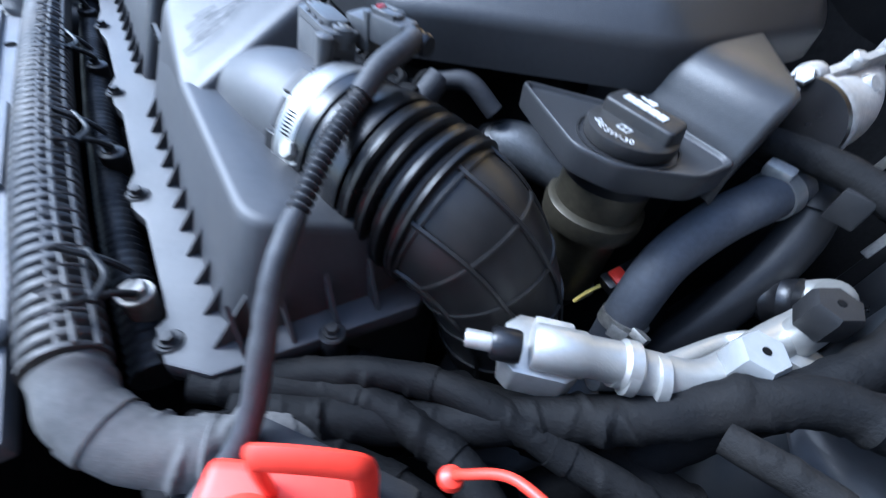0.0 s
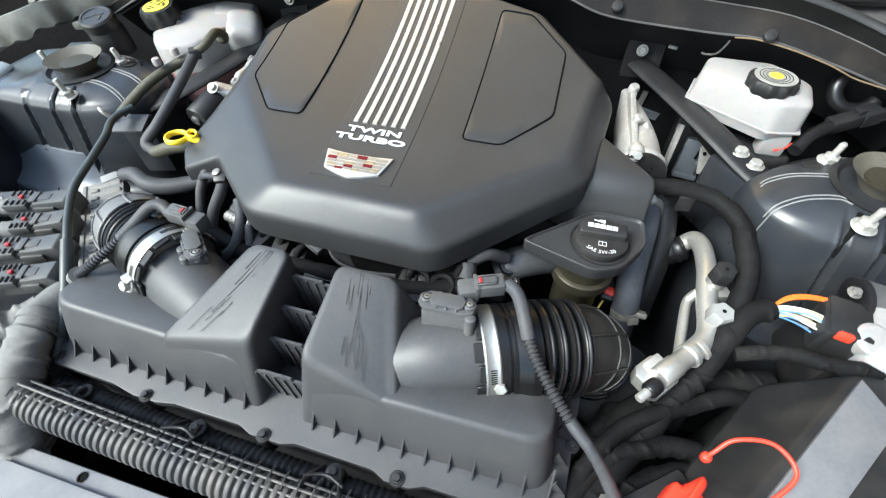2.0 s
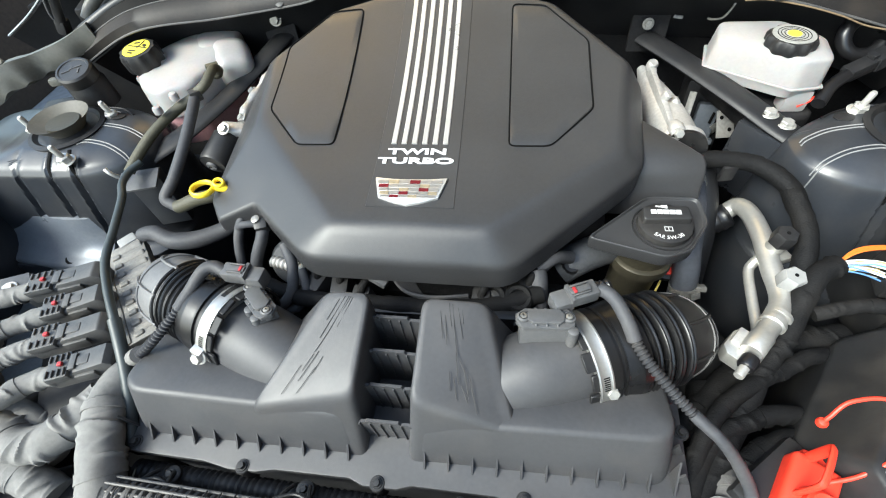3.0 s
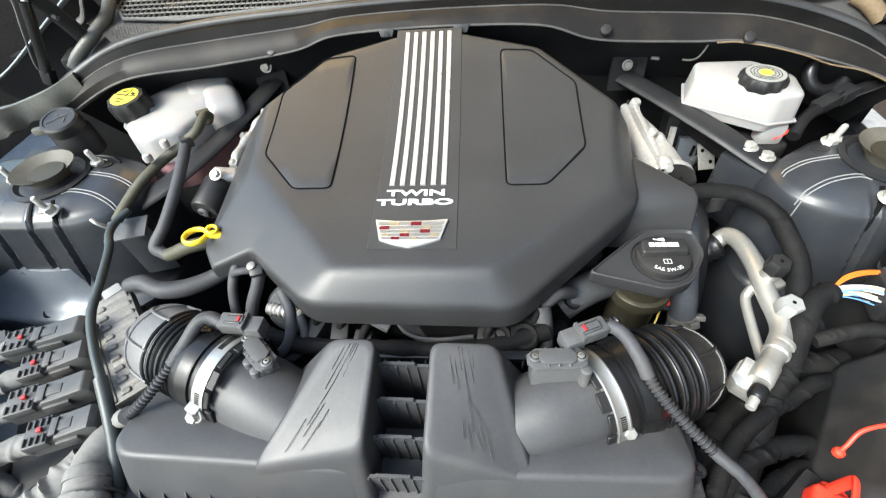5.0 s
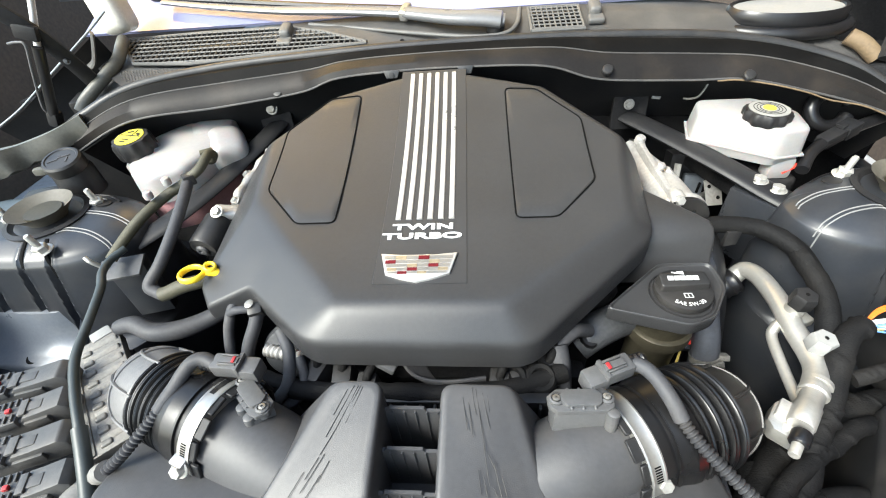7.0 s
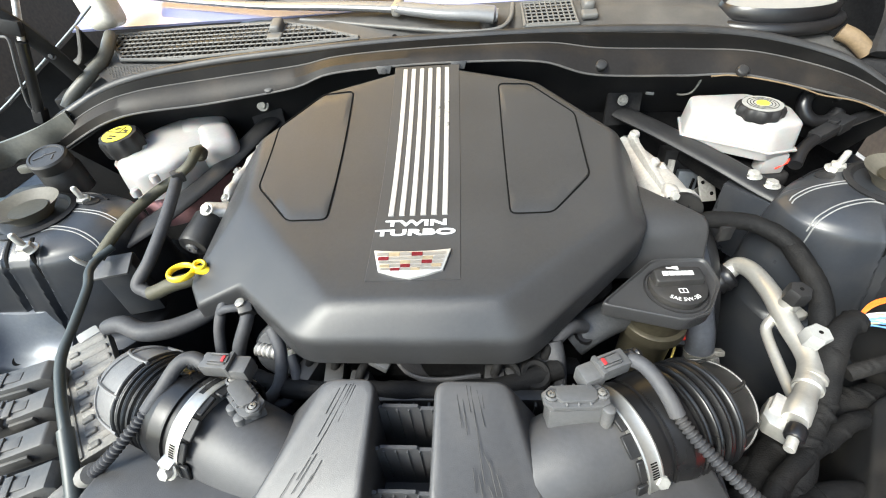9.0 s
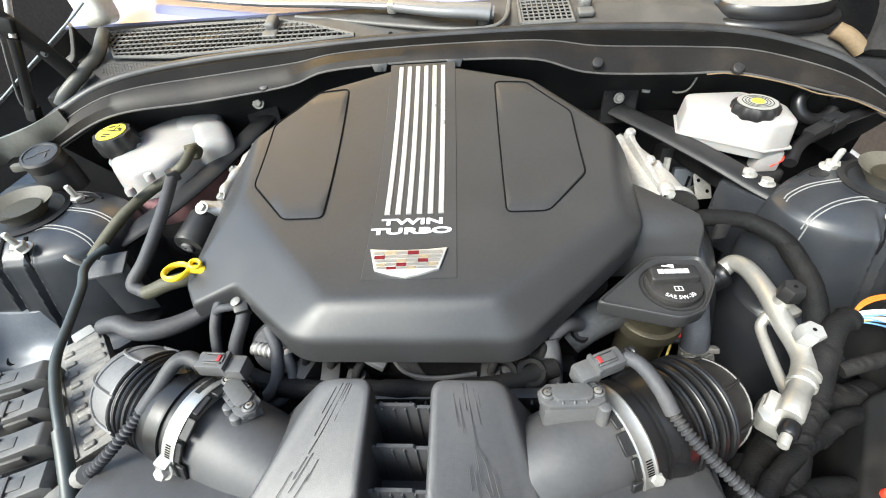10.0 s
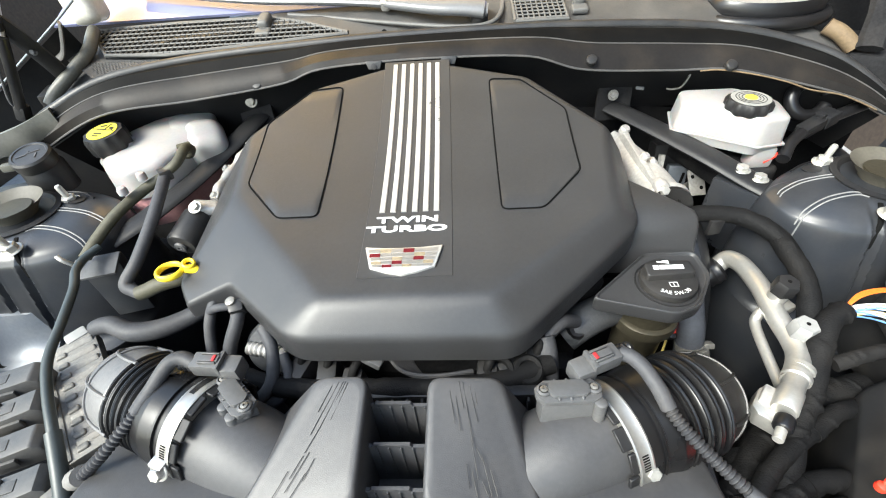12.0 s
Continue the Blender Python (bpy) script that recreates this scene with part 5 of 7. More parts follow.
for i, p in enumerate(F):
    k = i / len(F)
    w = 0.0165 + 0.002 * math.sin(i * 0.55) + 0.014 * (1 - k)
    up, side = V(0.25, -0.55, 0.80), V(0.50, -0.64, -0.58)
    back = V(-0.45, 0.80, 0.05)
    sec.append([p + back * w * 0.9 + up * 0.004, p + back * w * 0.45 + up * 0.010, p + up * 0.011, p + side * w * 0.35 + up * 0.006, p + side * w * 0.8 - up * 0.002, p + side * w * 1.15 - up * (0.012 + 0.004 * math.sin(i * 0.9)), p + side * w - up * 0.020, p - up * 0.016, p + back * w * 0.8 - up * 0.012])
rings_to(bm, sec)
part("fold", bm, M_DUSTY, arm, sharp=25)
part("boss", lathed([(0.007, 0), (0.007, 0.006), (0.005, 0.008), (0.001, 0.008)], aim((-0.684, 0.205, 0.936), (0.3, -0.5, 0.8)), 16), M_DUSTY, arm)
part("column", tubed([(-0.600, 0.322, 0.950), (-0.588, 0.335, 0.966), (-0.563, 0.36, 0.987), (-0.548, 0.395, 1.005), (-0.550, 0.422, 1.018), (-0.560, 0.45, 1.024)], 0.0098, seg=16, n=8), M_DUSTY, arm)
part("trim_strip", tubed([(-0.548, 0.375, 1.056), (-0.553, 0.375, 1.045), (-0.572, 0.375, 1.013), (-0.588, 0.375, 1.003)], 0.007, seg=8, n=3, flat=0.4), M_COWL, arm)
part("corner_fairing", boxed((0.050, 0.060, 0.085), pose(-0.572, 0.475, 1.072, -8, -8, 10), 0.020, 5), M_FAIR, arm, "pale glossy corner fairing")
part("fender_lip", tubed([(-0.80, 0.34, 0.918), (-0.746, 0.36, 0.946), (-0.651, 0.36, 0.999), (-0.560, 0.385, 1.056), (-0.535, 0.41, 1.078)], 0.003, seg=10, n=6, flat=0.6), M_FLANGE, arm)
bm = bmesh.new()
rings_to(bm, [[V(-0.80, 0.345, 0.914), V(-0.746, 0.365, 0.942), V(-0.651, 0.366, 0.995), V(-0.560, 0.392, 1.05)], [V(-0.79, 0.36, 0.88), V(-0.74, 0.385, 0.90), V(-0.645, 0.40, 0.95), V(-0.575, 0.43, 1.0)], [V(-0.79, 0.36, 0.70), V(-0.74, 0.385, 0.70), V(-0.645, 0.40, 0.70), V(-0.575, 0.43, 0.70)]], (False, False), closed=False)
part("inner_panel", bm, M_BLACK, arm)

# ---- braces ----
br = thing("strut_brace", (0.42, 0.28, 0.845), "black tubular brace bolted between firewall and strut tower", "brace", "strut braces")
part("bar", tubed([(0.335, 0.392, 0.862), (0.380, 0.320, 0.860), (0.440, 0.235, 0.850), (0.478, 0.188, 0.839), (0.500, 0.162, 0.834)], 0.022, seg=16, n=6, flat=0.38), M_BLACK, br)
part("foot", prismed([(0.440, 0.205), (0.462, 0.224), (0.515, 0.172), (0.508, 0.148), (0.484, 0.142)], 0.72, 0.832, Matrix(), 0.004), M_PAINT, br, "boxed black mounting foot")
for p in ((0.471, 0.197, 0.8478), (0.488, 0.178, 0.8440)):
    part("bolt", hexbolt(bmesh.new(), pose(*p), 0.0078, True, 0.006), M_ZINC, br, "zinc flange bolt")
part("wall_plate", boxed((0.06, 0.01, 0.08), pose(0.340, 0.404, 0.875, -10), 0.003), M_DARK, br)
part("bolt", hexbolt(bmesh.new(), aim((0.334, 0.392, 0.884), (0, -1, 0.3)), 0.006, True, 0.003), M_DULL, br)
br = thing("strut_brace", (-0.40, 0.28, 0.845), "black tubular brace bolted between firewall and strut tower", "brace", "strut braces")
part("bar", tubed([(-0.296, 0.392, 0.882), (-0.325, 0.315, 0.868), (-0.362, 0.235, 0.852), (-0.405, 0.165, 0.838), (-0.45, 0.12, 0.825)], 0.020, seg=16, n=6, flat=0.35), M_BLACK, br)
part("wall_plate", boxed((0.06, 0.01, 0.08), pose(-0.300, 0.392, 0.895, -10), 0.003), M_DARK, br)
part("bolt", hexbolt(bmesh.new(), aim((-0.296, 0.376, 0.916), (0, -1, 0.3)), 0.0075, True, 0.005), M_DULL, br)

# ---- brake fluid reservoir ----
bk = thing("brake_fluid_reservoir", (0.48, 0.27, 0.83), "milky white brake fluid reservoir with black ribbed cap", "reservoir")
bm = bmesh.new()
BASEP = [(0.402, 0.294), (0.500, 0.227), (0.541, 0.234), (0.553, 0.292), (0.51, 0.350), (0.42, 0.352)]
soft_loft(bm, [[V(0.49 + (x - 0.49) * 0.93, 0.292 + (y - 0.292) * 0.93, 0.850) for x, y in BASEP], [V(x, y, 0.866) for x, y in BASEP], [V(0.49 + (x - 0.49) * 0.95, 0.292 + (y - 0.292) * 0.95, 0.905) for x, y in BASEP], [V(0.49 + (x - 0.49) * 0.7, 0.292 + (y - 0.292) * 0.7, 0.910) for x, y in BASEP]], 0.009, edge=0.005)
box(bm, (0.034, 0.026, 0.034), pose(0.522, 0.246, 0.842), 0.005)
part("tank", bm, M_WHITE, bk)
part("seam", prismed([(0.492 + (x - 0.492) * 1.03, 0.292 + (y - 0.292) * 1.04) for x, y in BASEP], 0.864, 0.867, Matrix(), 0.001), M_WHITE, bk)
lobes = lambda n, d: (lambda a, r: 1 + (d * math.cos(n * a) if r > 0.025 else 0))
cp = part("cap", lathed([(0.029, 0.905), (0.031, 0.909), (0.031, 0.918), (0.0285, 0.922), (0.0235, 0.9225), (0.002, 0.923)], pose(0.490, 0.270, 0), 96, lobes(10, 0.045)), M_BLACK, bk)
part("cap_disc", lathed([(0.0262, 0.0), (0.0262, 0.001), (0.002, 0.0012)], pose(0.490, 0.270, 0.9224), 40), M_DULLGREY, cp, "grey printed cap top")
part("warning_sign", lathed([(0.0085, 0.0), (0.0085, 0.0012), (0.002, 0.0013)], pose(0.490, 0.270, 0.9234), 28), M_CAPYEL, cp, "yellow printed warning disc")
for r in (0.0115, 0.0155, 0.0195):
    part("print_ring", lathed([(r, 0.0), (r, 0.0006), (r + 0.0008, 0.0006), (r + 0.0008, 0.0)], pose(0.490, 0.270, 0.9233), 40), M_GROOVE, cp)
master = solo("master_cylinder", boxed((0.07, 0.16, 0.05), pose(0.50, 0.30, 0.80, 0, 0, 20), 0.012, 3), M_DARK, "dark cast brake master cylinder under its reservoir", "cylinder")

# ---- coolant reservoir ----
co = thing("coolant_reservoir", (-0.43, 0.28, 0.80), "milky white coolant reservoir, pink below, with yellow-marked cap", "reservoir")
bm = bmesh.new()
BP = [(-0.520, 0.270), (-0.482, 0.212), (-0.440, 0.190), (-0.392, 0.214), (-0.356, 0.318), (-0.37, 0.385), (-0.43, 0.395), (-0.50, 0.330)]
soft_loft(bm, [[V(x, y, 0.845) for x, y in BP], [V(x, y, 0.862) for x, y in BP], [V(-0.43 + (x + 0.43) * 0.98, 0.29 + (y - 0.29) * 0.98, 0.893 + 0.10 * max(0, y - 0.30)) for x, y in BP], [V(-0.43 + (x + 0.43) * 0.7, 0.29 + (y - 0.29) * 0.72, 0.899 + 0.08 * max(0, y - 0.30)) for x, y in BP]], 0.015, edge=0.010, ek=5)
lathe(bm, [(0.028, 0.86), (0.028, 0.90), (0.024, 0.905)], pose(-0.488, 0.273, 0), 28)
part("tank", bm, M_WHITE, co)
bm = bmesh.new()
soft_loft(bm, [[V(-0.43 + (x + 0.43) * 0.97, 0.29 + (y - 0.29) * 0.97, z) for x, y in BP] for z in (0.79, 0.8455)], 0.022)
part("lower_tank", bm, M_PINK, co, "pink coolant showing through the plastic")
part("rear_chamber", boxed((0.074, 0.075, 0.060), pose(-0.404, 0.340, 0.876, 6, 6, 24), 0.0285, 8), M_WHITE, co)
part("rear_chamber", boxed((0.064, 0.085, 0.060), pose(-0.366, 0.312, 0.873, 8, 8, 30), 0.0285, 8), M_WHITE, co)
part("neck_step", lathed([(0.034, 0.858), (0.035, 0.880), (0.031, 0.884), (0.02, 0.884)], pose(-0.488, 0.273, 0), 32), M_WHITE, co)
fit = part("outlet", lathed([(0.010, -0.004), (0.011, 0.003), (0.008, 0.006), (0.0065, 0.014)], aim((-0.362, 0.248, 0.893), (0.3, -0.4, 0.8)), 18), M_OLIVE, co)
part("outlet_clip", boxed((0.020, 0.012, 0.006), pose(-0.366, 0.252, 0.902, 0, 0, 30), 0.002), M_OLIVE, fit)
cp = part("cap", lathed([(0.029, 0.0), (0.0305, 0.005), (0.0305, 0.024), (0.028, 0.030), (0.0255, 0.0305), (0.002, 0.0310)], aim((-0.492, 0.270, 0.895), (-0.04, -0.10, 1)), 64, lobes(10, 0.04)), M_PLASTIC, co)
part("cap_print", lathed([(0.0225, 0.0), (0.0225, 0.0008), (0.002, 0.001)], aim((-0.492, 0.270, 0.895), (-0.04, -0.10, 1)) @ pose(0, 0, 0.0308), 40), M_CAPYEL, cp, "yellow printed warning signs")
bm = bmesh.new()
CPM = aim((-0.492, 0.270, 0.895), (-0.04, -0.10, 1)) @ pose(0, 0, 0.032)
box(bm, (0.040, 0.0022, 0.0008), CPM @ pose(0, 0.003, 0, 0, 0, 8))
box(bm, (0.0022, 0.020, 0.0008), CPM @ pose(0.001, 0.010, 0, 0, 0, 8))
box(bm, (0.010, 0.004, 0.0008), CPM @ pose(-0.009, 0.011, 0, 0, 0, 30))
box(bm, (0.009, 0.005, 0.0008), CPM @ pose(0.010, 0.010, 0, 0, 0, -10))
box(bm, (0.014, 0.003, 0.0008), CPM @ pose(0, -0.008, 0, 0, 0, 8))
box(bm, (0.010, 0.003, 0.0008), CPM @ pose(0.001, -0.014, 0, 0, 0, 8))
part("cap_signs", bm, M_PLASTIC, cp)

# ---- washer filler ----
wf = thing("washer_filler", (-0.575, 0.215, 0.87), "black plastic washer fluid filler neck with hinged cap", "filler neck")
part("neck", lathed([(0.030, 0.86), (0.029, 0.900), (0.026, 0.906)], pose(-0.572, 0.215, 0), 28), M_BLACK, wf)
part("cap", lathed([(0.0265, 0.0), (0.028, 0.004), (0.028, 0.018), (0.0255, 0.021), (0.0225, 0.0212), (0.0215, 0.0200), (0.002, 0.0205)], aim((-0.572, 0.213, 0.904), (0.05, -0.22, 1)), 40), M_PLASTIC, wf)
part("hinge_lug", boxed((0.024, 0.012, 0.012), pose(-0.610, 0.205, 0.906, 0, 0, 15), 0.004), M_DUSTY, wf)
bm = bmesh.new()
WM = aim((-0.572, 0.213, 0.904), (0.05, -0.22, 1)) @ pose(0, 0, 0.0208)
for x, y, w, l, r in ((-0.010, -0.004, 0.014, 0.002, 20), (0.004, 0.004, 0.018, 0.002, 20), (0.010, -0.004, 0.002, 0.010, 0), (-0.004, 0.008, 0.002, 0.008, 40)):
    box(bm, (w, l, 0.0008), WM @ pose(x, y, 0, 0, 0, r))
part("sign", bm, M_HOSE, wf)
part("bracket", boxed((0.09, 0.03, 0.012), pose(-0.60, 0.195, 0.872, 0, 0, 20), 0.003), M_PLASTIC, wf)

# ---- left hoses and cables ----


def line_thing(name, pts, r, material, label, category, group="", n=10, **kw):
    return solo(name, tubed(pts, r, n=n, **kw), material, label, category, group)


def loom_thing(name, pts, r, material, label, bands=(0.3, 0.62)):
    """A wrapped loom with tighter bands of tape round it."""
    path = curve_through(pts, 16)
    lo = thing(name, path[0], label, "wiring loom", "wiring looms")
    part("wrap", wrapped(pts, r, int(r * 10000), 60.0, 0.20), material, lo)
    for f in bands:
        i = int(f * (len(path) - 6))
        part("tape_band", tubed(path[i : i + 4], r * 1.10, seg=18, smooth=False, wrinkle=0.05), material, lo)
    return lo


def folded_loom(name, pts, r, material, label):
    """A thick cloth-wrapped loom with creased wrapping and bands of tape."""
    path = resample(curve_through(pts, 16), 0.002)
    lo = thing(name, path[0], label, "wiring loom", "wiring looms")
    part("wrap", wrapped(pts, r, int(pts[1][0] * 1000) + 7), material, lo)
    for f in (0.22, 0.55, 0.80):
        i = int(f * len(path))
        part("tape_band", wrapped(path[i : i + 6], r * 1.07, i, 40.0, 0.05), material, lo)
    return lo


ol = thing("coolant_hose", (-0.40, 0.10, 0.87), "aged olive rubber vent hose branching at a plastic tee", "hose")
part("olive_run", tubed([(-0.425, 0.050, 0.856), (-0.414, 0.078, 0.870), (-0.398, 0.108, 0.884), (-0.376, 0.146, 0.894), (-0.352, 0.166, 0.902)], 0.0072, n=8), M_OLIVE, ol)
part("upper_run", tubed([(-0.352, 0.166, 0.905), (-0.335, 0.178, 0.915), (-0.332, 0.205, 0.922), (-0.345, 0.235, 0.905), (-0.36, 0.25, 0.89)], 0.0068, n=8), M_OLIVE, ol)
part("lower_run", tubed([(-0.352, 0.166, 0.903), (-0.345, 0.13, 0.895), (-0.342, 0.085, 0.880), (-0.348, 0.04, 0.858), (-0.358, 0.015, 0.842), (-0.345, 0.008, 0.835), (-0.334, 0.004, 0.836)], 0.0078, n=10), M_HOSE, ol)
part("end_elbow", tubed([(-0.338, 0.004, 0.8355), (-0.328, 0.006, 0.838), (-0.308, 0.010, 0.845), (-0.280, 0.020, 0.846), (-0.262, 0.034, 0.842)], 0.0092, n=6), M_OLIVE, ol, "aged olive elbow")
part("tee", boxed((0.016, 0.016, 0.016), pose(-0.350, 0.166, 0.905, 0, 0, 40), 0.003), M_PLASTIC, ol)
bm = bmesh.new()
for p in ((-0.388, 0.125, 0.908), (-0.372, 0.150, 0.914)):
    lathe(bm, [(0.006, -0.006), (0.0065, 0.0), (0.005, 0.004), (0.001, 0.005)], pose(*p), 14)
part("clip", bm, M_WHITE, ol, "white plastic clip")
cl = thing("cable_bracket", (-0.422, 0.05, 0.84), "black sheet bracket holding the cable beside the tower", "bracket")
part("plate", boxed((0.055, 0.035, 0.004), pose(-0.418, 0.048, 0.842, 12, 0, 15), 0.001), M_SENSOR, cl)
part("post", boxed((0.05, 0.02, 0.10), pose(-0.425, 0.065, 0.79, 0, 0, 15), 0.003), M_PAINT, cl)
part("pin", tubed([(-0.437, 0.046, 0.845), (-0.443, 0.040, 0.862), (-0.449, 0.042, 0.868)], 0.003, n=4), M_ZINC, cl)
hc = thing("hood_cable", (-0.41, 0.06, 0.86), "dark sheathed cable running from tower to air box", "cable")
HC = [(-0.412, 0.066, 0.862), (-0.420, 0.045, 0.860), (-0.416, 0.022, 0.860), (-0.402, -0.004, 0.858), (-0.388, -0.050, 0.853), (-0.377, -0.095, 0.846), (-0.358, -0.130, 0.838), (-0.335, -0.165, 0.827), (-0.318, -0.195, 0.812), (-0.306, -0.225, 0.792), (-0.298, -0.258, 0.770), (-0.292, -0.285, 0.755)]
part("cable", tubed(HC, 0.0051, n=8), M_CABLE, hc)
part("sheath", tubed(HC[7:], 0.0070, n=8, seg=16), M_CABLE, hc, "thicker slipped-on sheath")
line_thing("vent_hose", [(-0.425, -0.006, 0.782), (-0.40, -0.004, 0.786), (-0.37, -0.012, 0.780), (-0.335, -0.006, 0.778), (-0.30, 0.012, 0.780), (-0.27, 0.03, 0.79)], 0.015, M_HOSE, "thick grey rubber vent hose under the cover's corner", "hose", rf=lambda s, w: 0.0095 + 0.0035 * math.sin(min(s / w, 1) * math.pi) ** 0.5)
dp = thing("dipstick", (-0.28, 0.01, 0.82), "yellow ring-handled oil dipstick in its tube", "dipstick")
DM = aim((-0.284, 0.008, 0.868), (0.05, 0.08, 1.0))
for name, r, thick, at in (("ring", 0.0138, 0.0026, DM), ("thumb_loop", 0.0058, 0.0022, aim((-0.2635, 0.0165, 0.871), (0.35, -0.2, 1)))):
    bm = tubed([(r * math.cos(a), r * math.sin(a), 0) for a in (2 * math.pi * k / 28 for k in range(29))], thick, seg=12, n=1, smooth=False)
    part(name, place(bm, at @ Matrix.Diagonal((1, 1, 1.6, 1))), M_YELLOW, dp)
part("stem", tubed([(-0.268, 0.012, 0.868), (-0.255, 0.016, 0.86), (-0.25, 0.02, 0.84), (-0.25, 0.03, 0.80)], 0.0055, n=5), M_YELLOW, dp)
cn = thing("purge_valve", (-0.31, 0.085, 0.84), "black cylindrical purge valve with metal bracket", "valve")
part("can", lathed([(0.018, -0.026), (0.020, -0.024), (0.020, 0.022), (0.018, 0.025), (0.006, 0.026), (0.005, 0.022), (0.001, 0.022)], aim((-0.312, 0.105, 0.850), (-0.1, -0.75, -0.15)), 32), M_PLASTIC, cn)
part("bracket", boxed((0.034, 0.024, 0.014), pose(-0.296, 0.136, 0.866, 0, 20, 20), 0.006, 3), M_CAST, cn)
part("nozzle", lathed([(0.007, -0.002), (0.0085, 0.0), (0.0075, 0.003), (0.003, 0.0035), (0.002, 0.001)], aim((-0.3155, 0.0785, 0.8445), (-0.1, -0.75, -0.15)), 20), M_SENSOR, cn)
part("bolt", hexbolt(bmesh.new(), aim((-0.300, 0.122, 0.877), (0, -0.5, 0.8)), 0.006), M_ZINC, cn)
tm = thing("turbo_outlet", (0.335, 0.18, 0.80), "pale cast aluminium charge-air elbow beside the cover", "elbow pipe", "charge-air elbows")
part("elbow", tubed([(0.316, 0.306, 0.856), (0.322, 0.280, 0.850), (0.329, 0.245, 0.842), (0.335, 0.205, 0.837), (0.338, 0.165, 0.838), (0.339, 0.132, 0.840)], 0.03, seg=28, n=8, rf=lambda q, w: 0.006 + 0.0245 * math.sin(min(1, q / w * 1.35) * math.pi / 2)), M_CAST, tm)
part("flange", lathed([(0.026, 0.0), (0.0345, 0.0), (0.0355, 0.002), (0.0355, 0.008), (0.033, 0.010), (0.028, 0.012)], aim((0.338, 0.126, 0.841), (0, 1, 0.02)), 36), M_CAST, tm)
for p in ((0.327, 0.124, 0.871), (0.357, 0.124, 0.822)):
    boss = part("flange_ear", lathed([(0.009, 0.0), (0.010, 0.002), (0.010, 0.012), (0.007, 0.020)], aim(p, (0, 1, 0)), 20), M_CAST, tm)
    part("bolt", hexbolt(bmesh.new(), aim(p, (0.1, -0.8, 0.45)), 0.0058, True, 0.007), M_ZINC, boss, "zinc flange bolt")
part("gasket", lathed([(0.020, -0.006), (0.0345, -0.005), (0.0350, 0.0), (0.028, 0.001)], aim((0.338, 0.1255, 0.841), (0, 1, 0.02)), 36), M_RUBBER, tm, "black rubber gasket")
part("mount_plate", prismed([(-0.0035, -0.070), (0.0035, -0.070), (0.0045, 0.0), (0.0035, 0.070), (0.0065, 0.086), (0.0050, 0.096), (-0.0030, 0.097), (-0.0045, 0.084)], -0.030, 0.004, pose(0.3245, 0.192, 0.868, 2, 4, 1.5), 0.0015), M_CAST, tm)
part("lug", lathed([(0.0075, -0.006), (0.0080, 0.003), (0.0060, 0.006), (0.001, 0.006)], aim((0.3225, 0.280, 0.876), (0.2, -0.3, 1)), 18), M_CAST, tm)
part("lug", lathed([(0.0060, -0.006), (0.0065, 0.003), (0.0045, 0.005), (0.001, 0.005)], aim((0.3275, 0.200, 0.876), (0.4, -0.2, 1)), 18), M_CAST, tm)
part("boss", lathed([(0.008, -0.012), (0.008, 0.004), (0.006, 0.006), (0.001, 0.006)], aim((0.343, 0.205, 0.862), (0.7, -0.1, 0.7)), 18), M_CAST, tm)
part("web", boxed((0.004, 0.060, 0.022), pose(0.347, 0.185, 0.852, 0, 35, 4), 0.0015), M_CAST, tm)
tm = thing("turbo_outlet", (-0.29, 0.18, 0.80), "pale cast aluminium charge-air elbow beside the cover", "elbow pipe", "charge-air elbows")
part("elbow", tubed([(-0.252, 0.275, 0.846), (-0.276, 0.235, 0.846), (-0.290, 0.185, 0.838), (-0.286, 0.150, 0.822)], 0.022, seg=22, n=6), M_CAST, tm)
part("spine", tubed([(-0.281, 0.268, 0.880), (-0.287, 0.238, 0.874), (-0.298, 0.195, 0.866), (-0.296, 0.160, 0.860)], 0.006, seg=10, n=6, rf=lambda q, w: 0.0050 + 0.0030 * math.sin(q / w * 10) ** 2), M_CAST, tm)
part("mount_tab", boxed((0.010, 0.030, 0.006), pose(-0.278, 0.272, 0.881, 10, 0, 10), 0.002), M_CAST, tm)
for y, z in ((0.225, 0.872), (0.168, 0.862)):
    part("bolt", hexbolt(bmesh.new(), aim((-0.297, y, z), (-0.5, -0.3, 0.8)), 0.0055), M_ZINC, tm)

# ---- right-hand pipes ----
ac = thing("air_conditioning_line", (0.42, 0.0, 0.77), "bare aluminium refrigerant line with service ports", "pipe")
part("large_pipe", tubed([(0.4205, 0.093, 0.746), (0.429, 0.0985, 0.757), (0.437, 0.096, 0.768), (0.4415, 0.074, 0.776), (0.441, 0.034, 0.780), (0.438, 0.004, 0.780), (0.436, -0.023, 0.779), (0.435, -0.048, 0.779), (0.430, -0.069, 0.780), (0.416, -0.089, 0.783), (0.402, -0.105, 0.785)], 0.0118, seg=22, n=8), M_ALU, ac)
part("small_pipe", tubed([(0.434, 0.002, 0.774), (0.426, -0.003, 0.767), (0.4205, -0.013, 0.7605), (0.4135, -0.052, 0.759), (0.4065, -0.088, 0.761), (0.400, -0.107, 0.766)], 0.0060, seg=12, n=8), M_ALU, ac)
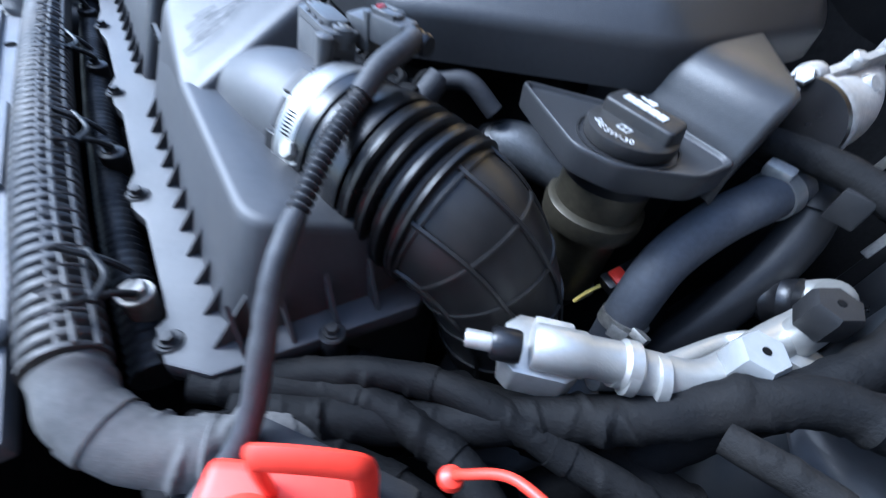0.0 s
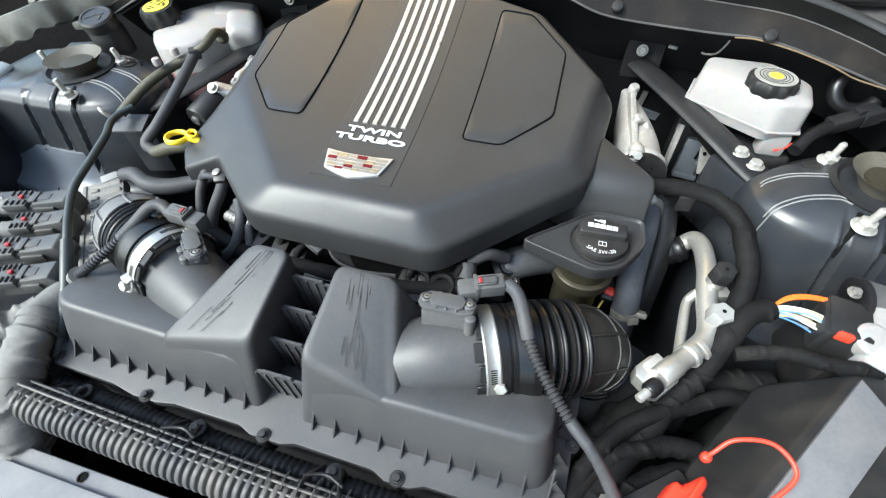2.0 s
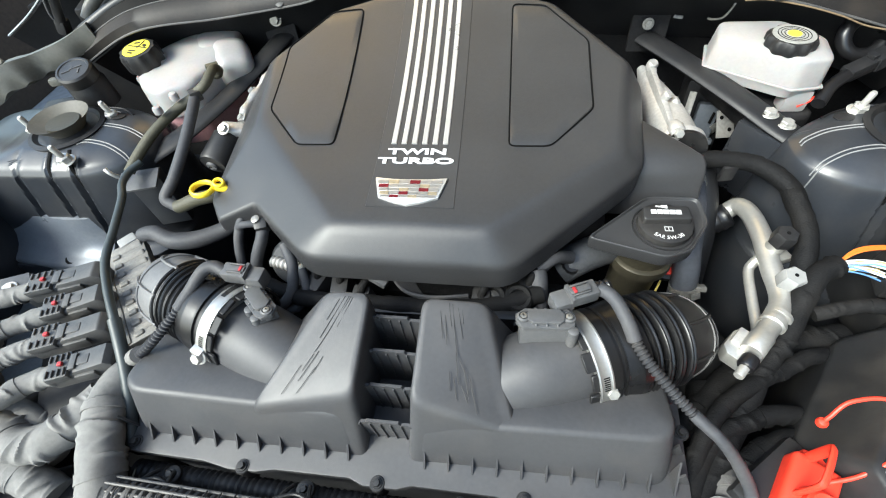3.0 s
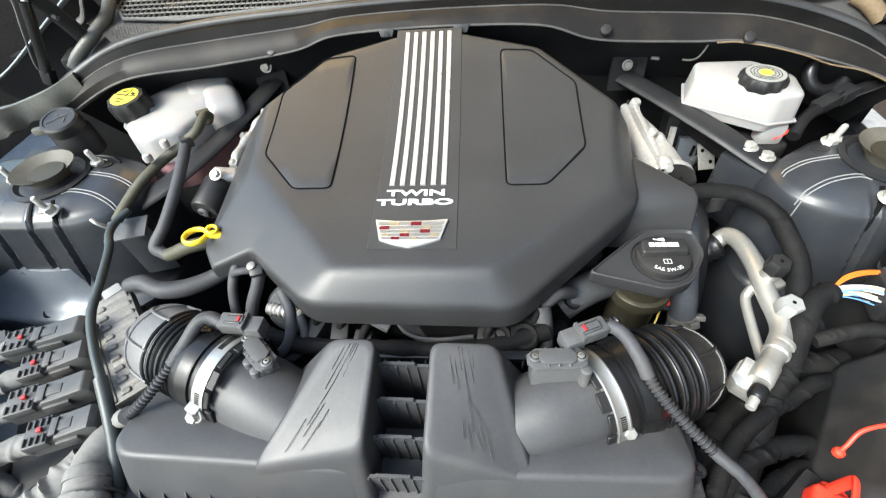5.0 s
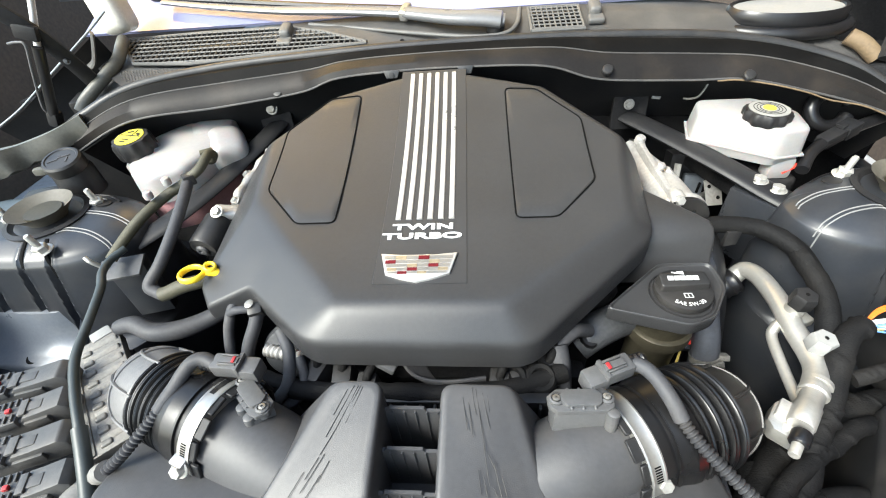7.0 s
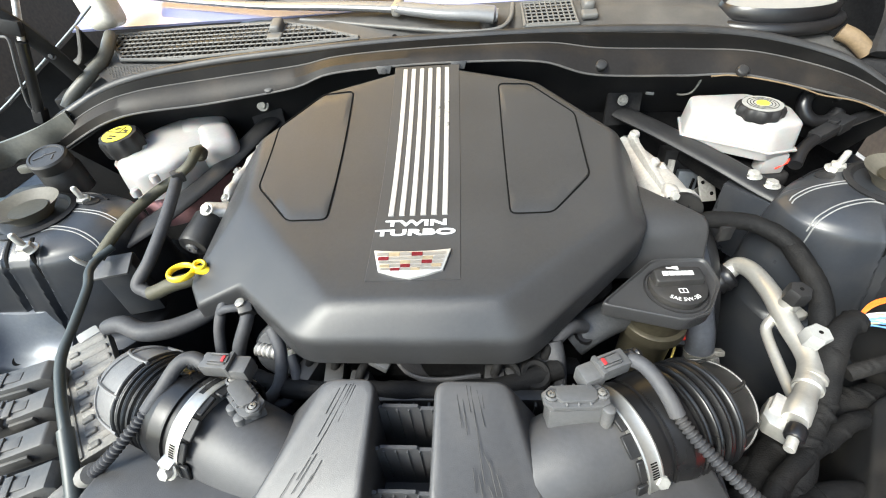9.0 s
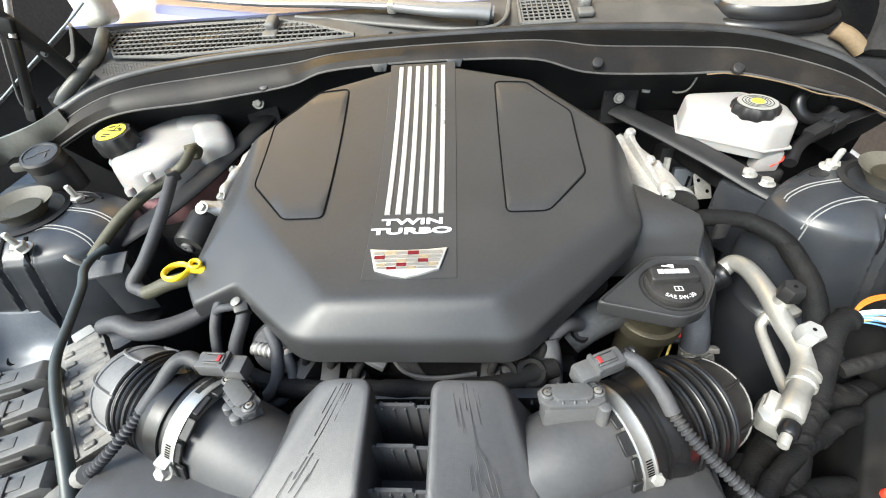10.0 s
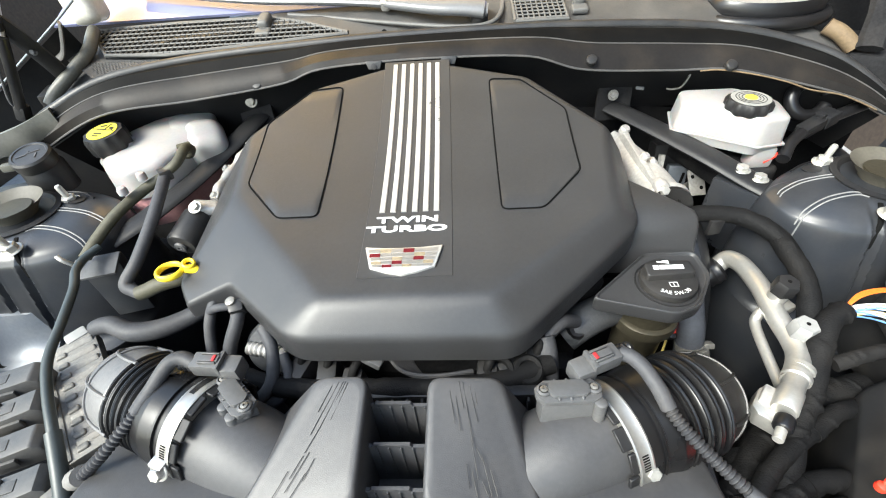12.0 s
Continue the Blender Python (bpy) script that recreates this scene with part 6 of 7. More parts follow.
for p, d, c, mt in (((0.4425, 0.006, 0.790), (0.0, -0.10, 1), "black screw cap", M_BLACK), ((0.4375, -0.046, 0.778), (0.04, -0.10, 1), "grey screw cap", M_CAPG)):
    part("port_boss", lathed([(0.0105, -0.006), (0.0105, 0.010), (0.009, 0.014)], aim(p, d), 20), M_ALU, ac)
    cap = part("port_cap", lathed([(0.0115, 0.010), (0.0132, 0.012), (0.0132, 0.028), (0.0115, 0.031), (0.002, 0.0312)], aim(p, d), 6), mt, ac, c)
    part("cap_hole", lathed([(0.0022, 0.0), (0.0022, 0.0006), (0.0005, 0.0006)], aim(p, d) @ pose(0, 0, 0.0311), 12), M_GROOVE, cap)
part("bracket", boxed((0.03, 0.02, 0.012), pose(0.448, 0.000, 0.778, 0, 0, 20), 0.003), M_ALU, ac)
dd = V(0.395, -0.118, 0.787) - V(0.362, -0.155, 0.785)
BM = Matrix.Translation((0.377, -0.128, 0.771)) @ pose(0, 0, 0, 0, 0, 48) @ Matrix.Diagonal((0.86, 0.86, 1, 1))
part("manifold_block", prismed([(-0.024, -0.014), (-0.017, -0.020), (0.014, -0.020), (0.022, -0.014), (0.022, 0.018), (0.012, 0.023), (-0.015, 0.023), (-0.024, 0.014)], -0.012, 0.008, BM, 0.002), M_ALU, ac)
part("manifold_step", boxed((0.026, 0.016, 0.010), BM @ pose(0.006, 0.012, 0.009), 0.003), M_CAST, ac)
part("sensor_body", lathed([(0.0105, -0.026), (0.0120, -0.024), (0.0120, 0.0), (0.0108, 0.002), (0.0108, 0.018), (0.0125, 0.020), (0.0125, 0.026), (0.010, 0.028)], aim((0.392, -0.117, 0.787), dd), 36), M_ALU, ac)
part("collar", lathed([(0.0075, -0.013), (0.0088, -0.011), (0.0088, 0.0), (0.008, 0.002)], aim((0.372, -0.1445, 0.786), dd), 20), M_RUBBER, ac)
part("stud", lathed([(0.0045, -0.014), (0.005, -0.013), (0.005, 0.006)], aim((0.364, -0.1535, 0.785), dd), 16), M_ZINC, ac)
for k in range(2):
    part("crimp_ring", lathed([(0.0112, -0.003), (0.0136, -0.0025), (0.0136, 0.0025), (0.0112, 0.003)], aim(V(0.408, -0.100, 0.785).lerp(V(0.430, -0.078, 0.780), k / 2), dd), 28), M_ALU, ac)
part("grommet", lathed([(0.0175, -0.014), (0.0195, -0.010), (0.0178, -0.005), (0.0195, 0.001), (0.0172, 0.006), (0.0180, 0.010), (0.0135, 0.014)], aim((0.4205, 0.0930, 0.745), (0.75, 0.05, 0.6)), 28), M_RUBBER, ac)

part("rubber_hose", tubed([(0.417, 0.093, 0.742), (0.404, 0.092, 0.730), (0.390, 0.090, 0.710), (0.380, 0.085, 0.67)], 0.0155, seg=20, n=8), M_RUBBER, ac)

bh = thing("brake_booster_hose", (0.45, 0.07, 0.82), "thick black taped hose curving past the strut tower", "hose")
BH = [(0.335, 0.112, 0.828), (0.372, 0.119, 0.832), (0.415, 0.117, 0.832), (0.444, 0.104, 0.831), (0.467, 0.070, 0.825), (0.472, 0.018, 0.810), (0.464, -0.026, 0.788), (0.450, -0.062, 0.755), (0.438, -0.10, 0.72), (0.42, -0.14, 0.68)]
part("upper_run", tubed(BH[:6], 0.0115, n=10, rf=taped(0.0115, 0.03), wrinkle=0.06), M_TAPE, bh)
part("lower_run", tubed(BH[4:], 0.0122, n=10, rf=taped(0.0122, 0.04), wrinkle=0.08), M_TAPE, bh)
part("bracket", boxed((0.020, 0.006, 0.024), pose(0.405, 0.108, 0.818, 0, 0, 10), 0.002), M_BLACK, bh)
ch = thing("coolant_hose", (0.350, 0.02, 0.70), "smooth grey rubber coolant hose below the filler plate", "hose", "coolant hoses")
part("tube", tubed([(0.366, 0.128, 0.803), (0.363, 0.090, 0.797), (0.358, 0.052, 0.783), (0.356, 0.022, 0.757), (0.361, 0.003, 0.722), (0.368, -0.008, 0.66)], 0.0175, seg=24, n=8), M_HOSEB, ch)
part("spring_clamp", lathed([(0.0177, -0.005), (0.0190, -0.005), (0.0190, 0.005), (0.0177, 0.005)], aim((0.364, -0.002, 0.705), (0.15, -0.3, -0.9)), 32), M_DULL, ch, "dull steel spring clamp")
part("worm_clamp", lathed([(0.0178, -0.006), (0.0192, -0.006), (0.0192, 0.006), (0.0178, 0.006)], aim((0.3645, 0.108, 0.800), (-0.05, -0.97, -0.2)), 32), M_BANDZ, ch, "bright worm-drive clamp")
part("clamp_screw", boxed((0.020, 0.012, 0.010), pose(0.358, 0.102, 0.819, 12, 0, 10), 0.003), M_ZINC, ch)
part("clamp_ear", boxed((0.014, 0.012, 0.008), pose(0.382, -0.008, 0.712, -30, 0, 0), 0.002), M_DULL, ch)
part("clamp_ear", boxed((0.014, 0.004, 0.010), pose(0.372, -0.022, 0.712, -30, 0, 20), 0.001), M_DULL, ch)
ch = thing("coolant_hose", (0.385, 0.05, 0.70), "smooth grey rubber coolant hose below the filler plate", "hose", "coolant hoses")
part("tube", tubed([(0.378, 0.150, 0.805), (0.394, 0.118, 0.775), (0.398, 0.080, 0.730), (0.392, 0.03, 0.66)], 0.018, seg=24, n=8), M_BLACK, ch)
part("collar", lathed([(0.0182, -0.006), (0.0200, -0.006), (0.0200, 0.006), (0.0182, 0.006)], aim((0.386, 0.134, 0.792), (0.3, -0.7, -0.6)), 32), M_BLACK, ch)

fn = thing("filler_neck", (0.285, 0.0, 0.70), "bronze-coloured oil filler neck under the filler plate", "filler neck")
NM = pose(0.291, 0.006, 0)
part("neck", lathed([(0.030, 0.68), (0.031, 0.745), (0.0335, 0.752), (0.0335, 0.790), (0.030, 0.80)], NM, 40), M_BRASS, fn)
part("collar", lathed([(0.0338, 0.752), (0.0385, 0.755), (0.0395, 0.763), (0.0385, 0.771), (0.0338, 0.774)], NM, 40), M_BRASS, fn, "wide rolled collar")
part("seal_ring", lathed([(0.0300, 0.795), (0.0345, 0.797), (0.0345, 0.812), (0.030, 0.815)], NM, 40), M_RUBBER, fn, "black rubber seal ring")
vc = thing("valve_cover_elbow", (0.22, -0.005, 0.75), "grey cast breather elbow with white-ringed connector", "breather")
part("elbow", tubed([(0.262, 0.02, 0.765), (0.235, 0.006, 0.770), (0.205, -0.012, 0.772), (0.185, -0.02, 0.760)], 0.022, seg=18, n=6), M_CASTD, vc)
part("connector", lathed([(0.013, -0.014), (0.014, -0.010), (0.014, 0.012), (0.010, 0.016)], aim((0.196, -0.019, 0.772), (0.1, -0.6, 0.8)), 24), M_RUBBER, vc)
part("ring", lathed([(0.0142, -0.003), (0.0160, -0.002), (0.0160, 0.003), (0.0142, 0.004)], aim((0.196, -0.019, 0.776), (0.1, -0.6, 0.8)), 28), M_WHITE, vc, "white locking ring")
for p in ((0.305, 0.001, 0.703), (0.300, 0.022, 0.69)):
    ob = solo("flange_bolt", hexbolt(lathed([(0.010, -0.05), (0.010, 0.0)], aim(p, (0, -0.5, 0.85)), 16), aim(p, (0, -0.5, 0.85)), 0.0075, True, 0.008), M_ZINC, "zinc flange bolt on the cylinder head", "bolt", "head bolts")
rc = thing("injector_plug", (0.338, 0.012, 0.71), "black wire plug with red lock and yellow wires", "connector")
part("body", boxed((0.016, 0.040, 0.016), pose(0.338, 0.020, 0.722, 25, 0, -10), 0.003), M_PLASTIC, rc)
part("lock", boxed((0.013, 0.012, 0.008), pose(0.337, 0.010, 0.725, 25, 0, -10), 0.002), M_RED, rc, "red plastic lock")
part("wire", tubed([(0.332, 0.002, 0.712), (0.328, -0.006, 0.702), (0.325, -0.012, 0.69)], 0.0016, seg=6, n=4), M_YWIRE, rc)

# ---- loom, connector and fuse box ----
lm = thing("taped_loom", (0.44, -0.09, 0.77), "black cloth-taped wiring loom, partly unwrapped to coloured wires", "wiring loom", "wiring looms")
LR = [(0.490, -0.030, 0.806), (0.472, -0.039, 0.803), (0.456, -0.056, 0.796), (0.440, -0.084, 0.780), (0.422, -0.112, 0.766), (0.400, -0.140, 0.752), (0.372, -0.185, 0.738), (0.342, -0.230, 0.732), (0.31, -0.275, 0.730)]
part("taped_run", wrapped(LR, 0.0122, 41, 80.0, 0.20), M_TAPE, lm)
for i in range(26):
    a = random.uniform(0, 6.28)
    r = random.uniform(0.001, 0.0085)
    o = V(0, math.cos(a) * r, math.sin(a) * r)
    w = V(0, random.uniform(-0.002, 0.002), random.uniform(-0.002, 0.002))
    e = V(0.534, -0.044 + o.y * 1.9, 0.811 + o.z * 1.5)
    part("wire", tubed([V(0.484, -0.034, 0.806) + o * 0.6, V(0.498, -0.034, 0.811) + o * 0.9 + w, V(0.516, -0.038, 0.814) + o * 1.4 - w, e], 0.0010, seg=6, n=5), (M_WWIRE, M_BLUE, M_WWIRE, M_YWIRE, M_WWIRE, M_WWIRE, M_BLUE, M_YWIRE, M_TAPE)[i % 9], lm)
for k in range(3):
    part("wire", tubed([(0.486, -0.032, 0.809), (0.502, -0.024 + 0.002 * k, 0.821), (0.526, -0.020 + 0.002 * k, 0.825), (0.562, -0.020 + 0.001 * k, 0.824)], 0.0013, seg=6, n=6), M_ORANGE, lm)
pc = thing("wiring_plug", (0.56, -0.03, 0.80), "large black multi-pin plug with red lever and white cover", "connector")
part("housing", boxed((0.040, 0.050, 0.046), pose(0.552, -0.040, 0.808, 0, 0, -14), 0.006), M_PLASTIC, pc)
part("rear_block", boxed((0.040, 0.036, 0.040), pose(0.588, 0.000, 0.812, 0, 0, -14), 0.008), M_SENSOR, pc)
part("face", boxed((0.010, 0.045, 0.036), pose(0.533, -0.042, 0.810, 0, 0, -14), 0.003), M_PLASTIC, pc)
part("lever", boxed((0.016, 0.013, 0.012), pose(0.543, -0.058, 0.824, 0, 0, -14), 0.003), M_RED, pc, "red locking lever")
part("cover", boxed((0.090, 0.086, 0.054), pose(0.612, -0.052, 0.802, 0, 0, -14), 0.018, 6), M_WHITE, pc, "white plastic cover")
part("cover_lug", lathed([(0.016, -0.012), (0.017, 0.010), (0.014, 0.013), (0.002, 0.0135)], aim((0.566, -0.056, 0.818), (0.1, -0.4, 0.9)), 24), M_WHITE, pc)
part("rubber_ring", lathed([(0.020, -0.004), (0.024, -0.003), (0.024, 0.003), (0.020, 0.004)], aim((0.570, -0.006, 0.822), (1, 0.1, 0.1)), 28), M_RUBBER, pc)
part("bolt", hexbolt(bmesh.new(), aim((0.556, -0.012, 0.838), (0, -0.3, 1)), 0.0045), M_DULL, pc)
part("base", boxed((0.10, 0.09, 0.10), pose(0.60, -0.03, 0.745), 0.01), M_PLASTIC, pc)

fb = thing("fuse_box", (0.55, -0.24, 0.70), "black fuse box with a painted grey sheen on its lid", "fuse box")
FB = [(0.405, -0.215), (0.492, -0.098), (0.580, -0.068), (0.75, -0.15), (0.62, -0.42), (0.44, -0.36)]
FT = [(0.430, -0.246), (0.554, -0.090), (0.590, -0.086), (0.73, -0.16), (0.61, -0.40), (0.45, -0.345)]
bm = bmesh.new()
soft_loft(bm, [[V(x, y, 0.58) for x, y in FB], [V(x, y, 0.755) for x, y in FB], [V(x, y, 0.806) for x, y in FT], [V(0.57 + (x - 0.57) * 0.9, -0.24 + (y + 0.24) * 0.9, 0.8085) for x, y in FT]], 0.010, edge=0.004)
part("lid", bm, M_PLASTIC, fb)
# Grey patch stands in for the sheen on the black lid.
part("lid_sheen", prismed([(0.436, -0.250), (0.556, -0.098), (0.576, -0.138), (0.508, -0.222), (0.458, -0.305)], 0.805, 0.8115, Matrix(), 0.002), M_SHIELD, fb, "satin sheen on the lid, drawn as a grey patch")
rd = thing("battery_terminal_cover", (0.39, -0.255, 0.76), "bright red plastic battery terminal cover with tether", "terminal cover")
RM = pose(0.384, -0.266, 0.776, 0, 0, 56)
part("box", boxed((0.066, 0.040, 0.036), RM @ pose(0, -0.003, -0.012), 0.006, 3), M_RED, rd)
part("spout", boxed((0.016, 0.028, 0.022), RM @ pose(0.036, -0.006, -0.016), 0.004), M_RED, rd)
part("collar", lathed([(0.015, -0.002), (0.016, 0.008), (0.0135, 0.011), (0.010, 0.010), (0.009, 0.0)], RM @ pose(-0.010, -0.012, 0.004, 8, 0, 0), 24), M_RED, rd)
part("handle", place(tubed([(-0.006, 0.006, -0.002), (-0.006, 0.006, 0.036), (-0.001, 0.006, 0.043), (0.024, 0.006, 0.043), (0.030, 0.006, 0.036), (0.031, 0.006, -0.002)], 0.0050, seg=10, n=5, flat=0.55), RM), M_RED, rd)
part("tether", tubed([(0.402, -0.258, 0.780), (0.425, -0.252, 0.793), (0.445, -0.240, 0.812), (0.466, -0.215, 0.825), (0.452, -0.195, 0.828), (0.425, -0.196, 0.820), (0.412, -0.206, 0.806), (0.408, -0.210, 0.796)], 0.0019, seg=10, n=8), M_RED, rd, "thin red tether loop")
part("tether_ball", lathed([(0.001, -0.005), (0.0042, -0.003), (0.005, 0.0), (0.0042, 0.003), (0.001, 0.005)], pose(0.409, -0.209, 0.797), 16), M_RED, rd)
part("terminal_base", boxed((0.09, 0.07, 0.05), pose(0.386, -0.266, 0.736, 0, 0, 38), 0.006), M_PLASTIC, rd)

# loose looms low on the right
for pts, r in (([(0.30, -0.26, 0.735), (0.335, -0.20, 0.745), (0.375, -0.165, 0.752), (0.42, -0.14, 0.750), (0.47, -0.115, 0.745), (0.54, -0.10, 0.70)], 0.009),
               ([(0.29, -0.29, 0.735), (0.33, -0.225, 0.735), (0.375, -0.195, 0.742), (0.42, -0.185, 0.742), (0.47, -0.19, 0.72)], 0.010),
               ([(0.30, -0.21, 0.70), (0.34, -0.18, 0.71), (0.38, -0.14, 0.715), (0.44, -0.10, 0.72), (0.52, -0.08, 0.73)], 0.016),
               ([(0.31, -0.30, 0.725), (0.35, -0.25, 0.725), (0.40, -0.215, 0.735), (0.43, -0.21, 0.74)], 0.013),
               ([(0.455, -0.085, 0.785), (0.50, -0.080, 0.800), (0.55, -0.085, 0.805), (0.62, -0.075, 0.81), (0.70, -0.08, 0.81)], 0.008),
               ([(0.36, -0.15, 0.70), (0.345, -0.20, 0.71), (0.335, -0.25, 0.715), (0.34, -0.32, 0.72)], 0.022)):
    loom_thing("taped_loom", pts, r, M_TAPE, "black cloth-taped wiring loom low in the bay")
folded_loom("front_loom", [(0.268, -0.338, 0.755), (0.295, -0.332, 0.748), (0.32, -0.31, 0.74), (0.335, -0.28, 0.735), (0.34, -0.24, 0.72)], 0.0165, M_TAPED, "dusty brown-grey taped loom leaving the ribbed conduit")
# brake-side cables


def lead_plug():
    b = boxed((0.044, 0.020, 0.018), pose(0.606, 0.279, 0.866, 0, -8, 28), 0.003)
    box(b, (0.030, 0.024, 0.021), pose(0.638, 0.296, 0.871, 0, -8, 28), 0.003)
    box(b, (0.010, 0.010, 0.006), pose(0.622, 0.288, 0.880, 0, -8, 28), 0.001)
    return b


line_thing("sensor_lead", [(0.545, 0.225, 0.845), (0.57, 0.255, 0.858), (0.62, 0.285, 0.868), (0.70, 0.32, 0.875), (0.76, 0.34, 0.88)], 0.009, M_RUBBER, "black wire plug and lead beside the brake reservoir", "cable")
solo("lead_plug", lead_plug(), M_BLACK, "black inline wire plug beside the brake reservoir", "connector")
line_thing("red_wire", [(0.525, 0.235, 0.835), (0.545, 0.238, 0.846), (0.565, 0.248, 0.853)], 0.003, M_RED, "short red wire by the brake reservoir", "wire")
line_thing("coiled_hose", [(0.628 + 0.028 * math.cos(a), 0.335 + 0.014 * math.sin(a), 0.885 + 0.022 * math.sin(a)) for a in (0.3 + 0.4 * k for k in range(15))], 0.010, M_RUBBER, "black corrugated hose looped behind the brake reservoir", "hose", n=5)
md = thing("abs_module", (0.45, 0.36, 0.62), "black module with bright edge strip and blue-grey housing", "module")
part("body", boxed((0.075, 0.05, 0.19), pose(0.467, 0.372, 0.690, -17, 0, -8), 0.004), M_BLACK, md)
part("edge_strip", tubed([(0.4255, 0.322, 0.697), (0.428, 0.335, 0.741), (0.4305, 0.350, 0.786)], 0.0062, seg=10, n=4, flat=0.35), M_CAST, md, "pale metal edge strip")
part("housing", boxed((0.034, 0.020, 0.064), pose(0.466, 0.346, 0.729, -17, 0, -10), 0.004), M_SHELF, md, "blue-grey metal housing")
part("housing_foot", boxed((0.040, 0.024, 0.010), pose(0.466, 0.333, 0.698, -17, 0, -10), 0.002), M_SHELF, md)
part("slot", boxed((0.004, 0.004, 0.020), pose(0.473, 0.3365, 0.742, -17, 8, -10), 0.001), M_GROOVE, md)
part("socket", lathed([(0.010, 0.0), (0.011, 0.012), (0.009, 0.016), (0.002, 0.016)], aim((0.468, 0.342, 0.690), (0, -0.5, -0.6)), 20), M_PLASTIC, md)
part("bracket", prismed([(-0.016, -0.024), (0.014, -0.028), (0.020, 0.004), (0.010, 0.024), (-0.010, 0.020)], -0.0015, 0.0015, pose(0.474, 0.297, 0.762, 48, 0, 18), 0.0006), M_CAST, md)
for u, w in ((-0.004, 0.008), (0.008, -0.014)):
    part("bracket_hole", lathed([(0.0034, 0.0), (0.0034, 0.0022), (0.001, 0.0022)], pose(0.474, 0.297, 0.762, 48, 0, 18) @ pose(u, w, 0), 14), M_GROOVE, md)
part("bracket_arm", tubed([(0.478, 0.305, 0.755), (0.482, 0.325, 0.735), (0.482, 0.345, 0.70)], 0.008, seg=8, n=4, flat=0.3), M_CAST, md)
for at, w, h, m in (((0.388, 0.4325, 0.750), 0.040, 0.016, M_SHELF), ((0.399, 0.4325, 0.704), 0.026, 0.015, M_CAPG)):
    lb = solo("firewall_label", boxed((w, 0.001, h), pose(*at, 0, 14, 0)), m, "pale printed label on the black firewall", "label", "firewall labels")
    for k in range(3):
        part("print_bar", boxed((w * (0.5 - 0.1 * k), 0.0006, h * 0.10), pose(at[0] - w * 0.12, at[1] - 0.0008, at[2] + h * (0.26 - 0.26 * k), 0, 14, 0)), M_SENSOR, lb)
solo("firewall_strip", boxed((0.010, 0.004, 0.085), pose(0.366, 0.432, 0.752, 0, 6, 0), 0.001), M_DULL, "narrow dull metal strip on the firewall", "strip")

# ---- engine controller and its looms ----
ec = thing("engine_controller", (-0.40, -0.13, 0.60), "pale dusty finned controller with black connectors", "controller")
EM = Matrix.Translation((-0.405, -0.145, 0.752)) @ pose(0, 0, 0, 0, 0, -58)
part("case", boxed((0.22, 0.15, 0.034), EM @ pose(0, -0.012, -0.014), 0.005), M_BLACK, ec)
TM = Matrix.Translation((-0.392, -0.092, 0.764)) @ pose(0, 0, 0, 0, 0, -47.5)
part("heat_sink", boxed((0.185, 0.056, 0.022), TM @ pose(0, 0.004, 0.001), 0.004), M_ECU, ec, "pale dusty finned casting")
for k in range(9):
    part("fin", boxed((0.0105, 0.042, 0.012), TM @ pose(-0.078 + k * 0.0190, 0.008, 0.0085, 0, 24, 0), 0.0030, 3), M_ECU, ec)
    part("fin_stop", boxed((0.0090, 0.012, 0.010), TM @ pose(-0.070 + k * 0.0190, -0.008, 0.0095, 0, -10, 0), 0.0026, 3), M_ECU, ec)
part("rim", boxed((0.180, 0.006, 0.012), TM @ pose(0, -0.022, 0.008), 0.002), M_ECU, ec)
part("pad", boxed((0.020, 0.026, 0.012), TM @ pose(-0.098, 0.012, 0.008, 0, 0, 10), 0.004), M_CAPG, ec, "pale corner pad")
part("stand", boxed((0.20, 0.15, 0.16), EM @ pose(0, 0, -0.097), 0.01), M_DARK, ec)
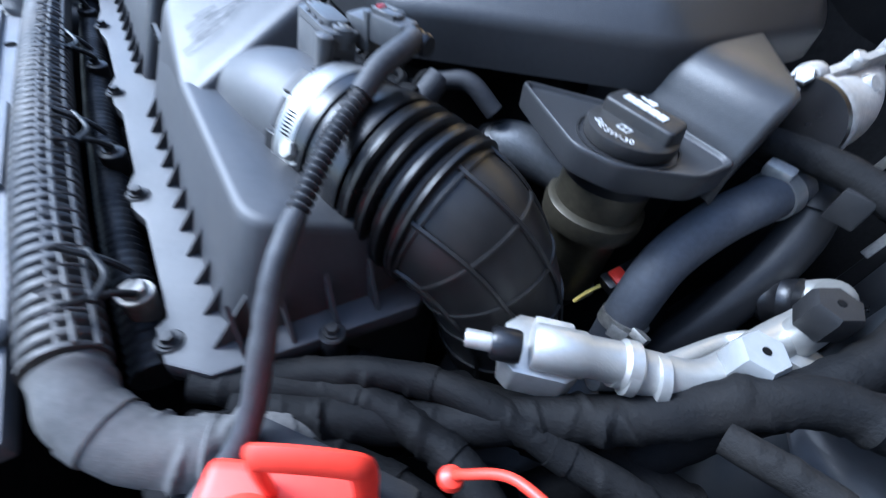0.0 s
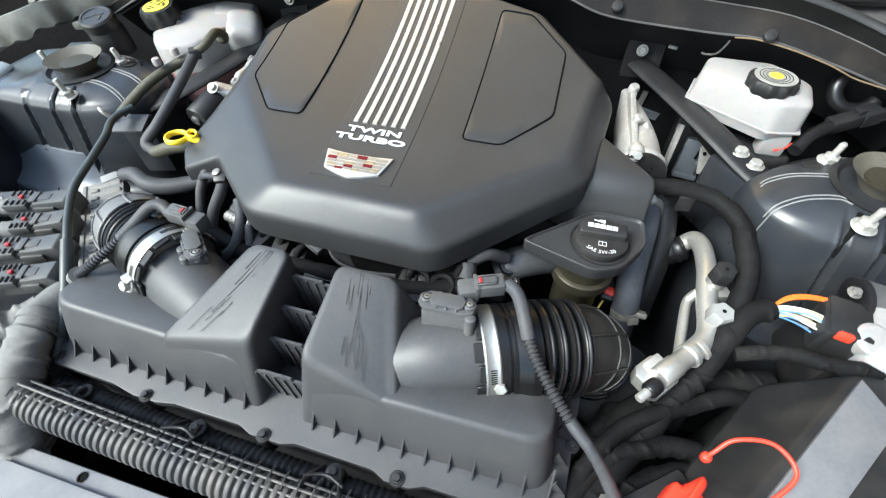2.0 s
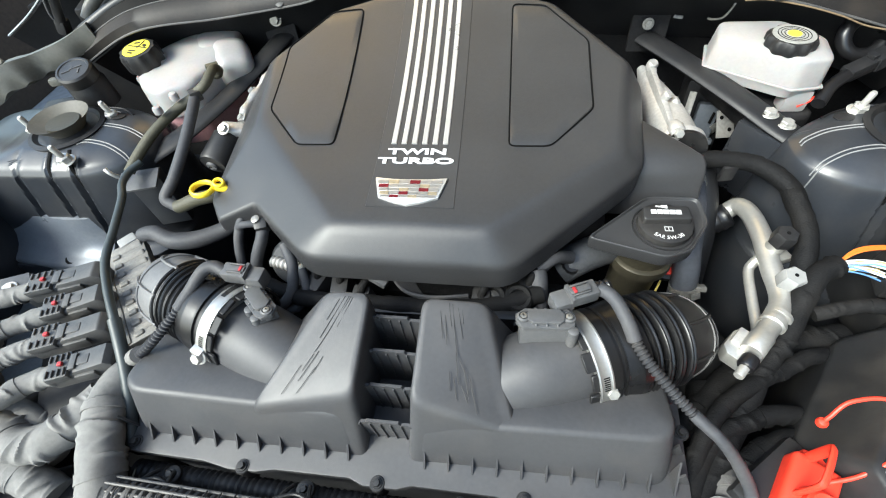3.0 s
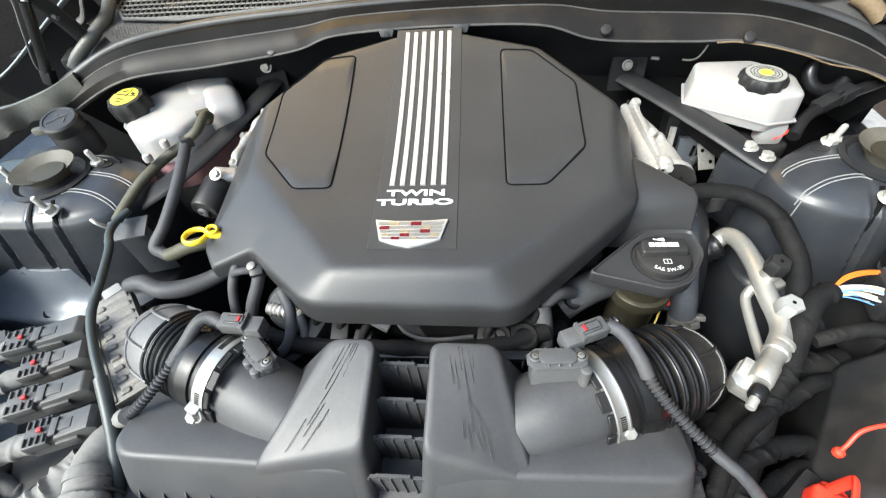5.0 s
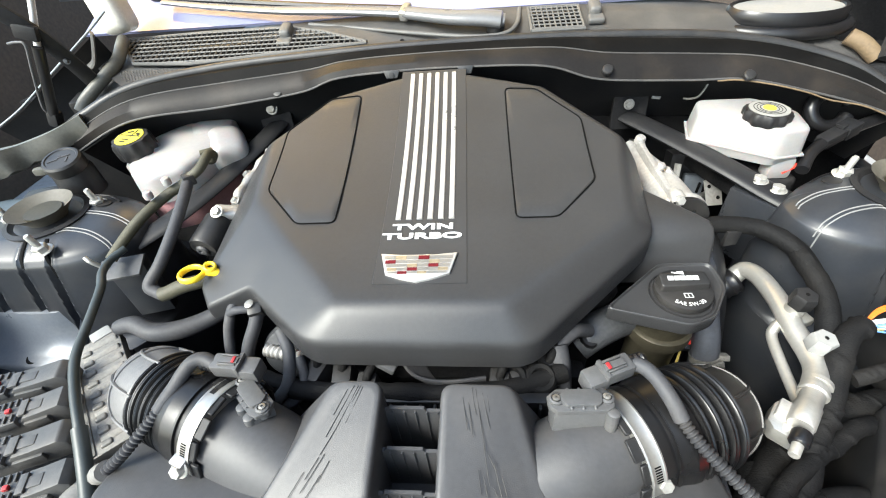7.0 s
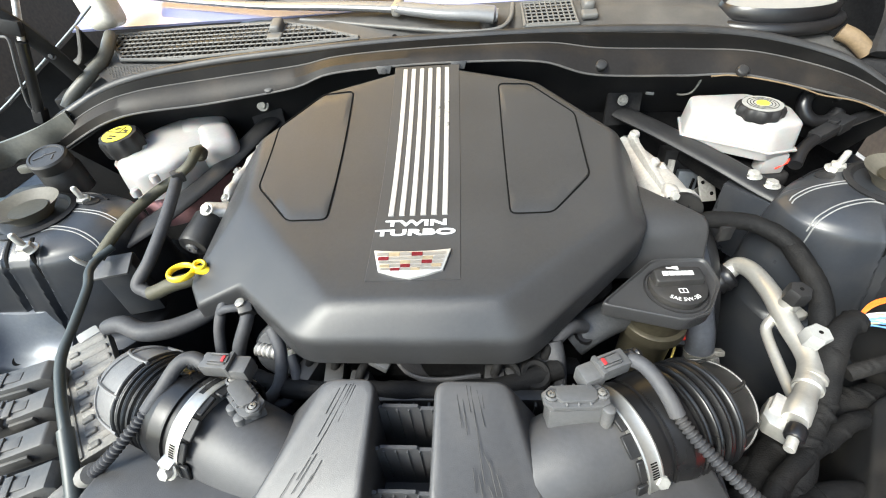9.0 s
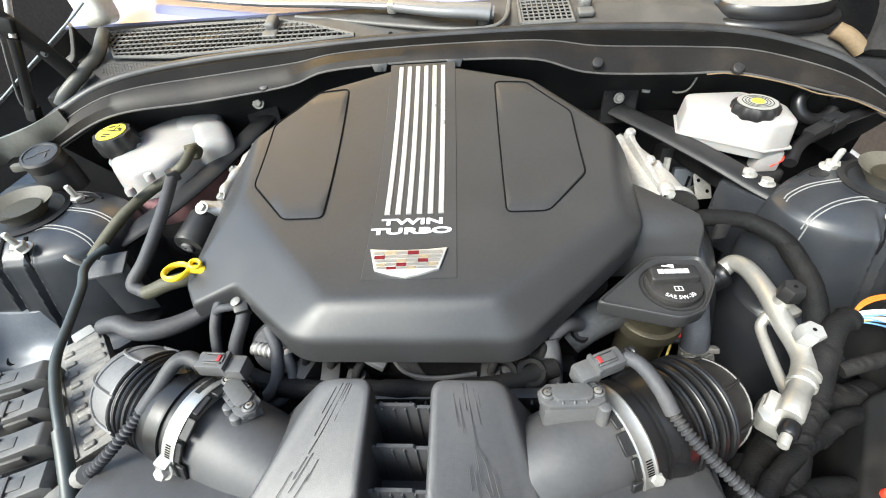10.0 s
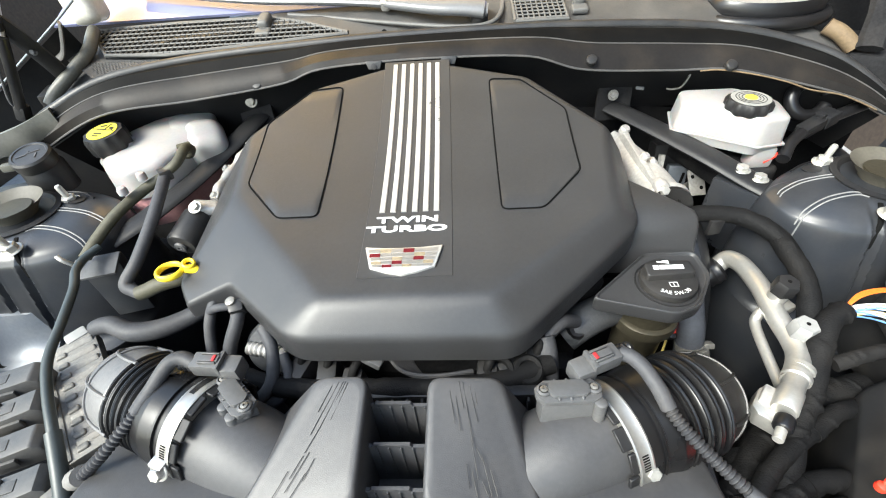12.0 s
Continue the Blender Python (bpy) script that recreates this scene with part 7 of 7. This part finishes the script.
for a, b in (((-0.516, -0.114), (-0.425, -0.082)), ((-0.468, -0.147), (-0.398, -0.117)), ((-0.452, -0.190), (-0.368, -0.156)), ((-0.404, -0.222), (-0.336, -0.196))):
    ctr = V((a[0] + b[0]) / 2, (a[1] + b[1]) / 2, 0.792)
    ln = math.hypot(b[0] - a[0], b[1] - a[1])
    ang = math.degrees(math.atan2(b[1] - a[1], b[0] - a[0]))
    KM = Matrix.Translation(ctr) @ pose(0, 0, 0, 0, 0, ang)
    prof = [(-0.5 * ln, -0.013), (0.5 * ln, -0.013), (0.5 * ln, 0.010), (0.42 * ln, 0.0165), (0.10 * ln, 0.0135), (-0.05 * ln, 0.0135), (-0.08 * ln, 0.009), (-0.5 * ln, 0.009)]
    k = part("connector", prismed(prof, -0.0135, 0.0135, KM @ pose(0, 0, 0, 90), 0.0022, 2), M_CONN, ec, "black lever-lock connector")
    part("lever", boxed((ln * 0.34, 0.032, 0.010), KM @ pose(-ln * 0.30, 0, 0.009), 0.002), M_CONN, k)
    for j in range(4):
        for w in (-0.0095, 0.0095):
            part("grip", boxed((ln * 0.028, 0.009, 0.003), KM @ pose(-ln * 0.425 + j * ln * 0.085, w, 0.0150), 0.0006, 1), M_CONN, k)
    part("side_latch", boxed((ln * 0.30, 0.004, 0.010), KM @ pose(ln * 0.08, -0.0148, 0.002), 0.001), M_CONN, k)
    part("step", boxed((ln * 0.10, 0.020, 0.004), KM @ pose(-ln * 0.06, 0, 0.0145), 0.001), M_CONN, k)
    part("lock", boxed((0.005, 0.005, 0.004), KM @ pose(-ln * 0.24, 0.0, 0.0165), 0.001), M_REDD, k, "orange-red lock tab")
    part("window", boxed((ln * 0.22, 0.012, 0.003), KM @ pose(ln * 0.06, 0, 0.0135), 0.001), M_CONN, k)
    d = Vector(KM.to_3x3() @ V(-1, 0, 0))
    p0 = ctr + d * ln * 0.5
    bend = V(-0.452, -0.262, 0.752) + V(random.uniform(-0.03, 0.01), random.uniform(-0.015, 0.02), random.uniform(-0.01, 0.01))
    folded_loom("controller_loom", [p0 - d * 0.01, p0 + d * 0.025 + V(0, -0.004, 0.0), p0 + d * 0.048 + V(-0.004, -0.022, 0.002), p0.lerp(bend, 0.62) + d * 0.045, bend, bend + V(0.05, -0.025, -0.02)], 0.0118, M_TAPEG, "dusty grey taped loom entering the controller")
folded_loom("controller_loom", [(-0.320, -0.205, 0.778), (-0.326, -0.235, 0.782), (-0.318, -0.265, 0.782), (-0.304, -0.298, 0.778), (-0.290, -0.328, 0.770), (-0.275, -0.352, 0.755), (-0.27, -0.37, 0.72)], 0.0215, M_TAPEG, "thick dusty grey taped loom bending down beside the air box")
folded_loom("controller_loom", [(-0.345, -0.232, 0.772), (-0.362, -0.262, 0.768), (-0.392, -0.288, 0.764), (-0.43, -0.292, 0.760), (-0.462, -0.272, 0.756), (-0.475, -0.240, 0.745), (-0.470, -0.215, 0.73)], 0.020, M_TAPEG, "thick dusty grey taped loom bending down beside the air box")
folded_loom("front_loom", [(-0.66, -0.33, 0.735), (-0.58, -0.325, 0.742), (-0.50, -0.315, 0.744), (-0.44, -0.315, 0.738), (-0.38, -0.335, 0.72)], 0.019, M_TAPEG, "dusty taped loom running to the headlight")
fbk = thing("fender_bracket", (-0.57, -0.10, 0.76), "grey sheet bracket bolted beside the controller", "bracket")
part("plate", prismed([(-0.026, -0.020), (0.026, -0.014), (0.022, 0.020), (-0.020, 0.022)], 0.0, 0.004, pose(-0.575, -0.105, 0.772, 10, 5, 30), 0.001), M_SENSOR, fbk)
part("leg", boxed((0.040, 0.006, 0.09), pose(-0.580, -0.088, 0.728, 0, 0, 30), 0.001), M_SENSOR, fbk)
part("bolt", hexbolt(bmesh.new(), pose(-0.575, -0.105, 0.776, 10, 5, 0), 0.007), M_ZINC, fbk)
hl = thing("headlight_housing", (-0.45, -0.40, 0.60), "dark plastic headlight housing back beside the shield", "headlight")
part("shell", boxed((0.28, 0.14, 0.16), pose(-0.46, -0.40, 0.64, -8, 0, 20), 0.03, 4), M_PLASTIC, hl)
SM = pose(-0.326, -0.398, 0.738, 0, 0, 6)
part("lever_plate", prismed(soften([(-0.019, -0.16), (0.019, -0.16), (0.019, 0.020), (-0.019, 0.020)], 0.017, 8), 0, 0.007, SM, 0.002), M_CAPG, hl, "pale rounded lever plate")
part("lever_boss", lathed([(0.013, 0.006), (0.013, 0.0092), (0.0105, 0.0098), (0.009, 0.0076), (0.002, 0.0074)], SM @ pose(0, -0.004, 0), 28), M_CAPG, hl)
part("lever_rib", boxed((0.005, 0.10, 0.003), SM @ pose(0.0, -0.10, 0.0080), 0.001), M_CAPG, hl)
hl = thing("headlight_housing", (0.45, -0.42, 0.55), "dark plastic headlight housing back beside the shield", "headlight")
part("shell", boxed((0.28, 0.14, 0.16), pose(0.47, -0.44, 0.62, -8, 0, -20), 0.03, 4), M_PLASTIC, hl)


# ---- clutter between air box and cover ----
wb = thing("wire_bundle", (0.0, -0.08, 0.80), "bundle of black wires bending under the cover's front edge", "wiring bundle")
for k in range(9):
    part("wire", tubed([(-0.026 + 0.0022 * k, -0.062, 0.842 - 0.002 * k), (-0.020 + 0.0030 * k, -0.084, 0.826 - 0.0025 * k), (-0.004 + 0.0030 * k, -0.098, 0.812 - 0.0028 * k), (0.028 + 0.001 * k, -0.102 - 0.0006 * k, 0.808 - 0.0034 * k), (0.070, -0.096, 0.806 - 0.0036 * k)], 0.0024, seg=8, n=6), M_RIB, wb)
part("clip", boxed((0.022, 0.012, 0.010), pose(-0.036, -0.090, 0.822, 0, 20, -20), 0.002), M_SENSOR, wb, "grey plastic clip")
for x in (0.098, 0.128):
    rp = thing("coil_boot", (x, -0.094, 0.79), "round black rubber coil boot with a sunken centre", "coil boot", "coil boots")
    part("boot", lathed([(0.015, -0.04), (0.016, 0.0), (0.0165, 0.008), (0.014, 0.011), (0.010, 0.010), (0.008, 0.004), (0.002, 0.004)], aim((x, -0.094, 0.800), (0, -0.35, 1)), 28), M_TAPE, rp)
    part("band", lathed([(0.0163, -0.006), (0.0172, -0.005), (0.0172, -0.001), (0.0163, 0.0)], aim((x, -0.094, 0.800), (0, -0.35, 1)), 28), M_TAPE, rp)
rs = thing("ribbed_shroud", (0.06, -0.12, 0.745), "black ribbed plastic shroud across the engine's front", "shroud")
part("plate", boxed((0.20, 0.012, 0.06), pose(0.06, -0.118, 0.775), 0.003), M_PLASTIC, rs)
for k in range(13):
    part("rib", boxed((0.003, 0.006, 0.05), pose(-0.03 + 0.0155 * k, -0.126, 0.776), 0.0008, 1), M_PLASTIC, rs)
for x, y in ((-0.09, -0.085), (-0.06, -0.10), (0.085, -0.095), (0.105, -0.085), (0.14, -0.075), (-0.12, -0.08)):
    cc = thing("coil_plug", (x, y, 0.78), "black ignition coil plug at the engine's front", "connector", "coil plugs")
    part("body", boxed((0.022, 0.03, 0.05), pose(x, y, 0.782, 10, 0, random.uniform(-25, 25)), 0.004), M_PLASTIC, cc)
    part("lead", tubed([(x, y, 0.805), (x + 0.004, y + 0.006, 0.815), (x + 0.012, y + 0.025, 0.812), (x + 0.015, y + 0.05, 0.80)], 0.005, n=5), M_TAPE, cc)
line_thing("front_loom", [(-0.20, -0.085, 0.79), (-0.13, -0.105, 0.795), (-0.05, -0.110, 0.80), (0.03, -0.112, 0.80), (0.10, -0.105, 0.80), (0.155, -0.085, 0.80)], 0.011, M_TAPE, "black cloth-taped wiring loom across the engine's front", "wiring loom", "wiring looms", rf=taped(0.011, 0.09), wrinkle=0.1)
for pts, r, m in (([(-0.228, -0.008, 0.848), (-0.234, -0.030, 0.832), (-0.238, -0.045, 0.810), (-0.234, -0.075, 0.77)], 0.0062, M_HOSE),
                  ([(-0.197, -0.024, 0.845), (-0.200, -0.038, 0.830), (-0.212, -0.060, 0.80), (-0.212, -0.085, 0.76)], 0.0078, M_HOSE),
                  ([(-0.165, -0.05, 0.83), (-0.150, -0.075, 0.82), (-0.150, -0.105, 0.80), (-0.175, -0.125, 0.785)], 0.007, M_HOSE),
                  ([(0.150, -0.060, 0.815), (0.153, -0.075, 0.80), (0.155, -0.09, 0.77)], 0.011, M_HOSE),
                  ([(0.150, -0.060, 0.812), (0.170, -0.045, 0.818), (0.192, -0.03, 0.80)], 0.008, M_HOSE)):
    line_thing("vacuum_hose", pts, r, m, "thin black rubber vacuum hose at the cover's corner", "hose", "vacuum hoses")
hx = thing("hose_junction", (-0.215, -0.02, 0.84), "black plastic hose junction with pale ring at the cover's corner", "fitting")
part("body", boxed((0.017, 0.015, 0.020), pose(-0.198, -0.029, 0.842, 25, 0, 20), 0.004), M_PLASTIC, hx)
part("ring", lathed([(0.0045, -0.003), (0.0056, -0.002), (0.0056, 0.002), (0.0040, 0.003), (0.001, 0.003)], aim((-0.202, -0.029, 0.853), (-0.1, -0.2, 1)), 18), M_DULL, hx, "pale ring")
part("stub", tubed([(-0.204, -0.029, 0.845), (-0.220, -0.032, 0.846), (-0.232, -0.030, 0.838)], 0.0048, seg=10, n=5), M_HOSE, hx)
rb = thing("ribbed_breather", (-0.17, -0.06, 0.79), "dark round breather housing behind the fuel fitting", "breather")
part("drum", lathed([(0.030, -0.02), (0.034, -0.016), (0.034, 0.010), (0.030, 0.016), (0.012, 0.018), (0.010, 0.012), (0.001, 0.012)], aim((-0.165, -0.040, 0.785), (0.1, -0.8, 0.5)), 36), M_CASTD, rb)
part("loop", tubed([(-0.140, -0.075, 0.815), (-0.132, -0.095, 0.800), (-0.142, -0.112, 0.785), (-0.165, -0.115, 0.778)], 0.006, n=6), M_HOSE, rb)
part("clip", tubed([(-0.150, -0.068, 0.800), (-0.143, -0.072, 0.806), (-0.138, -0.070, 0.814)], 0.0022, seg=8, n=4), M_ZINC, rb, "bright wire clip")
fi = thing("fuel_fitting", (-0.185, -0.06, 0.79), "bright quick-connect fitting with white clip", "fitting")
part("pipe", tubed([(-0.19, -0.055, 0.80), (-0.17, -0.06, 0.80), (-0.15, -0.062, 0.795)], 0.008, n=4, rf=corrugated(0.0065, 0.006, 0.002), step=0.001), M_CAST, fi)
part("clip", boxed((0.014, 0.012, 0.012), pose(-0.150, -0.064, 0.797, 0, 0, 20), 0.003), M_WHITE, fi)
solo("drive_pulley_housing", lathed([(0.06, 0), (0.062, 0.03), (0.05, 0.035), (0.02, 0.036)], aim((0.36, -0.09, 0.64), (0, -0.3, 1)), 40), M_PLASTIC, "black plastic turbo inlet housing under the hose", "housing")
